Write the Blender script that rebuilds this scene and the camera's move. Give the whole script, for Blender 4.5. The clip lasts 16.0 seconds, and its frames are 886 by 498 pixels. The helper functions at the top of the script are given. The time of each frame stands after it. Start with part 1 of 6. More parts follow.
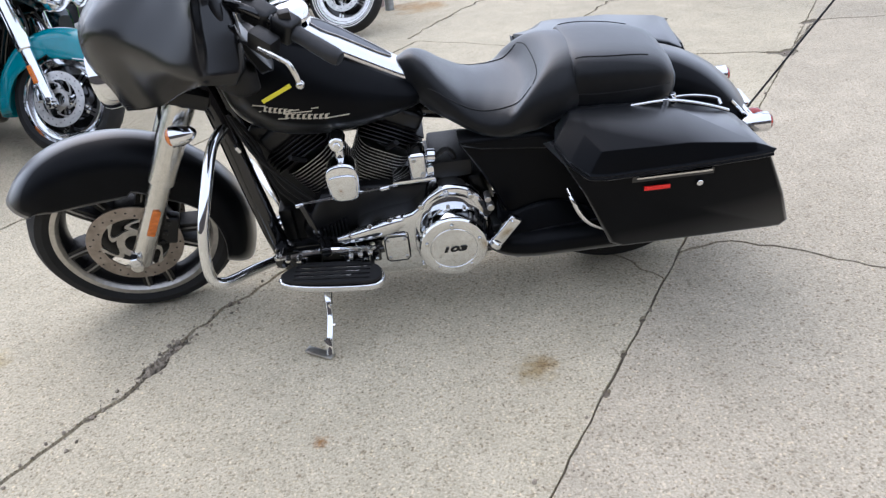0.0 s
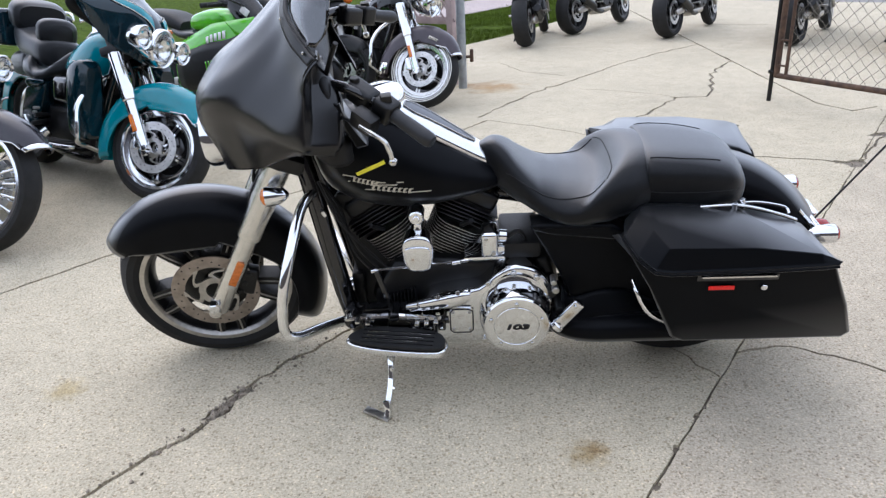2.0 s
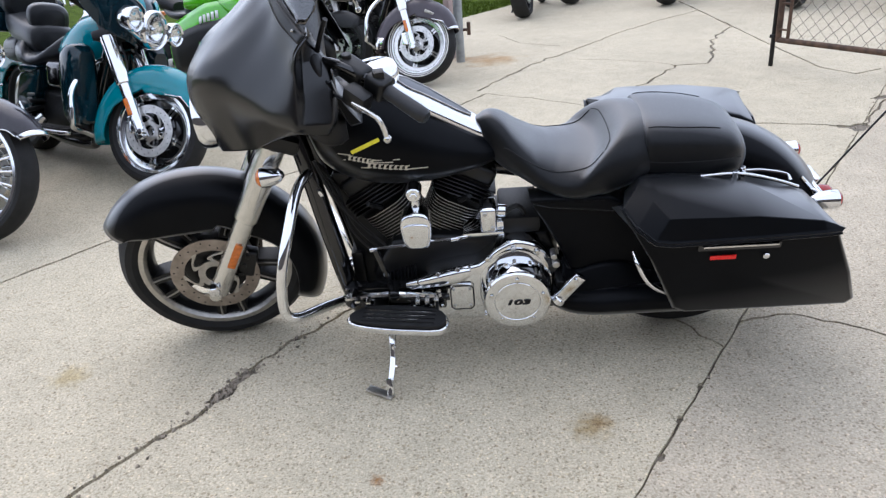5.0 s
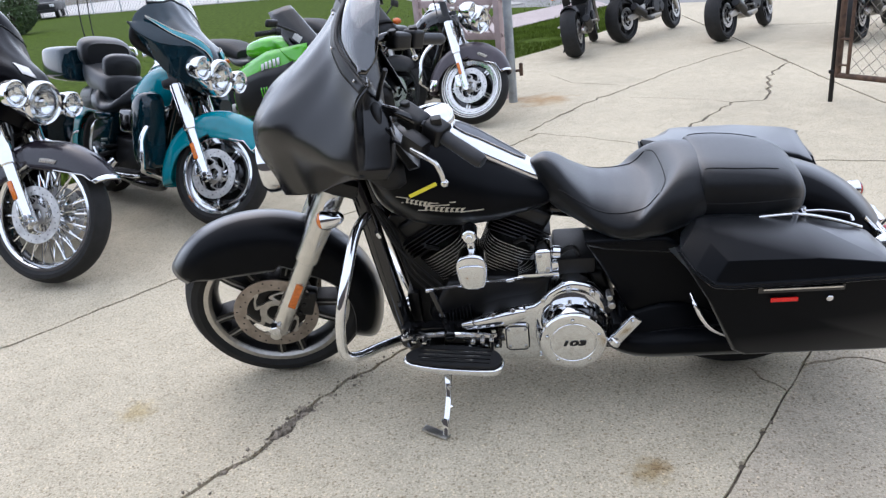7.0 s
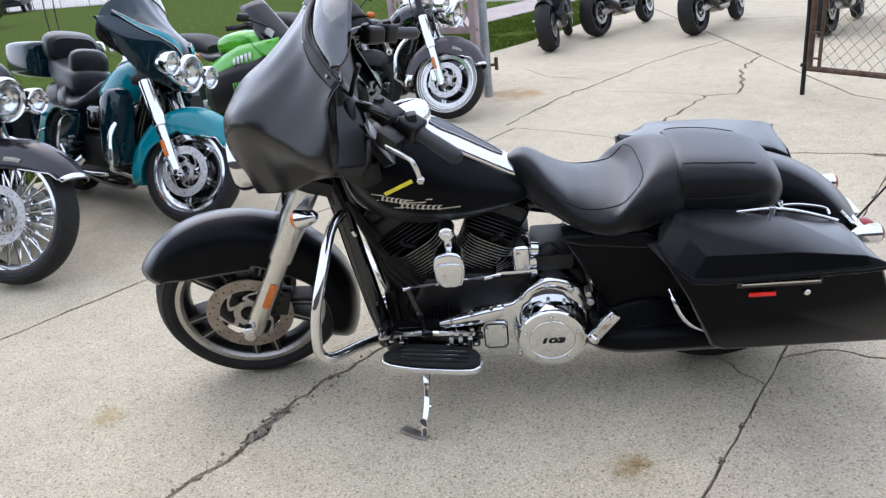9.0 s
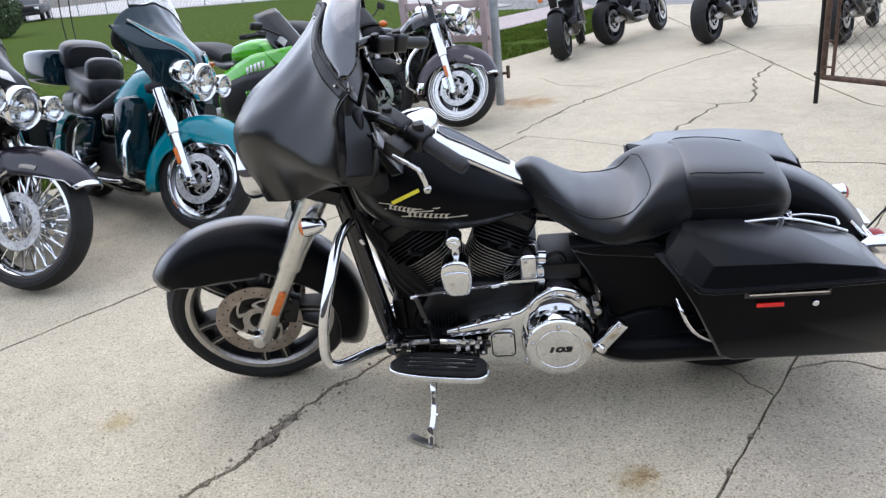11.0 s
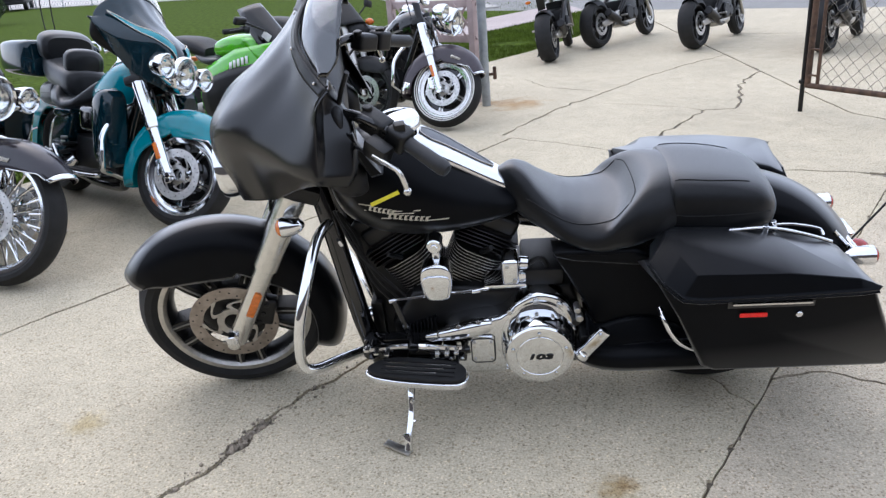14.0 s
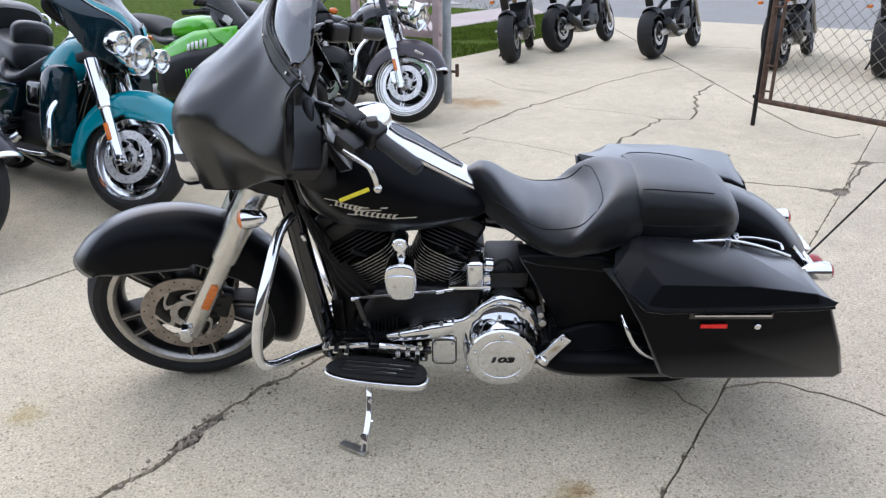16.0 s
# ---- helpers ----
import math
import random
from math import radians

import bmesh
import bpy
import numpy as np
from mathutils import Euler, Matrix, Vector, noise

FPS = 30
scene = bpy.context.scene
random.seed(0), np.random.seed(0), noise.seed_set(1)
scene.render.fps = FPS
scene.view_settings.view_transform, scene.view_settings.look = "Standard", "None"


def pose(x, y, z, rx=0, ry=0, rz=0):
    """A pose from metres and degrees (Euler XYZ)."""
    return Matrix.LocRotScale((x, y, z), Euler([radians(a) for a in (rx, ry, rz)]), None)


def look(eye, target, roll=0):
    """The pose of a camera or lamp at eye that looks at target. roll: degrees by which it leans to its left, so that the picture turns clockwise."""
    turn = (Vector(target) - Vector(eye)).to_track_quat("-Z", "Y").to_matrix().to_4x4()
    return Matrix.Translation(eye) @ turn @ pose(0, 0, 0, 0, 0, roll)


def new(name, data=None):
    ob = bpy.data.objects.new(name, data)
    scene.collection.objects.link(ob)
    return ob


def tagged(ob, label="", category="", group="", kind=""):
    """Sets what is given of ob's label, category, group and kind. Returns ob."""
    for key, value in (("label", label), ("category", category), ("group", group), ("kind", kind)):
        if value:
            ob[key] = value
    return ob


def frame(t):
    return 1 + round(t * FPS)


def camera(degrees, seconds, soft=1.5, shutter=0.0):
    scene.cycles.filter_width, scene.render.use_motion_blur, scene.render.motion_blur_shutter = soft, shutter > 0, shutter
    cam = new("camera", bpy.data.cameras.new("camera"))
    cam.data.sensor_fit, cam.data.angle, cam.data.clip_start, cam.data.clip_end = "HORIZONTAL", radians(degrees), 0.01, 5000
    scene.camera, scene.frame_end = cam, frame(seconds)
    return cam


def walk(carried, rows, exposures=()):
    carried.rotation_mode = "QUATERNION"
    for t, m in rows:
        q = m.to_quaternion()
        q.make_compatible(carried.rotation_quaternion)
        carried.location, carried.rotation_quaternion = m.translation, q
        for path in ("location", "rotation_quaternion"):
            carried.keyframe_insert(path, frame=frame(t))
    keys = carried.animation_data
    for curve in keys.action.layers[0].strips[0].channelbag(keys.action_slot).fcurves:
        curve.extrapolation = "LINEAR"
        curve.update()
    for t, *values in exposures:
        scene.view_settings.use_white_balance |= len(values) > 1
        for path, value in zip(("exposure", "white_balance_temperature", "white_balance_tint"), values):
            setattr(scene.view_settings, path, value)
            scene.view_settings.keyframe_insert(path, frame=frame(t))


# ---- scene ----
cam = camera(62.9, 16.0, soft=1.35)
PATH = [
    (0, (1.015, -2.256, 1.352), (1.016, -0.513, 0.371), -7.1),
    (0.5, (1.017, -2.237, 1.369), (0.923, -0.473, 0.432), -5.4),
    (1, (0.984, -2.284, 1.405), (0.835, -0.486, 0.541), -4.8),
    (1.5, (0.959, -2.32, 1.418), (0.845, -0.501, 0.594), -3.2),
    (2, (0.951, -2.336, 1.417), (0.841, -0.507, 0.617), -3.0),
    (2.5, (0.943, -2.338, 1.411), (0.802, -0.522, 0.585), -3.2),
    (3, (0.921, -2.336, 1.42), (0.744, -0.538, 0.563), -1.6),
    (3.5, (0.923, -2.321, 1.409), (0.727, -0.541, 0.518), -1.5),
    (3.7, (0.935, -2.311, 1.406), (0.752, -0.531, 0.512), -1.8),
    (5.8, (0.968, -2.343, 1.431), (0.832, -0.518, 0.623), -6.0),
    (6, (0.956, -2.351, 1.441), (0.783, -0.521, 0.653), -5.6),
    (6.5, (0.948, -2.355, 1.44), (0.664, -0.514, 0.712), -5.8),
    (7, (0.958, -2.344, 1.438), (0.698, -0.51, 0.683), -6.4),
    (7.5, (0.964, -2.33, 1.44), (0.762, -0.496, 0.671), -7.0),
    (8, (0.962, -2.331, 1.441), (0.78, -0.493, 0.672), -6.8),
    (8.5, (0.959, -2.324, 1.437), (0.771, -0.484, 0.675), -6.4),
    (9, (0.955, -2.309, 1.434), (0.757, -0.476, 0.659), -6.3),
    (11.5, (0.974, -2.314, 1.44), (0.714, -0.478, 0.691), -6.6),
    (12, (0.968, -2.295, 1.439), (0.662, -0.467, 0.689), -7.1),
    (12.5, (0.954, -2.294, 1.438), (0.624, -0.476, 0.673), -7.4),
    (13, (0.956, -2.287, 1.441), (0.658, -0.458, 0.687), -6.7),
    (13.5, (0.957, -2.284, 1.438), (0.718, -0.441, 0.699), -5.7),
    (14, (0.98, -2.266, 1.431), (0.791, -0.424, 0.673), -4.9),
    (14.5, (1.018, -2.241, 1.422), (0.827, -0.407, 0.646), -3.8),
    (15, (1.026, -2.213, 1.4), (0.802, -0.386, 0.619), -3.7),
    (15.5, (0.974, -2.231, 1.433), (0.84, -0.395, 0.652), -1.9),
    (16, (0.932, -2.238, 1.435), (0.88, -0.396, 0.659), -0.9),
]
walk(cam, [(t, look(e, g, r)) for t, e, g, r in PATH], exposures=[(0, 1.20, 6050, 14), (16, 1.20, 6050, 14)])

# ---- world and light: bright overcast day ----
world = bpy.data.worlds.new("sky")
scene.world = world
world.use_nodes = True
wn = world.node_tree
sky = wn.nodes.new("ShaderNodeTexSky")
sky.sky_type, sky.sun_disc = "NISHITA", False
sky.sun_elevation, sky.sun_rotation = radians(60), radians(-34)
sky.air_density, sky.dust_density, sky.ozone_density = 1.0, 3.0, 1.0
cloud = wn.nodes.new("ShaderNodeMix")
cloud.data_type = "RGBA"
cloud.inputs["Factor"].default_value = 0.75
cloud.inputs[7].default_value = (4.3, 4.6, 5.1, 1)
wn.links.new(sky.outputs["Color"], cloud.inputs[6])
wn.links.new(cloud.outputs[2], wn.nodes["Background"].inputs["Color"])
wn.nodes["Background"].inputs["Strength"].default_value = 0.15
sun = new("sun", bpy.data.lights.new("sun", "SUN"))
sun.data.energy, sun.data.angle, sun.data.color = 0.30, radians(70), (1.0, 0.97, 0.93)
sun.matrix_world = look((-1.2, 3.0, 6), (0.8, 0.0, 0))


# ---- materials ----
def mat(name, color, rough=0.5, metal=0.0, coat=0.0, noise_scale=0.0, vary=0.15, bump=0.0, bump_scale=200.0, spec=0.4, rough_vary=0.0, emit=0.0, sheen=0.0, graze=0.0, coat_rough=0.3, graze_from=0.38, coat_ior=1.75):
    m = bpy.data.materials.new(name)
    m.use_nodes = True
    nt = m.node_tree
    b = nt.nodes["Principled BSDF"]
    b.inputs["Base Color"].default_value = (*color, 1)
    b.inputs["Roughness"].default_value = rough
    b.inputs["Metallic"].default_value = metal
    b.inputs["Coat Weight"].default_value = coat
    b.inputs["Coat Roughness"].default_value = 0.04
    b.inputs["Specular IOR Level"].default_value = spec
    if sheen:
        b.inputs["Sheen Weight"].default_value, b.inputs["Sheen Roughness"].default_value = sheen, 0.26
        b.inputs["Sheen Tint"].default_value = (0.72, 0.88, 1.0, 1)
    if graze:
        lw, gr = nt.nodes.new("ShaderNodeLayerWeight"), nt.nodes.new("ShaderNodeMapRange")
        lw.inputs["Blend"].default_value = 0.5
        gr.inputs["From Min"].default_value, gr.inputs["From Max"].default_value = graze_from, graze_from + 0.30
        gr.inputs["To Min"].default_value, gr.inputs["To Max"].default_value = 0.0, graze
        nt.links.new(lw.outputs["Facing"], gr.inputs["Value"])
        nt.links.new(gr.outputs["Result"], b.inputs["Coat Weight"])
        b.inputs["Coat Roughness"].default_value, b.inputs["Coat IOR"].default_value = coat_rough, coat_ior
    if emit:
        b.inputs["Emission Color"].default_value = (*color, 1)
        b.inputs["Emission Strength"].default_value = emit
    co = nt.nodes.new("ShaderNodeTexCoord")
    if noise_scale:
        n = nt.nodes.new("ShaderNodeTexNoise")
        n.inputs["Scale"].default_value, n.inputs["Detail"].default_value = noise_scale, 6
        nt.links.new(co.outputs["Object"], n.inputs["Vector"])
        r = nt.nodes.new("ShaderNodeValToRGB")
        r.color_ramp.elements[0].position, r.color_ramp.elements[1].position = 0.3, 0.7
        r.color_ramp.elements[0].color = (*[c * (1 - vary) for c in color], 1)
        r.color_ramp.elements[1].color = (*[min(1, c * (1 + vary)) for c in color], 1)
        nt.links.new(n.outputs["Fac"], r.inputs["Fac"])
        nt.links.new(r.outputs["Color"], b.inputs["Base Color"])
        if rough_vary:
            mr = nt.nodes.new("ShaderNodeMapRange")
            mr.inputs["To Min"].default_value, mr.inputs["To Max"].default_value = rough - rough_vary, rough + rough_vary
            nt.links.new(n.outputs["Fac"], mr.inputs["Value"])
            nt.links.new(mr.outputs["Result"], b.inputs["Roughness"])
    if bump:
        n2 = nt.nodes.new("ShaderNodeTexNoise")
        n2.inputs["Scale"].default_value, n2.inputs["Detail"].default_value = bump_scale, 4
        nt.links.new(co.outputs["Object"], n2.inputs["Vector"])
        bp = nt.nodes.new("ShaderNodeBump")
        bp.inputs["Strength"].default_value, bp.inputs["Distance"].default_value = bump, 0.002
        nt.links.new(n2.outputs["Fac"], bp.inputs["Height"])
        nt.links.new(bp.outputs["Normal"], b.inputs["Normal"])
    return m


SATIN = mat("satin_black_paint", (0.0030, 0.0035, 0.0046), 0.38, spec=0.09, sheen=0.05, graze=1.0, coat_rough=0.30, graze_from=0.36, coat_ior=2.8, noise_scale=9, vary=0.2, rough_vary=0.05)
GLOSS = mat("gloss_black_paint", (0.004, 0.004, 0.0043), 0.1, coat=0.6, noise_scale=7, vary=0.2, rough_vary=0.04)
DEEP = mat("deep_black_paint", (0.003, 0.003, 0.0036), 0.14, spec=0.08, noise_scale=7, vary=0.2, rough_vary=0.03)
BLACK = mat("black_powder_coat", (0.004, 0.004, 0.0043), 0.38, noise_scale=30, vary=0.3, bump=0.15, bump_scale=600)
PLASTIC = mat("black_plastic", (0.004, 0.004, 0.0043), 0.5, noise_scale=25, vary=0.3, bump=0.2, bump_scale=700)
SEMI = mat("semi_gloss_black_paint", (0.003, 0.003, 0.0033), 0.26, spec=0.55, graze=0.5, coat_rough=0.24, graze_from=0.52, coat_ior=1.7, noise_scale=9, vary=0.2, rough_vary=0.03)
VINYL = mat("black_vinyl", (0.0050, 0.0056, 0.0066), 0.44, sheen=0.3, spec=0.25, graze=0.9, coat_rough=0.40, graze_from=0.22, noise_scale=60, vary=0.2, rough_vary=0.04, bump=0.25, bump_scale=520)
INLAY = mat("console_inlay", (0.05, 0.055, 0.065), 0.3, spec=0.6, noise_scale=20, vary=0.2)
GRIP = mat("grip_rubber", (0.014, 0.014, 0.015), 0.5, spec=0.5, sheen=0.4, noise_scale=50, vary=0.2, bump=0.3, bump_scale=400)
RUBBER = mat("tyre_rubber", (0.010, 0.010, 0.010), 0.72, noise_scale=18, vary=0.35, bump=0.3, bump_scale=260)
CHROME = mat("chrome", (0.78, 0.79, 0.8), 0.07, 1.0, noise_scale=18, vary=0.04, rough_vary=0.03)
POLISHED = mat("polished_aluminium", (0.66, 0.65, 0.62), 0.22, 1.0, noise_scale=40, vary=0.1, rough_vary=0.06)
MACHINED = mat("machined_aluminium", (0.46, 0.44, 0.41), 0.36, 1.0, noise_scale=60, vary=0.15, rough_vary=0.06)
STEEL = mat("brushed_steel", (0.5, 0.49, 0.47), 0.33, 1.0, noise_scale=45, vary=0.2, rough_vary=0.08)
RUSTY_DISC = mat("worn_disc_steel", (0.32, 0.28, 0.25), 0.38, 1.0, noise_scale=26, vary=0.3, rough_vary=0.08)
PALE_DISC = mat("pale_disc_steel", (0.62, 0.61, 0.59), 0.42, 0.85, noise_scale=30, vary=0.2, rough_vary=0.08)
FIN_EDGE = mat("bare_fin_edge", (0.58, 0.57, 0.54), 0.34, 0.8, noise_scale=80, vary=0.2)
AMBER = mat("amber_lens", (0.62, 0.16, 0.02), 0.15, coat=0.5, noise_scale=90, vary=0.2)
RED = mat("red_reflector", (0.95, 0.02, 0.015), 0.12, coat=0.2, noise_scale=160, vary=0.25)
REDLENS = mat("red_lens", (0.32, 0.015, 0.012), 0.12, coat=0.6, noise_scale=160, vary=0.25)
YELLOW = mat("yellow_tag", (0.72, 0.62, 0.03), 0.5, noise_scale=60, vary=0.1)
SILVER = mat("silver_decal", (0.6, 0.57, 0.5), 0.35, 0.6, noise_scale=80, vary=0.15)
TEAL = mat("teal_paint", (0.0, 0.21, 0.26), 0.16, coat=0.4, noise_scale=12, vary=0.1)
DARKTEAL = mat("dark_teal_paint", (0.002, 0.016, 0.024), 0.1, coat=0.3, noise_scale=12, vary=0.2)
PLUM = mat("plum_black_paint", (0.016, 0.013, 0.017), 0.2, coat=0.5, noise_scale=12, vary=0.15)
GREEN = mat("lime_green_paint", (0.09, 0.46, 0.01), 0.16, coat=0.6, noise_scale=12, vary=0.08)
WHITE = mat("white_rubber", (0.72, 0.71, 0.68), 0.5, noise_scale=40, vary=0.08)
BLUE = mat("blue_paint", (0.02, 0.15, 0.5), 0.2, coat=0.5, noise_scale=20, vary=0.1)
ORANGE = mat("orange_paint", (0.6, 0.13, 0.02), 0.25, coat=0.4, noise_scale=20, vary=0.1)
LENS = mat("headlamp_glass", (0.80, 0.81, 0.82), 0.22, 0.45, coat=1.0, noise_scale=55, vary=0.25, rough_vary=0.08, bump=0.6, bump_scale=90)


def glass(name, color, rough=0.03):
    m = mat(name, color, rough)
    m.node_tree.nodes["Principled BSDF"].inputs["Transmission Weight"].default_value = 1.0
    m.node_tree.nodes["Principled BSDF"].inputs["IOR"].default_value = 1.45
    return m


SMOKED = glass("smoked_glass", (0.16, 0.17, 0.18))
SMOKED.node_tree.nodes["Principled BSDF"].inputs["IOR"].default_value = 1.7
SMOKED.node_tree.nodes["Principled BSDF"].inputs["Coat Weight"].default_value = 1.0
DARK_SCREEN = glass("black_screen", (0.012, 0.012, 0.013))
CLEAR = glass("clear_screen", (0.9, 0.92, 0.92))

BOWL = mat("reflector_bowl", (0.86, 0.87, 0.88), 0.16, 1.0, noise_scale=30, vary=0.06, bump=0.25, bump_scale=60)


# ---- mesh helpers ----
def part(name, bm, material, parent, label="", flat=False, angle=38, solid=0.0):
    me = bpy.data.meshes.new(name)
    bmesh.ops.recalc_face_normals(bm, faces=bm.faces)
    lim = radians(angle)
    for f in bm.faces:
        f.smooth = not flat
    for e in bm.edges:
        if len(e.link_faces) == 2 and e.calc_face_angle(0) > lim:
            e.smooth = False
    bm.to_mesh(me)
    bm.free()
    me.materials.append(material)
    ob = new(name, me)
    if parent is not None:
        ob.parent = parent
    if label:
        tagged(ob, label)
    if solid:
        mod = ob.modifiers.new("thickness", "SOLIDIFY")
        mod.thickness, mod.offset = solid, -1
    return ob


def smooth_path(pts, n=6):
    """Catmull-Rom through the points."""
    p = [Vector(q) for q in pts]
    p = [p[0] * 2 - p[1]] + p + [p[-1] * 2 - p[-2]]
    out = []
    for i in range(1, len(p) - 2):
        for k in range(n):
            t = k / n
            a, b, c, d = p[i - 1:i + 3]
            out.append(0.5 * (2 * b + (c - a) * t + (2 * a - 5 * b + 4 * c - d) * t * t + (3 * b - a - 3 * c + d) * t ** 3))
    return out + [p[-2]]


def loft(rings, bm=None, cap=True, closed=True):
    bm = bm or bmesh.new()
    rows = [[bm.verts.new(v) for v in r] for r in rings]
    n = len(rows[0])
    for a, b in zip(rows, rows[1:]):
        for i in range(n if closed else n - 1):
            j = (i + 1) % n
            bm.faces.new((a[i], a[j], b[j], b[i]))
    if cap and closed:
        bm.faces.new(rows[0])
        bm.faces.new(rows[-1])
    return bm


def frame_of(d):
    d = d.normalized()
    a = Vector((0, 0, 1)) if abs(d.z) < 0.9 else Vector((1, 0, 0))
    s = d.cross(a).normalized()
    return s, d.cross(s).normalized()


def tube(pts, r, bm=None, seg=10, n=6, bend=True):
    path = smooth_path(pts, n) if bend and len(pts) > 2 else [Vector(p) for p in pts]
    rings = []
    s, u = frame_of(path[1] - path[0])
    for i, p in enumerate(path):
        d = (path[min(i + 1, len(path) - 1)] - path[max(i - 1, 0)]).normalized()
        s = (s - d * s.dot(d)).normalized()
        u = d.cross(s)
        rad = r if not isinstance(r, (list, tuple)) else r[0] + (r[1] - r[0]) * i / (len(path) - 1)
        rings.append([p + s * math.cos(a) * rad + u * math.sin(a) * rad for a in [2 * math.pi * k / seg for k in range(seg)]])
    return loft(rings, bm)


def lathe(profile, origin, axis, bm=None, seg=32, closed=False):
    """Turn (radius, height) pairs about the axis from origin."""
    bm = bm or bmesh.new()
    o, d = Vector(origin), Vector(axis).normalized()
    s, u = frame_of(d)
    rows = []
    for k in range(seg):
        a = 2 * math.pi * k / seg
        c = s * math.cos(a) + u * math.sin(a)
        rows.append([bm.verts.new(o + c * max(r, 1e-5) + d * h) for r, h in profile])
    m = len(profile)
    for k in range(seg):
        a, b = rows[k], rows[(k + 1) % seg]
        for i in range(m if closed else m - 1):
            j = (i + 1) % m
            bm.faces.new((a[i], a[j], b[j], b[i]))
    bmesh.ops.remove_doubles(bm, verts=bm.verts, dist=2e-5)
    return bm


def rod(p0, p1, r, bm=None, seg=16, bev=0.15, r1=None):
    """A cylinder with softened ends."""
    p0, p1 = Vector(p0), Vector(p1)
    r1 = r if r1 is None else r1
    h, b = (p1 - p0).length, bev * min(r, r1)
    b = min(b, h * 0.4)
    return lathe([(0, 0), (r - b, 0), (r, b), (r1, h - b), (r1 - b, h), (0, h)], p0, p1 - p0, bm, seg)


def box(size, at, bm=None, bev=0.0, rot=None, seg=2):
    b2 = bmesh.new()
    bmesh.ops.create_cube(b2, size=1)
    bmesh.ops.scale(b2, vec=size, verts=b2.verts)
    if bev:
        bmesh.ops.bevel(b2, geom=b2.edges[:], offset=bev, segments=seg, affect="EDGES", profile=0.6)
    m = Matrix.Translation(at) @ (rot.to_4x4() if rot is not None else Matrix())
    bmesh.ops.transform(b2, matrix=m, verts=b2.verts)
    return merge(bm, b2)


def merge(bm, b2):
    if bm is None:
        return b2
    me = bpy.data.meshes.new("tmp")
    b2.to_mesh(me)
    b2.free()
    bm.from_mesh(me)
    bpy.data.meshes.remove(me)
    return bm


def plate(outline, y0, y1, bm=None, bev=0.0, round_n=0):
    """A flat piece: an outline in x and z, between two y."""
    pts = [Vector((x, 0, z)) for x, z in outline]
    if round_n:
        loop = pts[-1:] + pts + pts[:2]
        sm = []
        for i in range(1, len(loop) - 2):
            a, b, c, d = loop[i - 1:i + 3]
            for k in range(round_n):
                t = k / round_n
                sm.append(0.5 * (2 * b + (c - a) * t + (2 * a - 5 * b + 4 * c - d) * t * t + (3 * b - a - 3 * c + d) * t ** 3))
        pts = sm
    b2 = bmesh.new()
    va = [b2.verts.new((p.x, y0, p.z)) for p in pts]
    vb = [b2.verts.new((p.x, y1, p.z)) for p in pts]
    fa, fb = b2.faces.new(va), b2.faces.new(vb)
    for i in range(len(pts)):
        j = (i + 1) % len(pts)
        b2.faces.new((va[i], va[j], vb[j], vb[i]))
    bmesh.ops.recalc_face_normals(b2, faces=b2.faces)
    if bev:
        bmesh.ops.bevel(b2, geom=list({e for f in (fa, fb) for e in f.edges}), offset=bev, segments=3, affect="EDGES", profile=0.6)
    return merge(bm, b2)


def body(sections, bm=None, seg=32, n=5, tilt=0.0):
    """A rounded body along x: sections of x, middle z, half width, height up, height down, squareness."""
    path = smooth_path([Vector(s[:3]) for s in sections], n)
    rest = smooth_path([Vector(s[3:6]) for s in sections], n)
    rings = []
    for a, b in zip(path, rest):
        ring = []
        for k in range(seg):
            t = 2 * math.pi * k / seg
            c, s = math.cos(t), math.sin(t)
            q = 2 / b.z
            y = a.z * math.copysign(abs(c) ** q, c)
            h = (b.x if s > 0 else b.y) * math.copysign(abs(s) ** q, s)
            ring.append(Vector((a.x + tilt * h, y, a.y + h)))
        rings.append(ring)
    return loft(rings, bm)


def sheet(fn, nu, nv, bm=None):
    """A surface from a function of u and v in 0..1."""
    bm = bm or bmesh.new()
    rows = [[bm.verts.new(fn(i / nu, j / nv)) for i in range(nu + 1)] for j in range(nv + 1)]
    for a, b in zip(rows, rows[1:]):
        for i in range(nu):
            bm.faces.new((a[i], a[i + 1], b[i + 1], b[i]))
    return bm


def mirrored(bm):
    """The same mesh on the other side of y = 0."""
    b2 = bm.copy()
    for v in b2.verts:
        v.co.y = -v.co.y
    bmesh.ops.reverse_faces(b2, faces=b2.faces)
    return b2


def moved(bm, m):
    bmesh.ops.transform(bm, matrix=m, verts=bm.verts)
    return bm


def lin(keys, t):
    for (a, va), (b, vb) in zip(keys, keys[1:]):
        if t <= b:
            return va + (vb - va) * (t - a) / (b - a)
    return keys[-1][1]


# ---- wheels ----
def tyre_bm(R, w, rim, c, ax, seg=56):
    prof = [(rim - 0.004, -0.62 * w), (rim + 0.012, -0.80 * w), (rim + 0.35 * (R - rim), -1.0 * w), (rim + 0.62 * (R - rim), -0.97 * w),
            (R - 0.028, -0.82 * w), (R - 0.010, -0.55 * w), (R, 0.0)]
    prof = prof + [(r, -h) for r, h in reversed(prof[:-1])]
    return lathe(prof, c, ax, seg=seg)


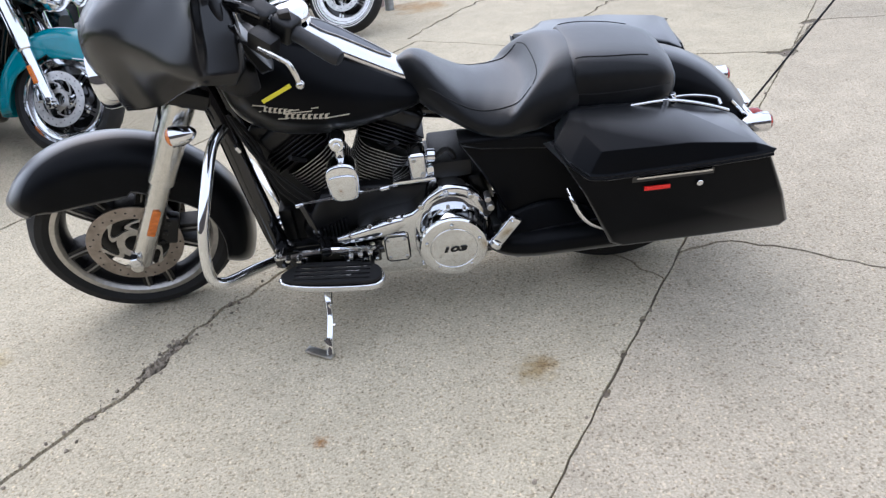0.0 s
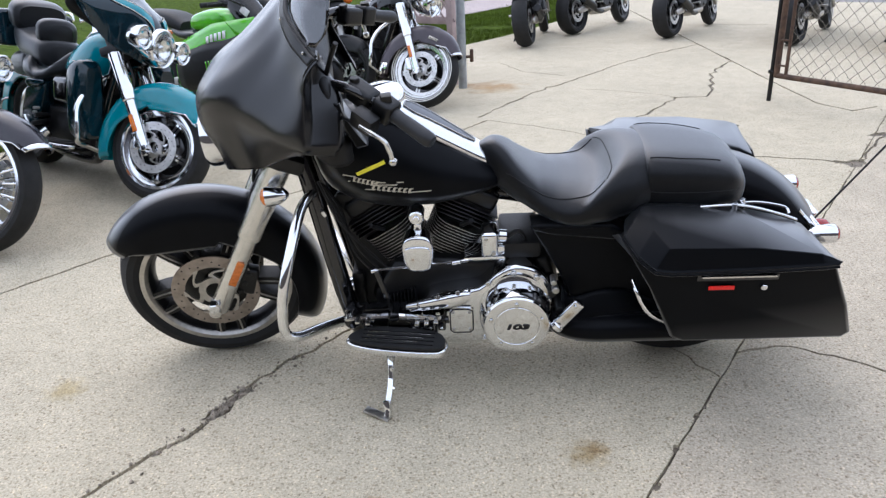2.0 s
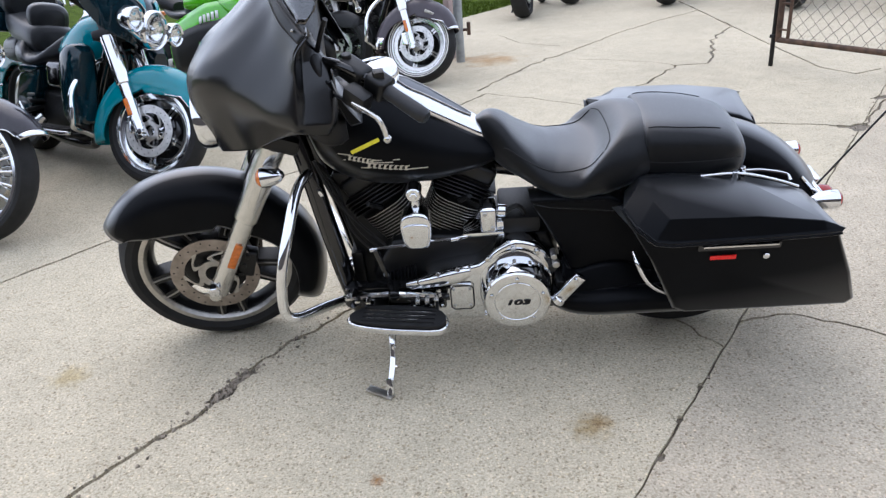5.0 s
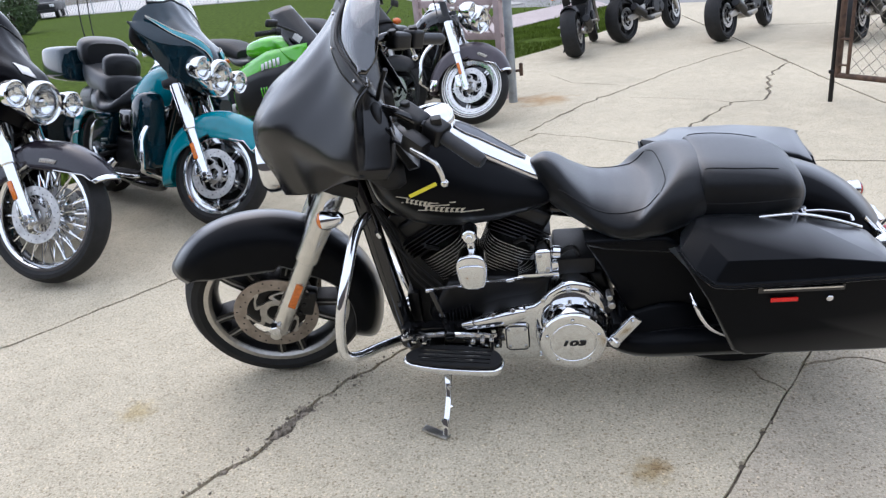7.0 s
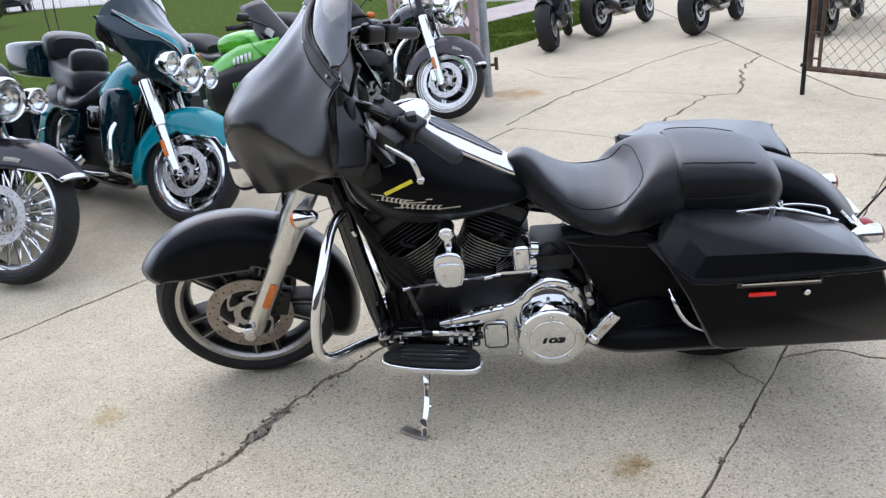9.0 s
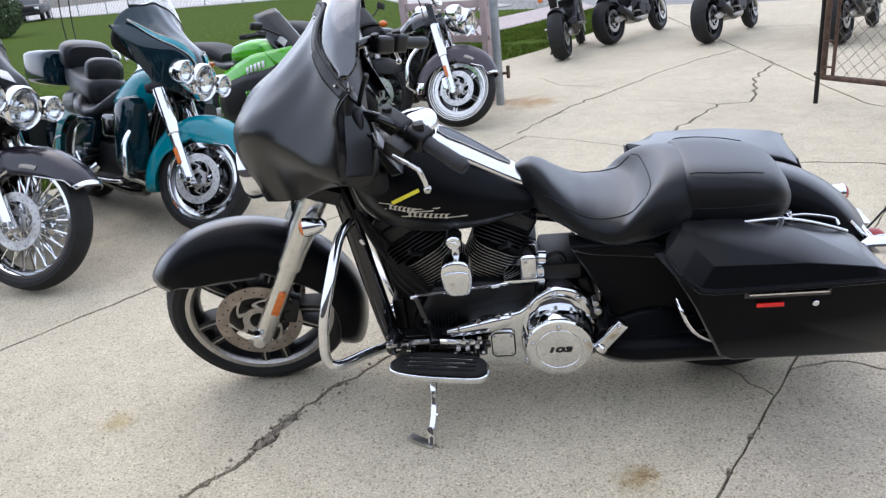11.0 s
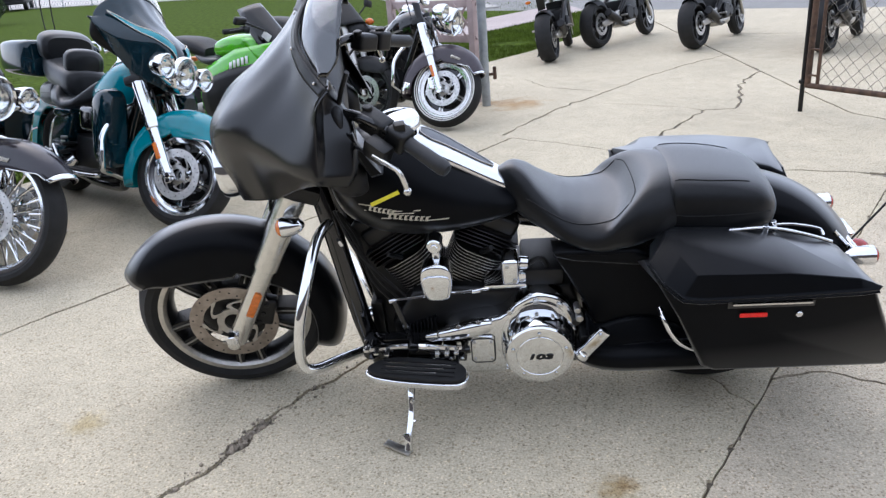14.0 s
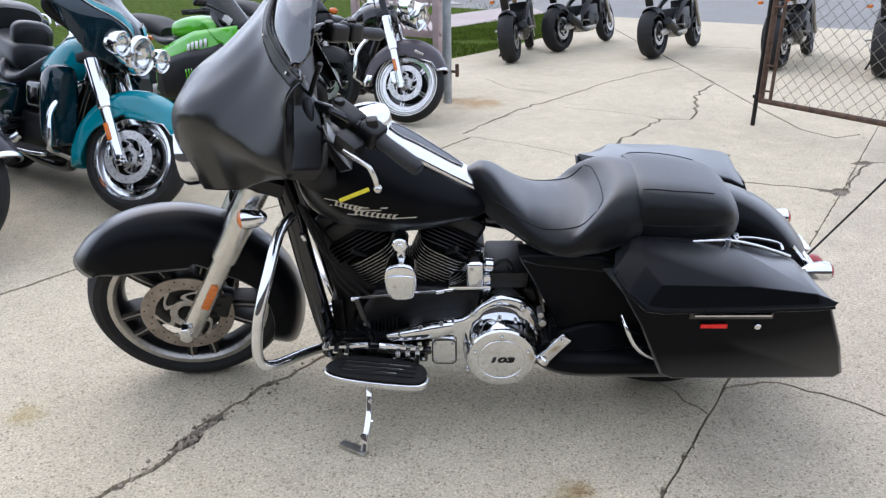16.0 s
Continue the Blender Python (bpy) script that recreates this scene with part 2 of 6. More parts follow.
def add_wheel(bike, c, m, R=0.32, w=0.066, rim=0.232, style="cast", tyre_stripe=None, metal=None, discs=(-1,), disc_mat=None, spokes=9, spoke_mat=None, dark_barrel=False):
    """Rim as the part, with tyre, disc and hub under it. m turns the whole wheel about the steering axis."""
    metal = metal or MACHINED
    ax = Vector((0, 1, 0))
    c = Vector(c)
    half = 0.72 * w
    lip = [(rim + 0.008, -half), (rim + 0.010, -half - 0.006), (rim - 0.006, -half - 0.006), (rim - 0.018, -half + 0.006), (rim - 0.026, -half * 0.5),
           (rim - 0.028, 0)]
    lip = lip + [(r, -h) for r, h in reversed(lip[:-1])]
    bm = lathe(lip, c, ax, seg=64)
    wheel = part("wheel", moved(bm, m), metal, bike)
    if spoke_mat:
        part("rim_barrel", moved(lathe([(rim - 0.0165, -half + 0.004), (rim - 0.030, -half * 0.5), (rim - 0.032, 0), (rim - 0.030, half * 0.5), (rim - 0.0165, half - 0.004)], c, ax, seg=64), m), spoke_mat, wheel)
    part("tyre", moved(tyre_bm(R, w, rim, c, ax), m), RUBBER, wheel)
    if tyre_stripe:
        for s in (-1, 1):
            bm = lathe([(rim + 0.016, s * 0.86 * w), (rim + 0.020, s * 0.90 * w), (rim + 0.038, s * 1.01 * w + s * 0.002), (rim + 0.042, s * 1.0 * w)], c, ax, seg=64)
            part("tyre_stripe", moved(bm, m), tyre_stripe, wheel, "white stripe on the tyre wall")
    if dark_barrel:
        # black liner inside the bright rim, put in for the shade there
        part("rim_barrel", moved(lathe([(rim - 0.020, -half + 0.012), (rim - 0.0285, -half * 0.5), (rim - 0.031, 0), (rim - 0.0285, half * 0.5), (rim - 0.020, half - 0.012)], c, ax, seg=64), m), GLOSS, wheel)
    bm = lathe([(0.0, -0.062), (0.03, -0.062), (0.036, -0.055), (0.038, 0.055), (0.03, 0.062), (0, 0.062)], c, ax, seg=24)
    if spoke_mat:
        bm = lathe([(0.0, -0.056), (0.085, -0.050), (0.118, -0.040), (0.128, 0.0), (0.118, 0.040), (0.085, 0.050), (0, 0.056)], c, ax, seg=36)
    part("hub", moved(bm, m), spoke_mat or metal, wheel)
    if style == "wire":
        bm = bmesh.new()
        for k in range(44):
            a, s = 2 * math.pi * k / 44, (1 if k % 2 else -1)
            b = a
            p0 = c + Vector((math.cos(a) * 0.04, s * 0.04, math.sin(a) * 0.04))
            p1 = c + Vector((math.cos(b) * (rim - 0.02), s * 0.018, math.sin(b) * (rim - 0.02)))
            tube([p0, p1], 0.0058, bm, seg=6)
        part("wire_spokes", moved(bm, m), CHROME, wheel)
    else:
        for k in range(spokes):
            bm = bmesh.new()
            a = 2 * math.pi * (k + (0.75 if spokes == 5 else 0.35)) / spokes
            d, t = Vector((math.cos(a), 0, math.sin(a))), Vector((-math.sin(a), 0, math.cos(a)))
            for s in (-1, 1):
                rings = []
                for q in range(9):
                    f = q / 8
                    r = 0.03 + (rim - 0.045) * f
                    off = s * (0.010 + 0.030 * math.sin(math.pi * 0.5 * f) ** 2) if style == "cast" else s * 0.012
                    wd = (0.022 - 0.008 * f) if spoke_mat else (0.0045 + 0.002 * f if dark_barrel else 0.006 + 0.004 * f)
                    y = -0.030 - 0.014 * f
                    mid = c + d * r + t * off
                    rings.append([mid + t * e + Vector((0, h, 0)) for e, h in ((-wd, y), (wd, y), (wd * 1.3, -y * 0.6), (-wd * 1.3, -y * 0.6))])
                loft(rings, bm)
            spoke = part("spoke", moved(bm, m), spoke_mat or metal, wheel)
            if spoke_mat:
                bm = bmesh.new()
                for s in (-1, 1):
                    edge = []
                    for q in range(4, 9):
                        f = q / 8
                        edge.append(c + d * (0.03 + (rim - 0.045) * f) + t * (s * (0.010 + 0.030 * math.sin(math.pi * 0.5 * f) ** 2)) + Vector((0, -0.030 - 0.014 * f - 0.001, 0)))
                    tube(edge, 0.0035, bm, seg=6, n=2)
                part("spoke_edge", moved(bm, m), metal, wheel)
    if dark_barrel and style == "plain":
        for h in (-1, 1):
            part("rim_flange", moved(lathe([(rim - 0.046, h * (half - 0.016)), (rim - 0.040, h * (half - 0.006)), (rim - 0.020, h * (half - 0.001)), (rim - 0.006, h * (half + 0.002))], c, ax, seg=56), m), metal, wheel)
        # shade in the wheel's gaps, put in as a black disc behind the spokes
        part("dark_backing", moved(lathe([(0.02, -0.008), (rim - 0.032, -0.006), (rim - 0.031, 0.006), (0.02, 0.008)], c, ax, seg=48), m), GLOSS, wheel)
    for s in discs:
        y = s * 0.088
        bm = lathe([(0.150, y - 0.0025), (0.150, y + 0.0025), (0.104, y + 0.0025), (0.104, y - 0.0025)], c, ax, seg=56, closed=True)
        part("brake_disc", moved(bm, m), disc_mat or STEEL, wheel, "drilled steel brake disc")
        ring = lathe([(0.034, y * 0.96 - 0.004), (0.034, y * 0.96 + 0.004), (0.058, y * 0.97 + 0.004), (0.058, y * 0.97 - 0.004)], c, ax, seg=32, closed=True)
        part("disc_carrier", moved(ring, m), disc_mat and MACHINED or STEEL, wheel)
        for k in range(6):
            a = 2 * math.pi * k / 6 + 0.2
            rings = []
            for q in range(9):
                f = q / 8
                r, w = 0.054 + 0.054 * f, a + 0.42 * math.sin(math.pi * 1.5 * f) * (1 - 0.45 * f)
                d, t = Vector((math.cos(w), 0, math.sin(w))), Vector((-math.sin(w), 0, math.cos(w)))
                wide = 0.0075 + 0.0035 * abs(2 * f - 1)
                mid = c + d * r + Vector((0, y * (0.97 + 0.03 * f), 0))
                rings.append([mid + t * e + Vector((0, h, 0)) for e, h in ((-wide, -0.0035), (wide, -0.0035), (wide, 0.0035), (-wide, 0.0035))])
            part("carrier_arm", moved(loft(rings), m), disc_mat and MACHINED or STEEL, wheel)
        bm = bmesh.new()
        for k in range(30):
            a = 2 * math.pi * k / 30
            r = 0.116 + 0.011 * (k % 3)
            p = c + Vector((math.cos(a) * r, y, math.sin(a) * r))
            rod(p - Vector((0, 0.0032, 0)), p + Vector((0, 0.0032, 0)), 0.0034, bm, seg=8)
        tagged(part("vent_hole", moved(bm, m), PLASTIC, wheel), kind="stuff")
    return wheel


# ---- touring motorcycle ----
def fender_fn(wide=0.1, skirt=0.53, c=(0, 0, 0.325), a0=-61, a1=108, grow=0.0, radii=(0.362, 0.384, 0.392, 0.40, 0.408)):
    cz = Vector(c)

    def fn(u, v):
        a = radians(a0 + (a1 - a0) * v)
        R = lin(list(zip((a0, -30, 0, 50, a1), radii)), math.degrees(a)) + grow
        if a < radians(15):
            re = min(R - 0.012, (skirt - 0.02 - c[2]) / max(math.cos(a), 0.05))
        else:
            re = lin([(15, (skirt - c[2]) / 0.966), (40, 0.225), (70, 0.27), (a1, 0.30)], math.degrees(a))
        end = min(1.0, (v + 0.02) / 0.10, (1.012 - v) / 0.05)
        end = math.sqrt(max(0.0, end)) * 0.35 + 0.65
        t = (u - 0.5) * 2
        k = abs(t)
        if k < 0.62:
            b = k / 0.62 * math.pi / 2
            y, r = wide * end * math.sin(b) ** 0.9, R - 0.085 * (1 - math.cos(b)) * end
        else:
            f = (k - 0.62) / 0.38
            top = R - 0.085 * end
            y, r = wide * end * (1 + 0.03 * math.sin(f * 3)), top + (min(re, top - 0.004) - top) * f
        return cz + Vector((math.sin(a) * r, math.copysign(y, t), math.cos(a) * r))
    return fn


def front_fender(**kw):
    return sheet(fender_fn(**kw), 36, 56)


def rear_fender():
    cz = Vector((1.613, 0, 0.32))

    def fn(u, v):
        a = radians(-58 + 168 * v)
        R = 0.43 + 0.045 * v
        t = (u - 0.5) * 2
        k = abs(t)
        end = math.sqrt(min(1.0, (1.02 - v) / 0.1)) * 0.4 + 0.6
        if k < 0.6:
            b = k / 0.6 * math.pi / 2
            y, r = 0.115 * end * math.sin(b), R - 0.07 * (1 - math.cos(b))
        else:
            y, r = 0.115 * end, R - 0.07 - 0.09 * (k - 0.6) / 0.4
        return cz + Vector((math.sin(a) * r, math.copysign(y, t), math.cos(a) * r))
    return sheet(fn, 28, 40)


# half of the fairing in upright sections: distance from the centre line, then x and z from lower edge to screen
FAIRING = [
    (0.000, (0.165, 0.135, 0.108, 0.098, 0.106, 0.150, 0.225, 0.300, 0.375, 0.445), (0.785, 0.830, 0.900, 0.965, 1.025, 1.080, 1.140, 1.195, 1.262, 1.335)),
    (0.060, (0.150, 0.132, 0.113, 0.105, 0.118, 0.165, 0.243, 0.310, 0.376, 0.436), (0.785, 0.830, 0.900, 0.965, 1.030, 1.090, 1.148, 1.203, 1.262, 1.332)),
    (0.110, (0.165, 0.150, 0.136, 0.128, 0.130, 0.168, 0.256, 0.326, 0.383, 0.425), (0.795, 0.835, 0.900, 0.965, 1.030, 1.090, 1.145, 1.198, 1.250, 1.315)),
    (0.150, (0.190, 0.178, 0.170, 0.167, 0.168, 0.190, 0.268, 0.338, 0.388, 0.419), (0.810, 0.850, 0.905, 0.965, 1.025, 1.085, 1.140, 1.192, 1.240, 1.295)),
    (0.190, (0.242, 0.235, 0.230, 0.228, 0.232, 0.262, 0.318, 0.368, 0.400, 0.423), (0.828, 0.870, 0.920, 0.975, 1.030, 1.082, 1.135, 1.185, 1.230, 1.280)),
    (0.250, (0.290, 0.284, 0.282, 0.288, 0.306, 0.334, 0.364, 0.394, 0.417, 0.440), (0.865, 0.900, 0.945, 0.990, 1.040, 1.088, 1.135, 1.180, 1.220, 1.262)),
    (0.310, (0.350, 0.346, 0.345, 0.352, 0.370, 0.391, 0.411, 0.429, 0.445, 0.466), (0.925, 0.950, 0.985, 1.020, 1.060, 1.100, 1.140, 1.175, 1.210, 1.238)),
    (0.365, (0.418, 0.418, 0.420, 0.425, 0.430, 0.436, 0.443, 0.453, 0.470, 0.490), (0.985, 1.005, 1.035, 1.065, 1.095, 1.125, 1.155, 1.185, 1.205, 1.222)),
]
HALF = FAIRING[-1][0]
SCREEN_TOP = [(0.0, 0.560, 1.430), (0.10, 0.560, 1.425), (0.18, 0.550, 1.400), (0.25, 0.535, 1.350), (0.285, 0.520, 1.275), (0.32, 0.480, 1.245)]


def spline(values, t):
    """Smooth curve through evenly numbered values."""
    i = min(len(values) - 2, max(0, int(t)))
    f = t - i
    p1, p2 = values[i], values[i + 1]
    p0 = values[i - 1] if i else 2 * p1 - p2
    p3 = values[i + 2] if i + 2 < len(values) else 2 * p2 - p1
    return p1 + 0.5 * f * (p2 - p0 + f * (2 * p0 - 5 * p1 + 4 * p2 - p3 + f * (3 * (p1 - p2) + p3 - p0)))


def fairing_point(s, v, out=0.0):
    """Outer face of the fairing: s from side to side (-1..1), v from its lower edge to the screen."""
    k = abs(s) * HALF
    ks = [q[0] for q in FAIRING]
    i = max(j for j in range(len(ks) - 1) if ks[j] <= k + 1e-9)
    t = i + (k - ks[i]) / (ks[i + 1] - ks[i])
    # the section is mirrored at the centre line, so the nose is round
    rows = [[FAIRING[1]] + FAIRING]
    xs = [spline(q[1], v * 9) for q in rows[0]]
    zs = [spline(q[2], v * 9) for q in rows[0]]
    x, z = spline(xs, t + 1), spline(zs, t + 1)
    # the wings lean inwards above their ridge and tuck in below it
    w = min(1.0, max(0.0, (k - 0.06) / 0.19))
    w, rise = w * w * (3 - 2 * w), z - (1.10 - 0.25 * k)
    tuck = 0.40 * (1 - math.exp(min(0.0, rise) / 0.18)) * min(1.0, k / 0.12)
    lean_in = 1 + w * (0.10 - 1.1 * min(max(rise, 0.0), 0.13)) - tuck
    return Vector((x - out, math.copysign(k * lean_in * (1 + out), s), z))


def relaxed(bm, times):
    for _ in range(times):
        bmesh.ops.smooth_vert(bm, verts=[v for v in bm.verts if not v.is_boundary], factor=0.5, use_axis_x=True, use_axis_y=True, use_axis_z=True)
    return bm


def round_shell():
    """Fairing whose wings end in rounded tips."""
    def fn(u, v):
        s = u * 2 - 1
        p = fairing_point(s, v)
        t = max(0.0, (abs(s) - 0.6) / 0.4)
        t = t ** 2.6
        p.z += (1.115 - p.z) * 0.88 * t
        p.x += (0.455 - p.x) * 0.85 * t
        return p
    return relaxed(sheet(fn, 96, 48), 4)


def fairing_shell():
    bm = relaxed(sheet(lambda u, v: fairing_point(u * 2 - 1, v), 96, 56), 9)
    for s in (-1, 1):
        merge(bm, fairing_side(s))
    bmesh.ops.remove_doubles(bm, verts=bm.verts, dist=0.0004)
    bmesh.ops.recalc_face_normals(bm, faces=bm.faces)
    return relaxed(bm, 3)


def fairing_side(s):
    """Side of the inner fairing, from the seam at the wing's rear edge back to the dash."""
    rear = [(0.500, 0.955), (0.522, 0.990), (0.531, 1.040), (0.533, 1.090), (0.526, 1.125), (0.510, 1.155), (0.498, 1.190), (0.494, 1.212)]

    def fn(u, v):
        a = fairing_point(s, v)
        b = Vector((spline([q[0] for q in rear], v * 7), s * 0.3, spline([q[1] for q in rear], v * 7)))
        p = a.lerp(b, u)
        k = min(1.0, u / 0.3)
        y = abs(a.y) - 0.020 * u - 0.085 * v * k * k * (3 - 2 * k)
        p.y, p.z = s * y, p.z - 0.42 * u * max(0.0, 0.30 - y)
        if u > 0.93:
            p += Vector((0.004, -s * 0.02, 0)) * (u - 0.93) / 0.07
        return p
    return sheet(fn, 24, 56)


def fairing_inner():
    return body([(0.36, 1.05, 0.12, 0.14, 0.13, 2.6), (0.42, 1.06, 0.20, 0.165, 0.14, 2.6), (0.455, 1.07, 0.265, 0.15, 0.13, 2.8), (0.485, 1.07, 0.305, 0.125, 0.11, 3.0), (0.505, 1.07, 0.312, 0.10, 0.10, 3.2), (0.515, 1.07, 0.290, 0.085, 0.085, 3.2)], seg=48, n=5)


def wind_screen(high=0.15, reach=0.87):
    def fn(u, v):
        s = (u - 0.5) * 2 * reach
        y = abs(s) * HALF
        p = fairing_point(s, 1.0)
        top = Vector((lin([q[:2] for q in SCREEN_TOP], y), math.copysign(y * 0.96, s), lin([(q[0], q[2]) for q in SCREEN_TOP], y)))
        top += Vector((0.25, 0, 1.0)) * (high - 0.15) * (1 - (y / 0.32) ** 3)
        return p.lerp(top, v) + Vector((0.006 - 0.016 * math.sin(math.pi * v), 0, -0.006 + 0.012 * math.sin(math.pi * v)))
    return relaxed(sheet(fn, 48, 12), 3)


def screen_base(reach=0.95):
    return [fairing_point(reach * (i / 20 - 1), 1.0) + Vector((0.004, 0, 0.002)) for i in range(41)]


LID_FOOT = [(1.352, -0.312, 0.652), (1.384, -0.372, 0.622), (1.430, -0.405, 0.593), (1.475, -0.408, 0.588), (1.70, -0.408, 0.592), (1.88, -0.408, 0.598), (1.928, -0.404, 0.600)]
LID_CREASE = [(1.410, -0.225, 0.682), (1.436, -0.310, 0.673), (1.465, -0.391, 0.660), (1.50, -0.393, 0.661), (1.70, -0.393, 0.655), (1.88, -0.393, 0.630), (1.915, -0.392, 0.616)]
LID_TOP = [(1.413, -0.200, 0.683), (1.434, -0.200, 0.687), (1.455, -0.200, 0.688), (1.52, -0.200, 0.687), (1.70, -0.190, 0.667), (1.86, -0.180, 0.624), (1.908, -0.180, 0.600)]


def bag_meshes():
    """Left saddlebag: body and lid."""
    b = plate([(1.340, 0.658), (1.384, 0.618), (1.432, 0.586), (1.925, 0.594), (1.998, 0.44), (2.040, 0.326), (2.020, 0.302), (1.55, 0.298), (1.510, 0.32), (1.425, 0.52), (1.375, 0.60)],
              -0.40, -0.205, bev=0.012)
    for v in b.verts:
        v.co.y += (0.035 * max(0.0, (0.56 - v.co.z) / 0.22) + 0.085 * max(0.0, (1.43 - v.co.x) / 0.09)) * (1 if v.co.y < -0.3 else 0)
        if v.co.y > -0.30 and v.co.x < 1.45:
            v.co.z = min(v.co.z, 0.60)
    lid = bmesh.new()
    rings = []
    for foot, crease, top in zip(LID_FOOT, LID_CREASE, LID_TOP):
        f, c, t = Vector(foot), Vector(crease), Vector(top)
        rings.append([f + Vector((0, 0, -0.004)), f + Vector((0, -0.004, 0.003)), f + Vector((0.004, 0.003, 0.007)), c, t, Vector((t.x + 0.004, -0.168, t.z - 0.006)), Vector((t.x + 0.004, -0.162, t.z - 0.02)), Vector((max(f.x, t.x - 0.03), -0.165, min(f.z, t.z - 0.06)))])
    loft(rings, lid)
    bmesh.ops.recalc_face_normals(lid, faces=lid.faces)
    bmesh.ops.bevel(lid, geom=[e for e in lid.edges if len(e.link_faces) == 2 and e.calc_face_angle(0) > 0.30], offset=0.004, segments=2, affect="EDGES", profile=0.6)
    return b, lid


def seat_mesh():
    """Bucket seat: the rear bolster wraps round the sides of the hollow."""
    ridge = [(0.95, 0.815), (0.985, 0.842), (1.03, 0.824), (1.08, 0.775), (1.13, 0.738), (1.20, 0.716), (1.27, 0.712), (1.325, 0.722), (1.352, 0.765), (1.385, 0.806), (1.43, 0.816), (1.56, 0.812)]
    wide = [(0.95, 0.030), (0.985, 0.068), (1.03, 0.105), (1.08, 0.142), (1.13, 0.172), (1.20, 0.205), (1.27, 0.216), (1.33, 0.214), (1.40, 0.200), (1.47, 0.165)]
    low = [(0.95, 0.760), (0.985, 0.705), (1.03, 0.670), (1.08, 0.645), (1.13, 0.620), (1.20, 0.602), (1.27, 0.597), (1.33, 0.605), (1.40, 0.630), (1.47, 0.660)]

    def keyed(keys, x):
        return sum(lin(keys, min(max(x + d, keys[0][0]), keys[-1][0])) for d in (-0.016, -0.008, 0, 0.008, 0.016)) / 5
    rings = []
    for i in range(66):
        x = 0.952 + 0.513 * i / 65
        w, zb = keyed(wide, x), keyed(low, x)
        ring = []
        for k in range(64):
            a = 2 * math.pi * k / 64
            c, sn = math.cos(a), math.sin(a)
            y = w * math.copysign(abs(c) ** 0.72, c)
            q = abs(y) / w
            zt = keyed(ridge, x + 0.085 * q ** 2.5 * min(1.0, max(0.0, (x - 1.12) / 0.10)))
            zm = zb + 0.42 * (min(zt, 0.77) - zb)
            ring.append(Vector((x + 0.02 * (1 if sn > 0 else 0) * min(0, x - 1.0) * 5 * sn, y, zm + (zt - zm) * abs(sn) ** 0.80 if sn > 0 else zm - (zm - zb) * abs(sn) ** 0.85)))
        rings.append(ring)
    return loft(rings)


def pillion_mesh():
    return body([(1.437, 0.725, 0.145, 0.070, 0.09, 3.4), (1.447, 0.725, 0.172, 0.090, 0.095, 3.6), (1.50, 0.722, 0.180, 0.096, 0.10, 3.6), (1.60, 0.712, 0.174, 0.096, 0.09, 3.6),
                 (1.69, 0.703, 0.158, 0.084, 0.078, 3.4), (1.730, 0.697, 0.140, 0.066, 0.065, 3.0), (1.748, 0.692, 0.112, 0.040, 0.05, 2.6)], seg=56, n=7)


def draped(points, bm, way, lift=0.001):
    """Points laid onto a surface along a direction."""
    from mathutils.bvhtree import BVHTree
    tree, out = BVHTree.FromBMesh(bm), []
    way = Vector(way).normalized()
    for p in points:
        hit, _, _, _ = tree.ray_cast(Vector(p) - way * 0.6, way)
        out.append((hit if hit is not None else Vector(p)) - way * lift)
    return out


def lamp_glass(bike, at, r, x, m):
    """Reflector bowl, bulb shield and domed glass of a headlamp looking along -x."""
    at = Vector(at)
    bowl = part("reflector_bowl", moved(lathe([(r, x), (0.86 * r, x + 0.012), (0.62 * r, x + 0.026), (0.34 * r, x + 0.036), (0.0, x + 0.040)], at, (1, 0, 0.05), seg=36), m), BOWL, bike)
    part("bulb_shield", moved(lathe([(0.0, x - 0.004), (0.13 * r, x - 0.002), (0.20 * r, x + 0.010), (0.20 * r, x + 0.034)], at, (1, 0, 0.05), seg=16), m), CHROME, bowl)
    part("headlamp_glass", moved(lathe([(r, x - 0.002), (0.94 * r, x - 0.007), (0.62 * r, x - 0.016), (0.3 * r, x - 0.021), (0, x - 0.022)], at, (1, 0, 0.05), seg=36), m), CLEAR, bike)


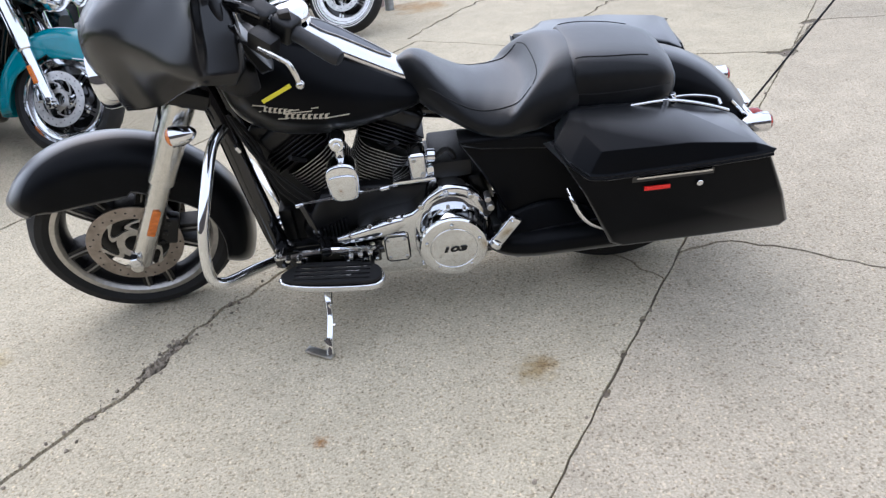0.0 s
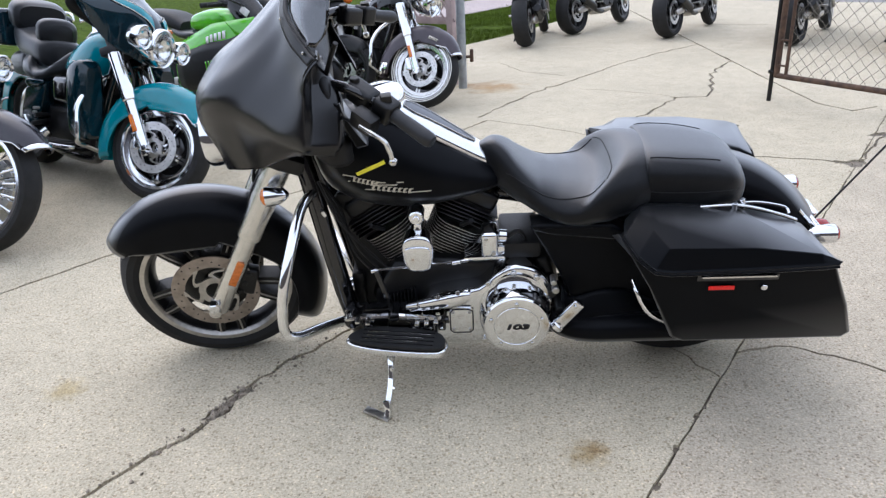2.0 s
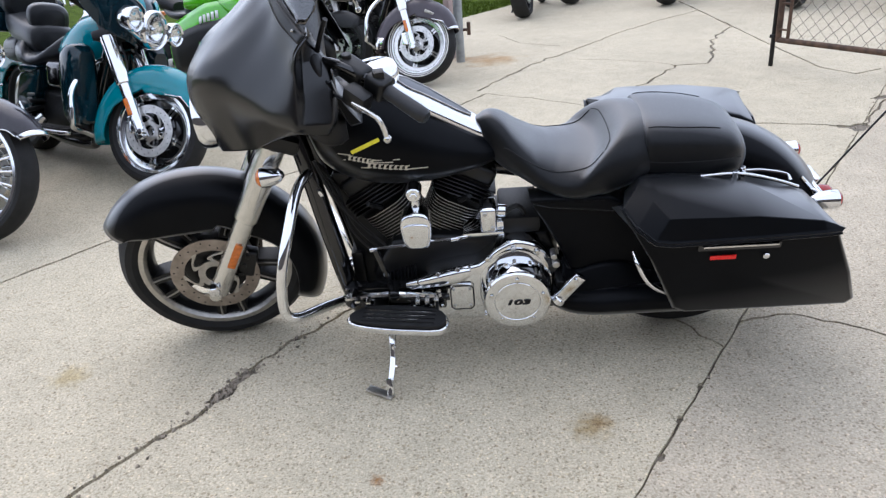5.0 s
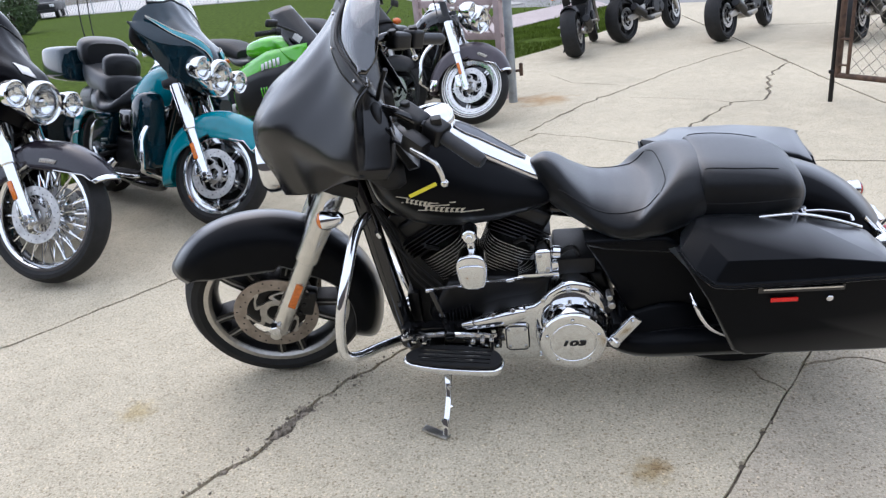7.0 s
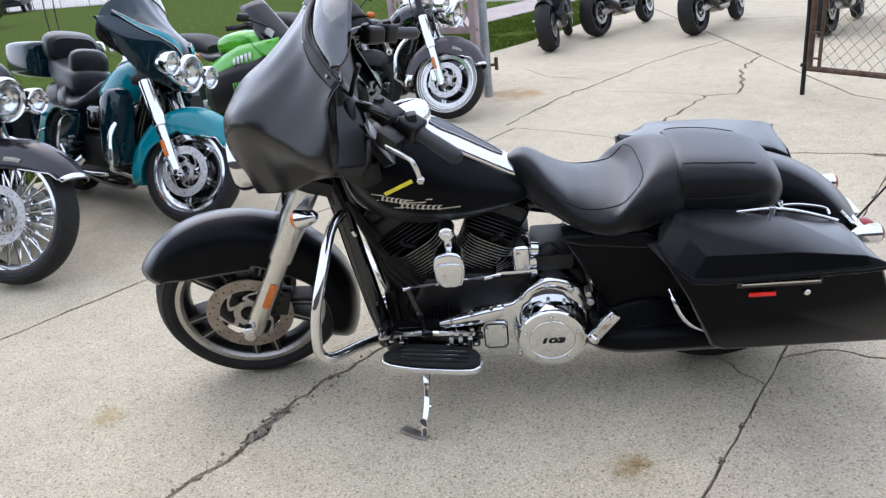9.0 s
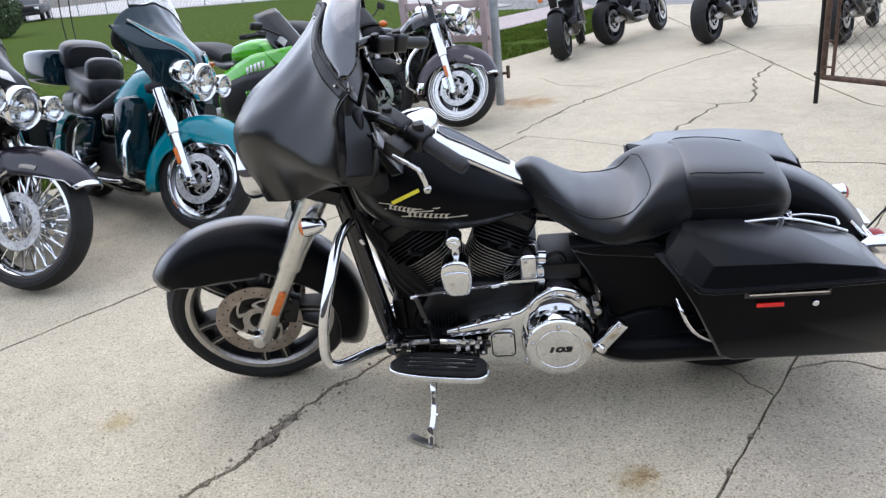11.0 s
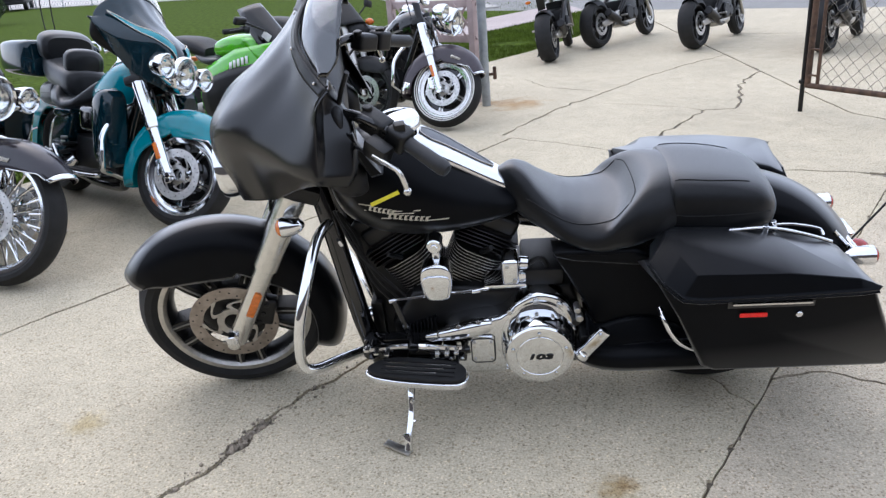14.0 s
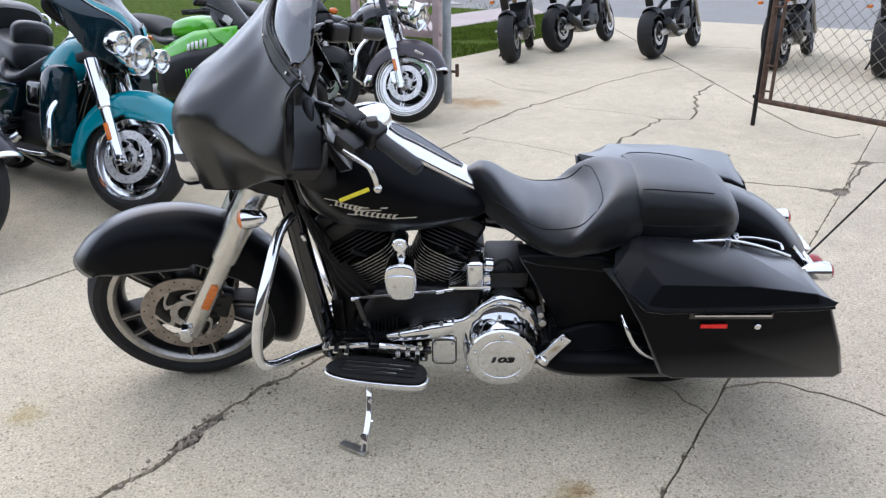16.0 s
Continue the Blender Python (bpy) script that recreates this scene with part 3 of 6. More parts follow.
def touring_bike(name, at, heading, label, steer=7.0, lean=9.0, paint=None, fender_paint=None, tank_paint=None, wheel="cast", stripe=None, fairing=True, bags=True, trunk=False,
                 lamps=False, lowers=False, metal=None, fork_mat=None, screen=None, disc_mat=None, chrome_trim=False, spokes=9, tag=False, stand=True, screen_high=0.15, accent=None, spoke_mat=None, front_R=0.322, front_rim=0.232, number="", top_turn=0.0, fairing_paint=None, shift=(0, 0, 0), sticker=False, fairing_lift=0.012):
    paint = paint or SATIN
    fender_paint, tank_paint = fender_paint or paint, tank_paint or paint
    bike = new(name)
    tagged(bike, label, "motorcycle", "parked motorcycles")
    bike.matrix_world = pose(*at, 0, 0, heading) @ pose(0, 0, 0, lean)
    A = Vector((-0.17, 0, 0))
    up = Vector((math.sin(radians(26)), 0, math.cos(radians(26))))
    S = Matrix.Translation(Vector(shift) + A) @ Matrix.Rotation(radians(steer), 4, up) @ Matrix.Translation(-A)
    I = Matrix()
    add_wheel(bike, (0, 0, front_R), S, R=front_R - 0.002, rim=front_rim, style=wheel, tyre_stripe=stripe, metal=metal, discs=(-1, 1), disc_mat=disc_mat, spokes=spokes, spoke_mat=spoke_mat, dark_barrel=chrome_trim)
    add_wheel(bike, (1.613, 0, 0.322), I, w=0.088, rim=0.212, style=wheel, tyre_stripe=stripe, metal=metal, discs=(1,), spokes=spokes)

    # front end
    guard_shape = dict(c=(0, 0, front_R), skirt=0.555, a0=-58) if front_R < 0.35 else dict(c=(0, 0, front_R), skirt=0.625, a0=-60, radii=(0.465, 0.425, 0.392, 0.402, 0.41))
    part("front_fender", moved(front_fender(**guard_shape) if chrome_trim else front_fender(c=(-0.010, 0, 0.318), skirt=0.545, a0=-53, a1=118, radii=(0.392, 0.392, 0.382, 0.377, 0.40)), S), fender_paint, bike, solid=0.004)
    if chrome_trim:
        ff = fender_fn(**guard_shape)
        for s in (-1, 1):
            edge = [ff(0.5 + s * 0.485, 0.02 + 0.20 * q / 10) + Vector((0, s * 0.003, 0.002)) for q in range(11)]
            part("fender_trim", moved(tube(edge, 0.0032, seg=8, n=2), S), CHROME, bike)
            if not accent:
                for q in range(9):
                    v0 = 0.225 + 0.0125 * q
                    bar = sheet(lambda u, v: ff(0.5 + s * (0.345 + 0.055 * v), v0 + 0.008 * u + 0.006 * v) + Vector((0, s * 0.006, 0)), 2, 2)
                    part("decal_bar", moved(bar, S), SILVER, bike, solid=0.001)
        if not fairing:
            part("fender_tip", moved(sheet(lambda u, v: ff(0.02 + 0.96 * u, 0.90 + 0.095 * v) * 1.0 + Vector((0.004, 0, 0)), 16, 4), S), CHROME, bike, solid=0.005)
        part("fender_tip", moved(sheet(lambda u, v: ff(0.12 + 0.76 * u, 0.002 + 0.02 * v) + Vector((-0.003, 0, 0.003)), 12, 4), S), CHROME, bike, solid=0.004)
    fork_mat = fork_mat or POLISHED
    T = Matrix.Translation(A) @ Matrix.Rotation(radians(steer + top_turn), 4, up) @ Matrix.Translation(Vector((-0.02 if front_R > 0.35 else 0, 0, front_R - 0.322)) - A)
    S_wheel, S = S, S @ Matrix.Translation((-0.02 if front_R > 0.35 else 0, 0, front_R - 0.322))
    for s in (-1, 1):
        y = s * 0.128
        base = Vector((0.018, y, 0.300))
        up_leg, up = up, Vector((math.sin(radians(29.5)), 0, math.cos(radians(29.5))))
        leg = part("fork_leg", moved(merge(rod(base - up * 0.03, base + up * 0.33, 0.033, seg=24), rod(base + Vector((-0.02, s * 0.02, -0.015)), base + Vector((-0.02, s * 0.045, -0.015)), 0.02)), S), fork_mat, bike)
        part("fork_cover", moved(rod(base + up * 0.30, base + up * 0.60, 0.041, seg=24, r1=0.043), S), CHROME if not fairing or chrome_trim else fork_mat, bike)
        part("fork_tube", moved(rod(base + up * 0.60, base + up * 0.78, 0.03), S), BLACK, bike)
        q = base + up * 0.16 + Vector((0.006, s * 0.036, 0))
        part("reflector", moved(box((0.026, 0.008, 0.10), q, bev=0.003, rot=Euler((0, radians(29.5), 0)).to_matrix()), S), AMBER, leg, "amber reflector")
        up = up_leg
        cal = box((0.065, 0.05, 0.11), (0.115, s * 0.070, 0.345), bev=0.016, rot=Euler((0, radians(20), 0)).to_matrix(), seg=3)
        for k in range(3):
            rod((0.085 + 0.02 * k, s * 0.09, 0.31 + 0.035 * k), (0.085 + 0.02 * k, s * 0.10, 0.31 + 0.035 * k), 0.009, cal, seg=10)
        part("brake_caliper", moved(cal, S), CHROME if chrome_trim else BLACK, bike)
        part("axle_nut", moved(rod((0.0, s * 0.13, 0.31), (0.0, s * 0.178, 0.31), 0.020, seg=6), S), CHROME, bike)
        part("brake_hose", moved(tube([(0.12, s * 0.10, 0.40), (0.17, s * 0.11, 0.55), (0.19, s * 0.09, 0.68), (0.27, s * 0.06, 0.80)], 0.006, seg=6), S), PLASTIC, bike)
        # indicator
        if not chrome_trim:
            p = Vector((0.262, s * 0.205, 0.752))
            sig = part("turn_signal", moved(merge(lathe([(0.0, 0.0), (0.030, 0.0), (0.031, 0.012), (0.029, 0.035), (0.021, 0.058), (0.008, 0.070), (0, 0.072)], p, (1, 0, 0.02), seg=24),
                                                 rod(p + Vector((0.03, 0, 0)), (0.29, s * 0.12, 0.765), 0.011)), S), CHROME, bike)
            part("lens", moved(lathe([(0.0, 0.016), (0.014, 0.014), (0.024, 0.008), (0.029, 0.0)], p, (-1, 0, 0), seg=24), S), AMBER, sig, "amber lens")
    part("triple_clamp", moved(box((0.11, 0.34, 0.05), (0.335, 0, 0.83), bev=0.012, rot=Euler((0, radians(26), 0)).to_matrix()), S), BLACK, bike)
    S = T
    hl = Vector(((0.112 if chrome_trim else 0.126) if fairing else 0.075, 0, 0.905 if chrome_trim else 0.868))
    S_low = S
    if fairing and chrome_trim:
        S = S @ Matrix.Translation((0.035, 0, fairing_lift))
    if fairing:
        shell = part("fairing", moved(round_shell() if chrome_trim else fairing_shell(), S), fairing_paint or paint, bike, solid=0.008)
        inner = part("inner_fairing", moved(fairing_inner(), S), PLASTIC, bike)
        for s in (-1, 1):
            if chrome_trim:
                continue
            pod = sheet(lambda u, v: Vector((0.520 + 0.016 * v + 0.048 * v ** 1.6 * (1 if u > 0.5 else 0.55) + (u - 0.5) * 0.030 * math.sin(math.pi * (0.12 + 0.8 * v)) , s * (0.322 - 0.030 * v - 0.060 * (2 * u - 1) ** 2), 1.095 - 0.150 * v - 0.012 * u)), 14, 18)
            part("speaker_pod", moved(pod, S), paint, inner, solid=0.006)
            part("vent", moved(box((0.018, 0.012, 0.045), (0.500, s * 0.318, 1.005), None, 0.005), S), PLASTIC, inner)
            part("knee_bolster", moved(body([(0.44, 0.955, 0.02, 0.045, 0.05, 2.6), (0.48, 0.945, 0.045, 0.06, 0.07, 2.6), (0.52, 0.93, 0.040, 0.045, 0.06, 2.6), (0.545, 0.92, 0.02, 0.025, 0.04, 2.4)], seg=20, n=4), S @ Matrix.Translation((0, s * 0.26, 0))), PLASTIC, inner)
        part("windscreen", moved(wind_screen(screen_high, 0.74 if chrome_trim else 0.87), S), screen or SMOKED, bike, "dark smoked windscreen" if not screen else "clear windscreen", solid=0.004)
        part("screen_trim", moved(tube(screen_base(0.74 if chrome_trim else 0.95), (0.004, 0.007), seg=10, n=2), S), PLASTIC, bike)
        if not chrome_trim:
            band = sheet(lambda u, v: fairing_point(-0.96 + 1.92 * u, 1.0 - (0.030 + 0.075 * abs(2 * u - 1)) * v, 0.0025), 64, 4)
            part("screen_gasket", moved(band, S), BLACK, shell, "black rubber strip below the windscreen", solid=0.002)
            for q in (-0.86, -0.45, 0.0, 0.45, 0.86):
                c = fairing_point(q, 0.965, 0.005)
                part("screen_screw", moved(rod(c, c + Vector((-0.004, 0, 0.003)), 0.0045, seg=10), S), POLISHED, shell)
        if sticker:
            part("paper_sticker", moved(sheet(lambda u, v: fairing_point(-0.02 + 0.22 * u, 0.52 + 0.10 * v, 0.006), 8, 4), S), WHITE, shell, "white paper sticker on the fairing", solid=0.001)
        if accent:
            for s in (-1, 1):
                def sweep(u, v, out):
                    mid, wide = 0.44 + 0.31 * u, 0.058 * (1 - u) ** 0.75 + 0.008
                    return fairing_point(s * (0.15 + 0.70 * u), mid + wide * (v - 0.5) * 2, out)
                part("accent_stripe", moved(sheet(lambda u, v: sweep(u, v, 0.008), 40, 6), S), accent, shell)
                for e in (0.0, 1.0):
                    part("pin_stripe", moved(tube([sweep(q / 24, e, 0.009) for q in range(25)], 0.0028, seg=6, n=2), S), SILVER, shell)
    S = S_low
    k = 1.14 if chrome_trim else 0.86
    part("headlamp", moved(lathe([(0.085 * k, 0.09), (0.097 * k, 0.06), (0.102 * k, 0.0), (0.101 * k, -0.018), (0.094 * k, -0.028), (0.086 * k, -0.020), (0.084 * k, -0.008)], hl, (1, 0, 0.05), seg=44), S), CHROME, bike)
    lamp_glass(bike, hl, 0.086 * k, -0.014, S)
    if not fairing:
        part("headlamp_shell", moved(lathe([(0.101, 0.0), (0.11, 0.03), (0.115, 0.08), (0.09, 0.14), (0.05, 0.19), (0, 0.20)], hl, (1, 0, 0.12), seg=32), S), CHROME, bike)
    if lamps:
        for s in (-1, 1):
            p = Vector((0.10, s * 0.195, 0.925))
            part("passing_lamp", moved(lathe([(0.0, 0.11), (0.035, 0.095), (0.060, 0.055), (0.069, 0.015), (0.071, -0.012), (0.066, -0.019), (0.059, -0.012)], p, (1, 0, 0.04), seg=28), S), CHROME, bike)
            lamp_glass(bike, p, 0.060, -0.008, S)
        part("lamp_bar", moved(tube([(0.15, -0.20, 0.885), (0.13, -0.1, 0.845), (0.12, 0, 0.835), (0.13, 0.1, 0.845), (0.15, 0.20, 0.885)], 0.013, seg=10), S), CHROME, bike)
    # handlebar and controls
    if fairing and chrome_trim:
        S = S @ Matrix.Translation((-0.05, 0, -0.11)) @ Matrix.Diagonal((0.92, 0.50, 1, 1))
    bar = [(0.40, 0, 1.03), (0.40, -0.10, 1.05), (0.45, -0.20, 1.105), (0.55, -0.295, 1.12), (0.64, -0.353, 1.08)]
    bars = tube(bar, 0.0145, seg=12)
    part("handlebar", moved(merge(bars, mirrored(tube(bar, 0.0145, seg=12))), S), CHROME if chrome_trim else GLOSS, bike)
    for s in (-1, 1):
        g0, g1 = Vector((0.642, s * 0.352, 1.078)), Vector((0.752, s * 0.462, 1.020))
        d = (g1 - g0).normalized()
        gs = g0 + d * 0.030
        gb = lathe([(0, 0), (0.019, 0.0), (0.0205, 0.01), (0.0195, 0.03), (0.0205, 0.06), (0.021, 0.10), (0.0208, 0.124), (0.016, 0.134), (0, 0.136)], gs, d, seg=24)
        if fairing and chrome_trim:
            gb.free()
            continue
        part("grip", moved(gb, S), GRIP, bike)
        sw = box((0.060, 0.056, 0.062), gs - d * 0.025, bev=0.012, rot=d.to_track_quat("X", "Z").to_matrix(), seg=3)
        box((0.03, 0.03, 0.03), gs - d * 0.02 + Vector((0, 0, 0.03)), sw, 0.006)
        part("switch_housing", moved(sw, S), BLACK, bike)
        if not chrome_trim:
            rs = box((0.07, 0.045, 0.05), g0 + Vector((-0.055, s * 0.03, -0.015)), bev=0.01, rot=d.to_track_quat("X", "Z").to_matrix())
            part("lever_bracket", moved(rs, S), BLACK, bike)
            part("clutch_perch", moved(merge(box((0.085, 0.055, 0.055), g0 - d * 0.075 + Vector((0, 0, -0.006)), bev=0.014, rot=d.to_track_quat("X", "Z").to_matrix(), seg=3), rod(g0 - d * 0.10 + Vector((0, 0, -0.02)), g0 - d * 0.10 + Vector((0, 0, 0.03)), 0.014, seg=14)), S), BLACK, bike)
        lv = tube([g0 + Vector((-0.07, s * 0.045, -0.02)), g0 + Vector((-0.03, s * 0.085, -0.035)), g0 + Vector((-0.012, s * 0.095, -0.05)), g0 + Vector((-0.002, s * 0.10, -0.078)), g0 + Vector((0.002, s * 0.10, -0.10))], 0.0065, seg=8)
        bmesh.ops.create_uvsphere(lv, u_segments=12, v_segments=8, radius=0.0115, matrix=Matrix.Translation(g0 + Vector((0.003, s * 0.10, -0.106))))
        part("lever", moved(lv, S), POLISHED, bike)
        part("cable", moved(tube([g0 + Vector((-0.08, s * 0.03, -0.02)), (0.51, s * 0.28, 1.04), (0.47, s * 0.18, 0.98), (0.44, s * 0.10, 0.88)], 0.005, seg=6), S), PLASTIC, bike)
        mir = tube([(0.50, s * 0.25, 1.135), (0.52, s * 0.29, 1.20), (0.54, s * 0.31, 1.25)], 0.007, seg=8)
        mirror = part("mirror", moved(mir, S), BLACK, bike)
        if not chrome_trim and s > 0:
            part("mirror_housing", moved(body([(0.53, 1.285, 0.03, 0.02, 0.03, 2.4), (0.545, 1.285, 0.06, 0.042, 0.05, 2.6), (0.562, 1.285, 0.066, 0.045, 0.055, 2.6)], seg=24, n=3), S @ Matrix.Translation((0, 0.30, 0))), BLACK, mirror)
    if tag:
        t0 = Vector((0.540, -0.405, 0.944))
        part("paper_tag", moved(box((0.092, 0.002, 0.010), t0 + Vector((0.045, -0.055, 0.022)), bev=0.001, rot=Euler((radians(-14), radians(-29), radians(-22))).to_matrix()), S), YELLOW, bike, "yellow paper tag on the lever")

    S = S_wheel
    # tank and console
    tank_bm = body([(0.425, 0.86, 0.03, 0.05, 0.06, 2.2), (0.47, 0.845, 0.10, 0.105, 0.14, 2.2), (0.56, 0.815, 0.155, 0.155, 0.155, 2.2), (0.67, 0.785, 0.172, 0.165, 0.145, 2.2),
                             (0.79, 0.755, 0.165, 0.135, 0.11, 2.2), (0.90, 0.735, 0.135, 0.09, 0.07, 2.2), (0.985, 0.725, 0.095, 0.048, 0.04, 2.2), (1.03, 0.725, 0.05, 0.03, 0.025, 2.2)], seg=40, n=7)

    def con(u, v):
        x = 0.575 + 0.42 * v
        top = lin([(0.575, 0.985), (0.62, 0.995), (0.67, 0.985), (0.74, 0.952), (0.80, 0.918), (0.87, 0.872), (0.97, 0.806), (0.995, 0.790)], x)
        w = lin([(0.575, 0.03), (0.61, 0.070), (0.66, 0.084), (0.80, 0.078), (0.96, 0.056), (0.995, 0.044)], x)
        q = (u - 0.5) * 2
        return Vector((x, q * w, top - 0.030 * abs(q) ** 6 - 0.007 * q * q))
    part("tank_console", sheet(con, 20, 30), CHROME, bike, "chrome tank console", solid=0.02)
    part("console_inlay", sheet(lambda u, v: con(0.49 + (u - 0.5) * 0.46 * (1 - 0.45 * v) * min(1.0, 0.5 + 4 * v, 0.45 + 4 * (1 - v)), 0.36 + 0.50 * v) + Vector((0, 0, 0.0035)), 10, 24), INLAY, bike, "dark glossy inlay with a pale edge", solid=0.003)
    part("inlay_edge", tube([con(0.49 + q * 0.23 * (1 - 0.45 * v) * min(1.0, 0.5 + 4 * v, 0.45 + 4 * (1 - v)), 0.36 + 0.50 * v) + Vector((0, 0, 0.004)) for q, v in [(-1, k / 12) for k in range(13)] + [(1, 1 - k / 12) for k in range(13)] + [(-1, 0)]], 0.0022, seg=6, bend=False), STEEL, bike)
    part("filler_cap", lathe([(0, 0.030), (0.040, 0.028), (0.062, 0.020), (0.072, 0.007), (0.073, -0.02)], (0.655, 0, 0.990), (-0.10, 0, 1), seg=40), CHROME, bike)
    for s in (-1, 1):
        em = bmesh.new()
        def bar(xa, xb, z, h, slant=0.003):
            pts = draped([(x, s * 0.15, z + dz) for x, dz in ((xa, -h), (xb, -h), (xb + slant, h), (xa + slant, h))], tank_bm, (0, -s, 0), 0.0015)
            em.faces.new([em.verts.new(p) for p in pts])
        for q in range(6):
            bar(0.566 + 0.0135 * q, 0.5725 + 0.0135 * q, 0.787 - 0.0022 * q, 0.0075, 0.006)
        for q in range(8):
            bar(0.622 + 0.0155 * q, 0.6295 + 0.0155 * q, 0.763 - 0.0020 * q, 0.0075, 0.006)
        for q in range(6):
            bar(0.570 + 0.0135 * q, 0.581 + 0.0135 * q, 0.7935 - 0.0022 * q, 0.0012)
            bar(0.568 + 0.0135 * q, 0.576 + 0.0135 * q, 0.7805 - 0.0022 * q, 0.0012)
        for q in range(8):
            bar(0.626 + 0.0155 * q, 0.638 + 0.0155 * q, 0.7695 - 0.0020 * q, 0.0012)
            bar(0.624 + 0.0155 * q, 0.634 + 0.0155 * q, 0.7565 - 0.0020 * q, 0.0012)
        for xa, xb, z in ((0.535, 0.575, 0.797), (0.55, 0.64, 0.7775), (0.62, 0.70, 0.7715), (0.735, 0.80, 0.7435), (0.60, 0.63, 0.7535), (0.64, 0.72, 0.7795)):
            bar(xa, xb, z, 0.0016)
        part("tank_emblem", em, SILVER, bike, "silver lettering emblem drawn as plain bars", flat=True, solid=0.0015)

    part("fuel_tank", tank_bm, tank_paint, bike)

    # seat
    rs_bm, ps_bm = seat_mesh(), pillion_mesh()
    down = (0, 0, -1)
    seams = []
    for s in (-1, 1):
        seams.append(("seat_seam", draped(smooth_path([(1.03, s * 0.100, 0.85), (1.10, s * 0.140, 0.85), (1.18, s * 0.158, 0.85), (1.26, s * 0.158, 0.85), (1.32, s * 0.150, 0.85)], 8), rs_bm, down)))
        seams.append(("passenger_seam", draped(smooth_path([(1.45, s * 0.125, 0.85), (1.55, s * 0.13, 0.85), (1.66, s * 0.115, 0.85)], 8), ps_bm, down)))
    seams.append(("seat_seam", draped(smooth_path([(1.325, -0.150, 0.85), (1.345, -0.10, 0.85), (1.352, 0.0, 0.85), (1.345, 0.10, 0.85), (1.325, 0.150, 0.85)], 8), rs_bm, down)))
    seams.append(("seat_gap", draped(smooth_path([(1.437, -0.165, 0.85), (1.442, -0.10, 0.85), (1.444, 0.0, 0.85), (1.442, 0.10, 0.85), (1.437, 0.165, 0.85)], 8), rs_bm, down, -0.002)))
    for s in (-1, 1):
        seams.append(("passenger_piping", draped([(1.45 + 0.03 * q, s * 0.30, 0.722 - 0.0015 * q) for q in range(10)], ps_bm, (0, -s, 0))))
    part("rider_seat", rs_bm, VINYL, bike)
    part("passenger_seat", ps_bm, VINYL, bike)
    for nm, pts in seams:
        part(nm, tube(pts, 0.0015, seg=6, bend=False), PLASTIC, bike)
    for s in (-1, 1):
        cover = plate([(1.100, 0.612), (1.16, 0.600), (1.36, 0.578), (1.41, 0.56), (1.48, 0.42), (1.52, 0.30), (1.40, 0.26), (1.28, 0.26), (1.235, 0.33), (1.19, 0.44), (1.14, 0.54)], s * 0.185, s * 0.10, bev=0.014)
        cp = part("side_cover", cover, paint, bike)
        part("cover_lip", plate([(1.098, 0.630), (1.105, 0.612), (1.16, 0.595), (1.35, 0.572), (1.385, 0.60), (1.34, 0.628), (1.16, 0.632)], s * 0.200, s * 0.12, bev=0.012), paint, cp)
        pan = sheet(lambda u, v: Vector((1.20 + 0.36 * u, s * (0.19 + 0.055 * math.sin(math.pi * 0.5 * min(1, v * 1.15))), lin([(0, 0.275), (0.06, 0.232), (0.14, 0.214), (0.3, 0.226), (0.55, 0.25), (1, 0.262)], u) + 0.15 * (1 - v) * (0.55 + 0.45 * math.sin(math.pi * min(1, 0.2 + u))))), 30, 12)
        part("lower_pan", pan, paint, bike, solid=0.005)
    part("rear_fender", rear_fender(), fender_paint, bike, solid=0.005)
    for s in (-1, 1):
        part("fender_strip", tube([(1.93, s * 0.10, 0.60), (1.99, s * 0.105, 0.53), (2.03, s * 0.10, 0.45)], 0.007, seg=8), CHROME, bike)

    # frame
    fr = bmesh.new()
    for s in (-1, 1):
        tube([(0.385, s * 0.045, 0.86), (0.415, s * 0.07, 0.74), (0.46, s * 0.115, 0.50), (0.505, s * 0.125, 0.25), (0.57, s * 0.125, 0.185), (0.9, s * 0.125, 0.175), (1.25, s * 0.12, 0.20)], 0.031, fr, seg=12)
        tube([(1.25, s * 0.12, 0.20), (1.30, s * 0.13, 0.40), (1.25, s * 0.12, 0.60)], 0.02, fr, seg=10)
    tube([(0.36, 0, 0.90), (0.6, 0, 0.72), (0.9, 0, 0.67), (1.25, 0, 0.60)], 0.028, fr, seg=10)
    rod((0.30, 0, 0.76), (0.37, 0, 0.91), 0.045, fr)
    part("frame", fr, GLOSS, bike)
    part("swing_arm", merge(rod((1.20, -0.13, 0.34), (1.62, -0.12, 0.322), 0.026), rod((1.20, 0.13, 0.34), (1.62, 0.12, 0.322), 0.026)), BLACK, bike)

    # engine
    case = plate([(0.60, 0.20), (0.58, 0.34), (0.66, 0.46), (0.80, 0.475), (0.95, 0.46), (1.16, 0.47), (1.20, 0.35), (1.16, 0.20), (0.9, 0.165)], -0.13, 0.14, bev=0.02)
    for k in range(10):
        box((0.006, 0.02, 0.11 - 0.004 * k), (0.615 + 0.012 * k, -0.135, 0.28 + 0.006 * k), case, 0.001)
    part("crankcase", case, BLACK, bike)
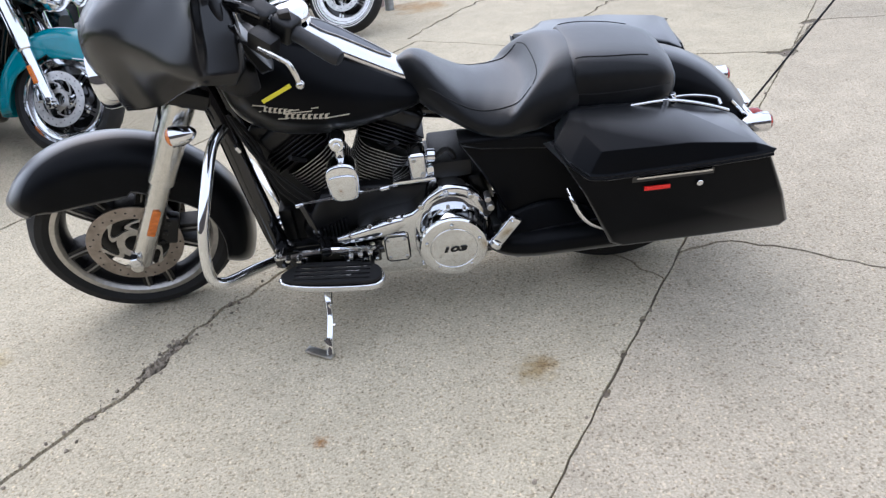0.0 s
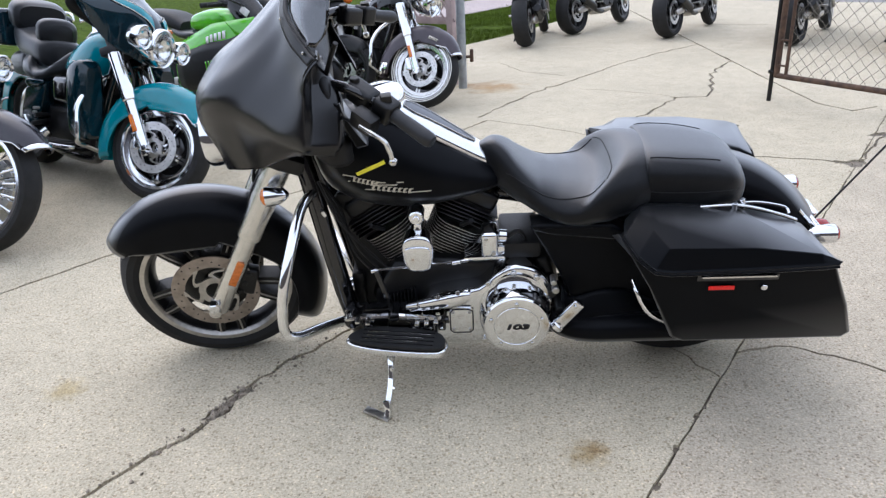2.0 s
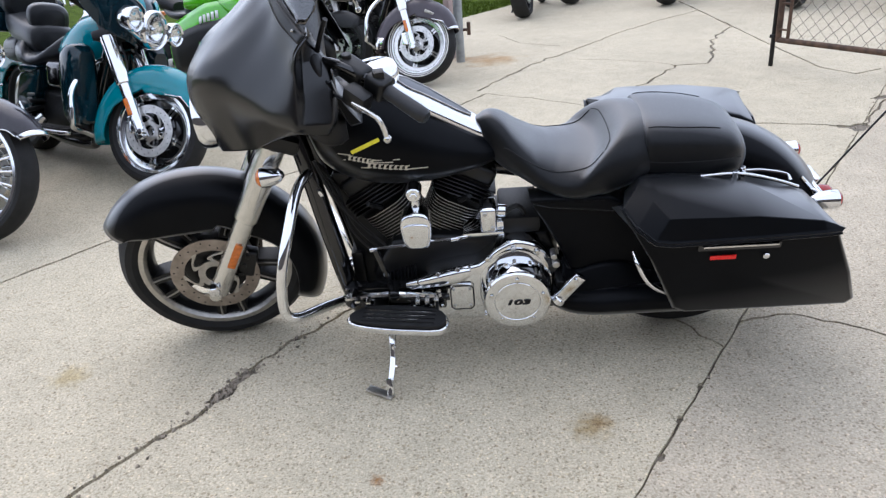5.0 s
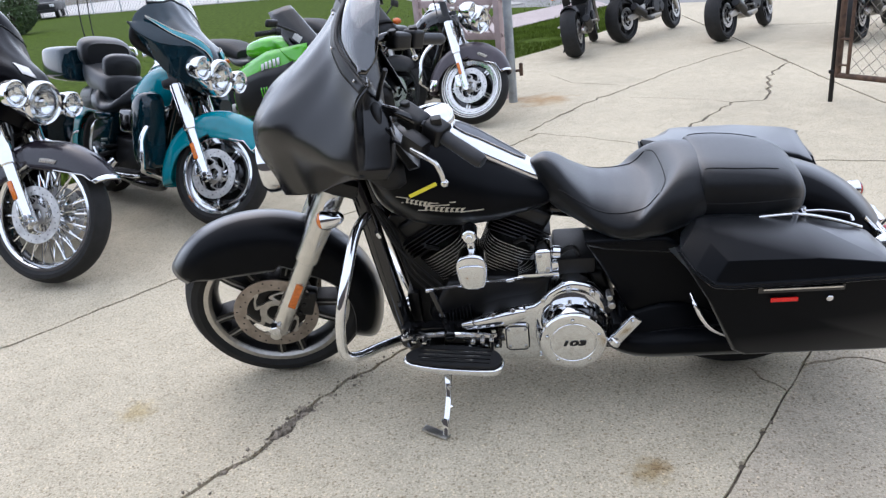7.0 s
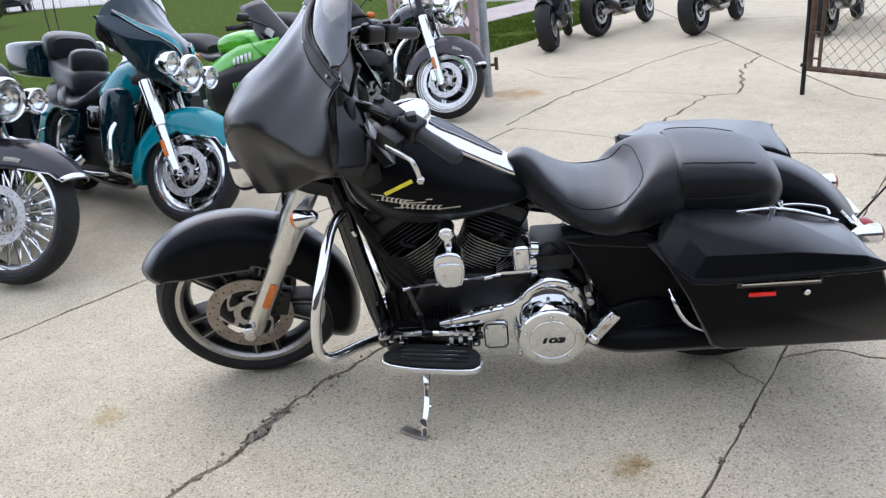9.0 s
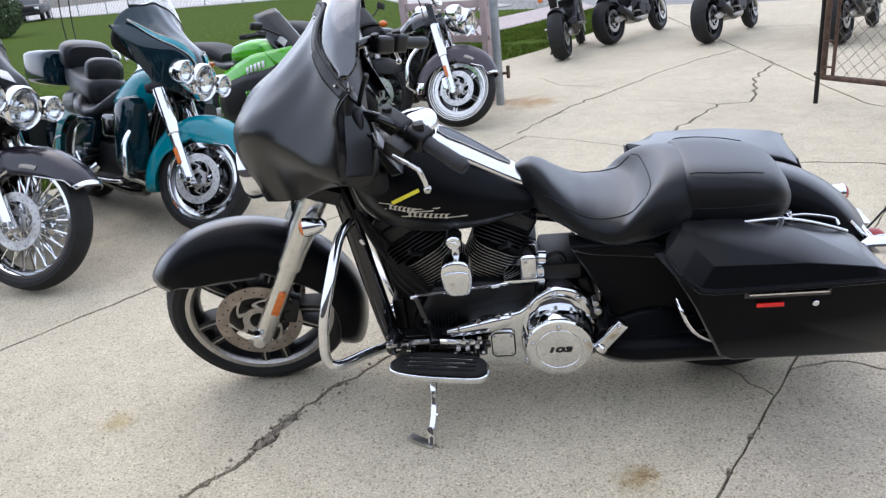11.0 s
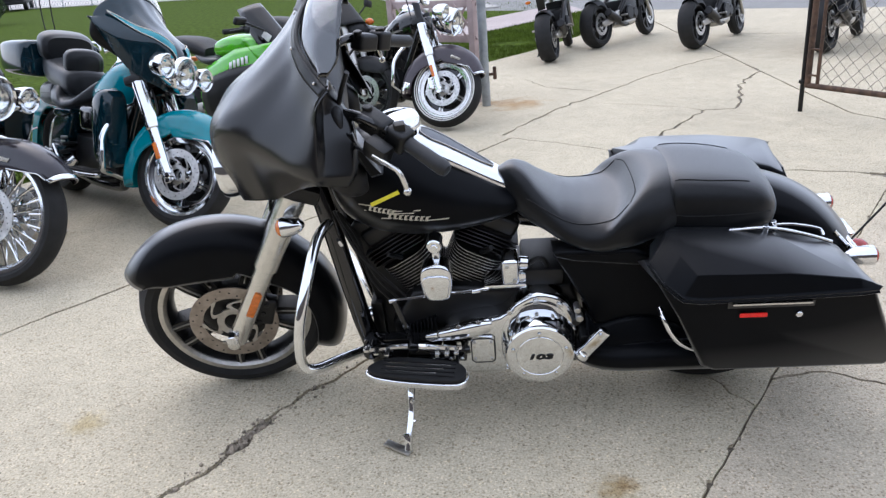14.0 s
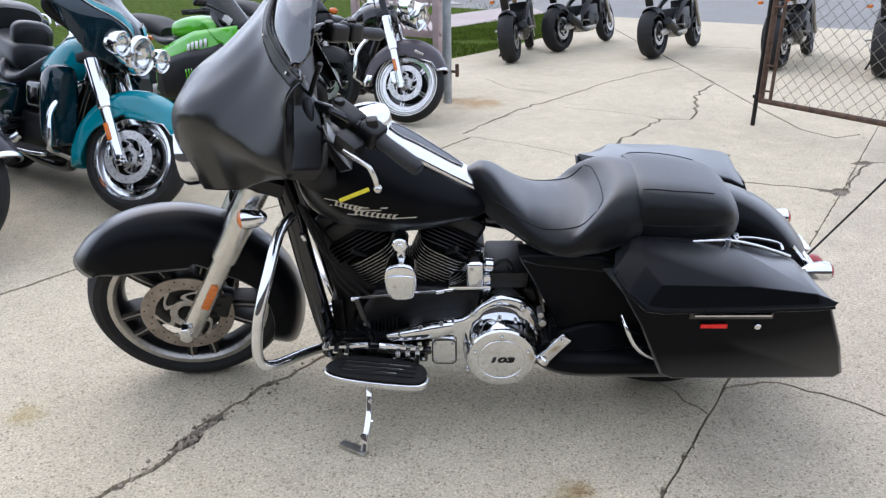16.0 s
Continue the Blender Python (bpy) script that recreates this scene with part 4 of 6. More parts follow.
    for sgn, top in ((-1, 0.583), (1, 0.925)):
        base, head = Vector((0.765 + 0.028 * sgn, 0, 0.40)), Vector((top, 0, 0.655))
        d = (head - base).normalized()
        rot = d.to_track_quat("Z", "Y").to_matrix()
        cyl = part("cylinder", rod(base, base + d * 0.17, 0.062, seg=24), BLACK, bike)
        for k in range(16):
            p, r = base + d * (0.020 + 0.0112 * k), 0.076 + 0.0008 * k
            side, up_side = Vector((d.z, 0, -d.x)), Vector((0, 1, 0))
            ring = []
            for q in range(40):
                a = 2 * math.pi * q / 40
                ring.append(side * r * math.copysign(abs(math.cos(a)) ** 0.55, math.cos(a)) + up_side * (r + 0.010) * math.copysign(abs(math.sin(a)) ** 0.55, math.sin(a)))
            bm = loft([[p + w * k2 + d * h for w in ring] for k2, h in ((0.6, -0.0020), (0.985, -0.0016), (1.0, -0.0009), (1.0, 0.0009), (0.985, 0.0016), (0.6, 0.0020))])
            fin = part("cooling_fin", bm, BLACK, cyl)
            fin.data.materials.append(FIN_EDGE)
            for n_face, f in enumerate(fin.data.polygons):
                if 80 <= n_face < 120:
                    f.material_index = 1
        hd = part("cylinder_head", box((0.135, 0.15, 0.080), base + d * 0.245, None, 0.012, rot), BLACK, bike)
        for k in range(5):
            part("head_fin", box((0.172, 0.192, 0.005), base + d * (0.212 + 0.0135 * k), None, 0.002, rot, 1), BLACK, hd)
        for k in range(4):
            part("fin_tip", box((0.030, 0.004, 0.0035), base + d * (0.2055 + 0.0145 * k) + rot @ Vector((0.070 * sgn, 0, 0)) + Vector((0, -0.0985, 0)), None, 0.001, rot, 1), FIN_EDGE, hd)
        rk = box((0.15, 0.15, 0.06), base + d * 0.30, None, 0.018, rot, 3)
        for k in range(4):
            rod(base + d * 0.32 + rot @ Vector((-0.055 + 0.035 * k, -0.06, 0)), base + d * 0.335 + rot @ Vector((-0.055 + 0.035 * k, -0.06, 0)), 0.008, rk, seg=6)
        part("rocker_box", rk, BLACK, bike)
        part("spark_plug", rod(base + d * 0.20 + Vector((0, -0.09, 0)), base + d * 0.23 + Vector((0.02 * sgn, -0.125, 0.01)), 0.009, seg=8), PLASTIC, bike)
    horn = plate([(0.712, 0.500), (0.702, 0.550), (0.704, 0.590), (0.722, 0.612), (0.75, 0.617), (0.778, 0.612), (0.796, 0.590), (0.798, 0.55), (0.788, 0.500), (0.77, 0.492), (0.73, 0.492)], -0.225, -0.155, bev=0.012, round_n=2)
    hornp = part("horn_cover", horn, CHROME, bike)
    part("horn_face", plate([(0.722, 0.503), (0.711, 0.548), (0.713, 0.578), (0.75, 0.584), (0.787, 0.578), (0.789, 0.548), (0.778, 0.503), (0.75, 0.498)], -0.231, -0.222, bev=0.004, round_n=2), CHROME, hornp)
    part("horn_bracket", merge(merge(rod((0.752, -0.17, 0.61), (0.752, -0.165, 0.665), 0.015, seg=12), rod((0.752, -0.20, 0.668), (0.752, -0.14, 0.668), 0.023, seg=20)), rod((0.752, -0.205, 0.668), (0.752, -0.20, 0.668), 0.011, seg=6)), CHROME, hornp)

    # primary drive
    prim = plate([(0.745, 0.235), (0.752, 0.355), (0.85, 0.392), (0.935, 0.405), (0.985, 0.452), (1.05, 0.487), (1.125, 0.463), (1.170, 0.385), (1.172, 0.27), (1.12, 0.205), (1.03, 0.185), (0.80, 0.185)],
                 -0.205, -0.12, bev=0.016, round_n=3)
    pr = part("primary_cover", prim, CHROME, bike)
    part("clutch_dome", lathe([(0.118, 0.0), (0.117, 0.030), (0.112, 0.060), (0.105, 0.078), (0.1, 0.080)], (1.050, -0.20, 0.315), (0, -1, 0), seg=56), CHROME, pr)
    part("derby_cover", lathe([(0.104, 0.056), (0.105, 0.066), (0.101, 0.0715), (0.094, 0.073), (0.073, 0.0725), (0.071, 0.070), (0.069, 0.0725), (0, 0.0735)], (1.050, -0.222, 0.320), (0, -1, 0.03), seg=56), CHROME, pr)
    if number:
        tc = bpy.data.curves.new("engine_number", "FONT")
        tc.body, tc.size, tc.offset, tc.extrude, tc.align_x, tc.align_y, tc.shear, tc.space_character = number, 0.034, 0.0012, 0.0016, "CENTER", "CENTER", 0.16, 0.93
        tmp = bpy.data.objects.new("tmp", tc)
        scene.collection.objects.link(tmp)
        me = bpy.data.meshes.new_from_object(tmp.evaluated_get(bpy.context.evaluated_depsgraph_get()))
        bpy.data.objects.remove(tmp)
        bm = bmesh.new()
        bm.from_mesh(me)
        moved(bm, Matrix.Translation((1.050, -0.2965, 0.319)) @ Matrix.Rotation(radians(90), 4, "X") @ Matrix.Diagonal((1.62, 0.70, 1, 1)))
        part("engine_number", bm, PLASTIC, pr, "black number 103 on the clutch cover", flat=True)
    for k in range(5):
        a = 2 * math.pi * k / 5 + math.pi / 2
        p = Vector((1.050 + 0.084 * math.cos(a), -0.2945, 0.3215 + 0.084 * math.sin(a)))
        part("cover_bolt", rod(p, p + Vector((0, -0.005, 0)), 0.0065, seg=10), POLISHED, pr)
    for x, z in ((0.965, 0.43), (1.045, 0.466), (1.118, 0.448), (0.80, 0.36), (0.90, 0.394), (1.155, 0.36), (0.775, 0.21), (0.95, 0.20)):
        part("cover_bolt", rod((x, -0.200, z), (x, -0.216, z), 0.0095, seg=10), POLISHED, pr)
    part("inspection_cover", plate([(0.838, 0.245), (0.838, 0.322), (0.852, 0.335), (0.905, 0.335), (0.912, 0.325), (0.912, 0.248), (0.9, 0.24), (0.85, 0.24)], -0.217, -0.2, bev=0.003), CHROME, pr)
    part("cover_groove", tube([(0.838, -0.2165, 0.250), (0.838, -0.2165, 0.322), (0.850, -0.2165, 0.334), (0.902, -0.2165, 0.334), (0.912, -0.2165, 0.324), (0.912, -0.2165, 0.250), (0.902, -0.2165, 0.240), (0.848, -0.2165, 0.240), (0.838, -0.2165, 0.250)], 0.0022, seg=6, bend=False), PLASTIC, pr)
    for x, z in ((0.848, 0.252), (0.848, 0.323), (0.902, 0.252), (0.902, 0.323)):
        part("cover_bolt", rod((x, -0.216, z), (x, -0.221, z), 0.0055, seg=8), STEEL, pr)
    part("shift_cover", tube([(0.715, -0.228, 0.352), (0.76, -0.235, 0.372), (0.84, -0.235, 0.396), (0.90, -0.222, 0.406)], (0.012, 0.015), seg=12), CHROME, bike)
    for x, z in ((0.742, 0.372), (0.805, 0.398), (0.868, 0.412)):
        part("cover_bolt", rod((x, -0.232, z), (x, -0.244, z + 0.006), 0.008, seg=8), POLISHED, bike)
    part("linkage_cover", body([(0.70, 0.362, 0.006, 0.008, 0.010, 2.6), (0.76, 0.372, 0.016, 0.018, 0.022, 2.8), (0.86, 0.392, 0.020, 0.024, 0.028, 3), (0.905, 0.40, 0.012, 0.016, 0.018, 2.6)], seg=20, n=4), CHROME, bike).location = (0, -0.232, 0)
    link = part("shift_linkage", merge(tube([(0.70, -0.236, 0.318), (0.76, -0.240, 0.306), (0.835, -0.236, 0.310)], 0.013, seg=10), box((0.045, 0.03, 0.035), (0.745, -0.238, 0.292), None, 0.006)), GLOSS, bike, "black shift linkage with bright pivot bolts")
    for x in (0.722, 0.775, 0.812):
        part("pivot_clamp", box((0.026, 0.034, 0.040), (x, -0.242, 0.296 + 0.05 * (x - 0.72)), None, 0.007), GLOSS, link)
        part("pivot_bolt", rod((x, -0.258, 0.296), (x, -0.265, 0.296), 0.006, seg=8), POLISHED, link)
    part("shift_rod", merge(rod((0.605, -0.215, 0.495), (0.905, -0.185, 0.503), 0.0045, seg=8), merge(rod((0.598, -0.22, 0.495), (0.622, -0.215, 0.495), 0.008, seg=10), rod((0.852, -0.195, 0.501), (0.878, -0.19, 0.502), 0.007, seg=10))), CHROME, bike)
    part("shift_arm", tube([(0.615, -0.22, 0.495), (0.635, -0.225, 0.42), (0.65, -0.22, 0.34)], 0.0095, seg=8), GLOSS, bike)
    stc = part("starter_cover", merge(box((0.055, 0.085, 0.088), (0.972, -0.135, 0.548), None, 0.016, seg=4), box((0.13, 0.09, 0.013), (0.955, -0.125, 0.497), None, 0.005)), CHROME, bike)
    part("starter_cap", merge(rod((1.0, -0.14, 0.565), (1.028, -0.14, 0.562), 0.020, seg=16), box((0.03, 0.06, 0.03), (1.005, -0.135, 0.522), None, 0.008)), CHROME, stc)
    part("starter_bolt", rod((0.962, -0.176, 0.575), (0.962, -0.182, 0.575), 0.007, seg=8), STEEL, stc)
    part("starter_bolt", rod((0.985, -0.176, 0.522), (0.985, -0.182, 0.522), 0.008, seg=8), STEEL, stc)
    part("starter_lead", tube([(1.03, -0.14, 0.56), (1.06, -0.15, 0.585), (1.08, -0.14, 0.56), (1.085, -0.12, 0.52)], 0.008, seg=8), PLASTIC, bike)
    part("battery_tray", box((0.13, 0.2, 0.06), (1.07, -0.05, 0.51), bev=0.015), PLASTIC, bike)
    part("air_box", box((0.2, 0.12, 0.16), (0.76, 0.19, 0.60), bev=0.04, seg=4), GLOSS, bike)
    part("oil_tank", box((0.36, 0.2, 0.10), (0.92, 0, 0.41), bev=0.02), BLACK, bike)
    part("front_engine_mount", plate([(0.47, 0.66), (0.56, 0.66), (0.64, 0.50), (0.62, 0.30), (0.54, 0.24), (0.52, 0.40)], -0.055, -0.03, bev=0.008, round_n=3), BLACK, bike)
    part("voltage_regulator", box((0.04, 0.16, 0.14), (0.525, 0, 0.32), bev=0.006), BLACK, bike)
    part("oil_filter", rod((0.55, 0.02, 0.30), (0.47, 0.02, 0.26), 0.036, seg=20), CHROME, bike)
    for k in range(3):
        y = -0.05 - 0.03 * k
        part("hose", tube([(0.45, y, 0.72 + 0.02 * k), (0.50, y - 0.02, 0.63), (0.53 + 0.02 * k, -0.12, 0.52), (0.58 + 0.03 * k, -0.125, 0.44)], 0.005, seg=6), PLASTIC, bike)
    part("clip", box((0.012, 0.014, 0.022), (0.457, -0.125, 0.655), None, 0.004, Euler((0, radians(-25), 0)).to_matrix()), CHROME, bike)

    # foot controls
    for s in (-1, 1):
        fb = plate([(0.505, 0.62), (0.53, 0.655), (0.62, 0.672), (0.78, 0.675), (0.825, 0.66), (0.835, 0.62), (0.80, 0.575), (0.70, 0.56), (0.57, 0.565)], 0.0, 0.022, bev=0.006, round_n=4)
        # laid flat: outline z becomes distance from the centre line
        for v in fb.verts:
            x, y, z = v.co
            v.co = Vector((x, s * (z - 0.315 if z > 0 else z), 0.262 + y))
        turn = Matrix.Translation((0.67, s * 0.30, 0)) @ Matrix.Rotation(radians(7 * s), 4, "Z") @ Matrix.Translation((-0.67, -s * 0.30, 0))
        moved(fb, turn)
        board = part("floorboard", fb, CHROME, bike)
        pad = plate([(0.515, 0.62), (0.54, 0.65), (0.62, 0.664), (0.78, 0.667), (0.818, 0.655), (0.826, 0.62), (0.795, 0.583), (0.70, 0.57), (0.575, 0.574)], 0.024, 0.036, bev=0.003, round_n=4)
        for k in range(4):
            z = 0.592 + 0.019 * k
            box((0.235, 0.006, 0.008), (0.675, 0.038, z), pad, 0.002)
        for v in pad.verts:
            x, y, z = v.co
            v.co = Vector((x, s * (z - 0.315), 0.262 + y))
        part("rubber_pad", moved(pad, turn), RUBBER, board, "ribbed black rubber pad")
        for k in range(3):
            z = 0.6015 + 0.019 * k
            part("pad_strip", moved(box((0.205 - 0.02 * k, 0.0035, 0.003), (0.675 - 0.01 * k, s * (z - 0.315), 0.262 + 0.0375), None, 0.001), turn), POLISHED, board)
        for x in (0.60, 0.77):
            part("board_bracket", box((0.05, 0.13, 0.022), (x, s * 0.20, 0.245), None, 0.006), BLACK, bike)
        part("engine_guard", tube([(0.425, s * 0.095, 0.715), (0.395, s * 0.16, 0.69), (0.375, s * 0.26, 0.62), (0.352, s * 0.33, 0.53), (0.333, s * 0.345, 0.43), (0.332, s * 0.345, 0.36), (0.36, s * 0.325, 0.325),
                                     (0.42, s * 0.23, 0.285), (0.49, s * 0.12, 0.235)], 0.0165, seg=14, n=8), CHROME, bike)
        peg = Matrix.Translation((1.212, s * 0.262, 0.340)) @ Matrix.Rotation(radians(-52), 4, "Y")
        pb = box((0.122, 0.026, 0.040), (0, 0, 0), None, 0.010, seg=4)
        rod((-0.062, s * 0.004, 0.0), (-0.040, s * 0.004, 0.0), 0.022, pb, seg=20)
        rod((0.045, s * 0.010, 0.010), (0.045, s * 0.022, 0.010), 0.006, pb, seg=8)
        part("passenger_peg", moved(pb, peg), CHROME, bike)
        part("peg_bolt", merge(rod((1.175, s * 0.24, 0.415), (1.175, s * 0.215, 0.415), 0.012, seg=10), rod((1.168, s * 0.24, 0.445), (1.168, s * 0.20, 0.445), 0.010, seg=8)), STEEL, bike)
        part("peg_mount", merge(rod((1.19, s * 0.245, 0.34), (1.19, s * 0.12, 0.36), 0.016), rod((1.165, s * 0.235, 0.40), (1.165, s * 0.13, 0.40), 0.014)), BLACK, bike)
        part("muffler", tube([(1.16, s * 0.15, 0.30), (1.19, s * 0.19, 0.262), (1.27, s * 0.225, 0.255), (1.45, s * 0.25, 0.275), (2.02, s * 0.27, 0.30)], (0.038, 0.05), seg=20), SATIN if s < 0 else CHROME, bike)
    for x, y, z in ((0.515, -0.25, 0.345), (0.545, -0.26, 0.34), (0.578, -0.262, 0.335), (0.735, -0.26, 0.325), (0.765, -0.26, 0.327), (0.795, -0.26, 0.33)):
        part("pedal_rib", box((0.015, 0.034, 0.010), (x, y - 0.008, z), None, 0.003), POLISHED, bike)
    part("shift_pedal", rod((0.50, -0.25, 0.335), (0.64, -0.235, 0.33), 0.010, seg=8), CHROME, bike)
    part("shift_pedal", rod((0.66, -0.24, 0.332), (0.81, -0.24, 0.318), 0.010, seg=8), CHROME, bike)
    part("pedal_link", merge(box((0.30, 0.05, 0.05), (0.64, -0.175, 0.305), None, 0.012), merge(rod((0.52, -0.2, 0.315), (0.52, -0.255, 0.315), 0.022), rod((0.66, -0.19, 0.33), (0.66, -0.25, 0.33), 0.018))), GLOSS, bike)
    if stand:
        ca, sa = math.cos(radians(lean)), math.sin(radians(lean))

        def low(x, y, z):
            return Vector((x, y * ca + z * sa, -y * sa + z * ca))
        foot = low(0.632, -0.445, 0.012)
        st = tube([(0.632, -0.17, 0.19), low(0.642, -0.33, 0.175), low(0.643, -0.38, 0.105), low(0.636, -0.425, 0.05), foot], (0.010, 0.012), seg=12)
        rod(low(0.645, -0.365, 0.14), low(0.655, -0.372, 0.14), 0.009, st, seg=8)
        rod(low(0.645, -0.395, 0.085), low(0.658, -0.398, 0.085), 0.006, st, seg=8)
        leg = part("side_stand", st, CHROME, bike)
        part("stand_foot", box((0.092, 0.030, 0.007), low(0.598, -0.430, 0.012), None, 0.002, Euler((-radians(lean), radians(4), radians(-26))).to_matrix()), STEEL, leg)
        part("stand_knuckle", box((0.022, 0.022, 0.055), low(0.633, -0.434, 0.036), None, 0.006, Euler((radians(-25), radians(-8), 0)).to_matrix()), CHROME, leg)
        part("stand_spring", tube([(0.64, -0.19, 0.20), low(0.648, -0.30, 0.16), low(0.648, -0.375, 0.11)], 0.004, seg=8), BLACK, leg)

    # rear
    if bags:
        b, lid = bag_meshes()
        b2, lid2 = mirrored(b), mirrored(lid)
        moved(b2, Matrix.Translation((0, 0.110, 0.016)))
        moved(lid2, Matrix.Translation((0, 0.110, 0.016)))
        for bb, ll, s in ((b, lid, -1), (b2, lid2, 1)):
            bag = part("saddlebag", bb, paint, bike)
            part("lid", ll, paint, bag)
            lift = Vector((0, 0.110, 0.016)) if s > 0 else Vector()
            part("seam_trim", tube([Vector((x, -s * y, z - 0.006)) + lift for x, y, z in LID_FOOT], 0.0045, seg=8, bend=False), paint, bag)
            latch = box((0.205, 0.012, 0.006), (1.66, s * 0.409, 0.5745), None, 0.002)
            part("latch", latch, POLISHED, bag)
            part("latch_recess", box((0.225, 0.004, 0.020), (1.66, s * 0.402, 0.566), None, 0.002), GLOSS, bag)
            part("reflector", box((0.072, 0.005, 0.013), (1.62, s * 0.4005, 0.530), None, 0.002, Euler((0, 0, 0)).to_matrix()), RED, bag, "red reflector")
            part("lock", rod((1.738, s * 0.395, 0.529), (1.738, s * 0.405, 0.529), 0.009, seg=16), CHROME, bag)
            part("bag_guard", tube([(1.395, s * 0.30, 0.49), (1.402, s * 0.335, 0.475), (1.42, s * 0.345, 0.435), (1.45, s * 0.345, 0.395), (1.50, s * 0.335, 0.36)], 0.008, seg=10), CHROME, bike)
            rail = tube([(1.595, s * 0.195, 0.676), (1.69, s * 0.195, 0.679), (1.76, s * 0.195, 0.666), (1.83, s * 0.195, 0.644), (1.885, s * 0.19, 0.620)], 0.0055, seg=10)
            rod((1.694, s * 0.195, 0.665), (1.694, s * 0.195, 0.688), 0.010, rail, seg=12)
            rod((1.725, s * 0.18, 0.66), (1.718, s * 0.18, 0.692), 0.009, rail, seg=12)
            part("bag_rail", rail, CHROME, bike)
            part("bag_bracket", tube([(1.72, s * 0.17, 0.672), (1.78, s * 0.165, 0.668), (1.85, s * 0.17, 0.654), (1.862, s * 0.185, 0.640)], 0.005, seg=8), CHROME, bike)
    for s in (-1, 1):
        p = Vector((1.998, s * 0.165, 0.552))
        sig = part("rear_signal", lathe([(0.0, -0.06), (0.012, -0.055), (0.026, -0.030), (0.030, 0.0), (0.030, 0.022)], p, (1, 0, 0), seg=24), CHROME, bike)
        part("lens", lathe([(0.028, 0.022), (0.022, 0.032), (0.012, 0.037), (0, 0.038)], p, (1, 0, 0), seg=24), REDLENS, sig, "red lens")
    part("signal_bar", merge(rod((1.985, -0.16, 0.552), (1.985, 0.16, 0.552), 0.012), box((0.022, 0.10, 0.028), (2.012, 0, 0.545), None, 0.010)), CHROME, bike)
    part("tail_lamp", lathe([(0.0, 0.035), (0.02, 0.03), (0.03, 0.018), (0.034, 0.0), (0.034, -0.05)], (2.06, 0, 0.47), (1, 0, 0.1), seg=24), REDLENS, bike)
    if bags and not trunk:
        part("antenna", rod((1.985, -0.10, 0.57), (2.52, -0.04, 1.33), 0.0032, seg=8), PLASTIC, bike)
    if trunk:
        tp = part("tour_trunk", body([(1.65, 0.96, 0.24, 0.09, 0.13, 6), (1.69, 0.96, 0.28, 0.11, 0.14, 6), (1.89, 0.96, 0.29, 0.11, 0.14, 6), (2.07, 0.96, 0.27, 0.10, 0.13, 6), (2.11, 0.96, 0.22, 0.08, 0.1, 6)], seg=36, n=4), paint, bike)
        part("seam_trim", tube([(1.69, -0.281, 0.96), (1.89, -0.292, 0.96), (2.07, -0.272, 0.96)], 0.006, seg=6), CHROME, tp)
        part("backrest", body([(1.52, 1.03, 0.15, 0.07, 0.10, 3), (1.56, 1.03, 0.18, 0.10, 0.12, 3), (1.63, 1.05, 0.18, 0.10, 0.12, 3), (1.69, 1.05, 0.14, 0.08, 0.10, 3)], seg=32, n=5), VINYL, bike)
        part("rider_backrest", body([(1.26, 0.93, 0.08, 0.05, 0.07, 2.8), (1.29, 0.935, 0.125, 0.085, 0.10, 2.8), (1.34, 0.94, 0.13, 0.09, 0.10, 2.8), (1.37, 0.94, 0.10, 0.07, 0.08, 2.8)], seg=32, n=5), VINYL, bike)
        part("pillion_riser", body([(1.22, 0.76, 0.10, 0.08, 0.06, 3), (1.27, 0.79, 0.15, 0.10, 0.09, 3), (1.46, 0.84, 0.17, 0.10, 0.12, 3), (1.60, 0.90, 0.16, 0.10, 0.12, 3), (1.66, 0.92, 0.13, 0.08, 0.10, 3)], seg=28, n=4), VINYL, bike)
        part("trunk_guard", tube([(1.65, -0.27, 1.03), (1.71, -0.27, 1.08), (1.97, -0.25, 1.08), (2.03, -0.22, 1.04)], 0.009, seg=8), CHROME, bike)
        for s in (-1, 1):
            part("antenna", tube([(1.78, -0.02 + s * 0.03, 0.95), (1.84, 0.02 + s * 0.035, 1.25), (1.86, 0.04 + s * 0.035, 1.60), (1.85, 0.05 + s * 0.035, 1.85)], 0.0045, seg=6), PLASTIC, bike)
    if lowers:
        for s in (-1, 1):
            lw = part("lower_fairing", body([(0.34, 0.60, 0.045, 0.16, 0.24, 4), (0.40, 0.60, 0.085, 0.20, 0.27, 4), (0.50, 0.58, 0.085, 0.20, 0.25, 4), (0.57, 0.56, 0.05, 0.16, 0.20, 4)], seg=28, n=5), paint, bike)
            lw.location = (0, s * 0.235, 0)
    return bike


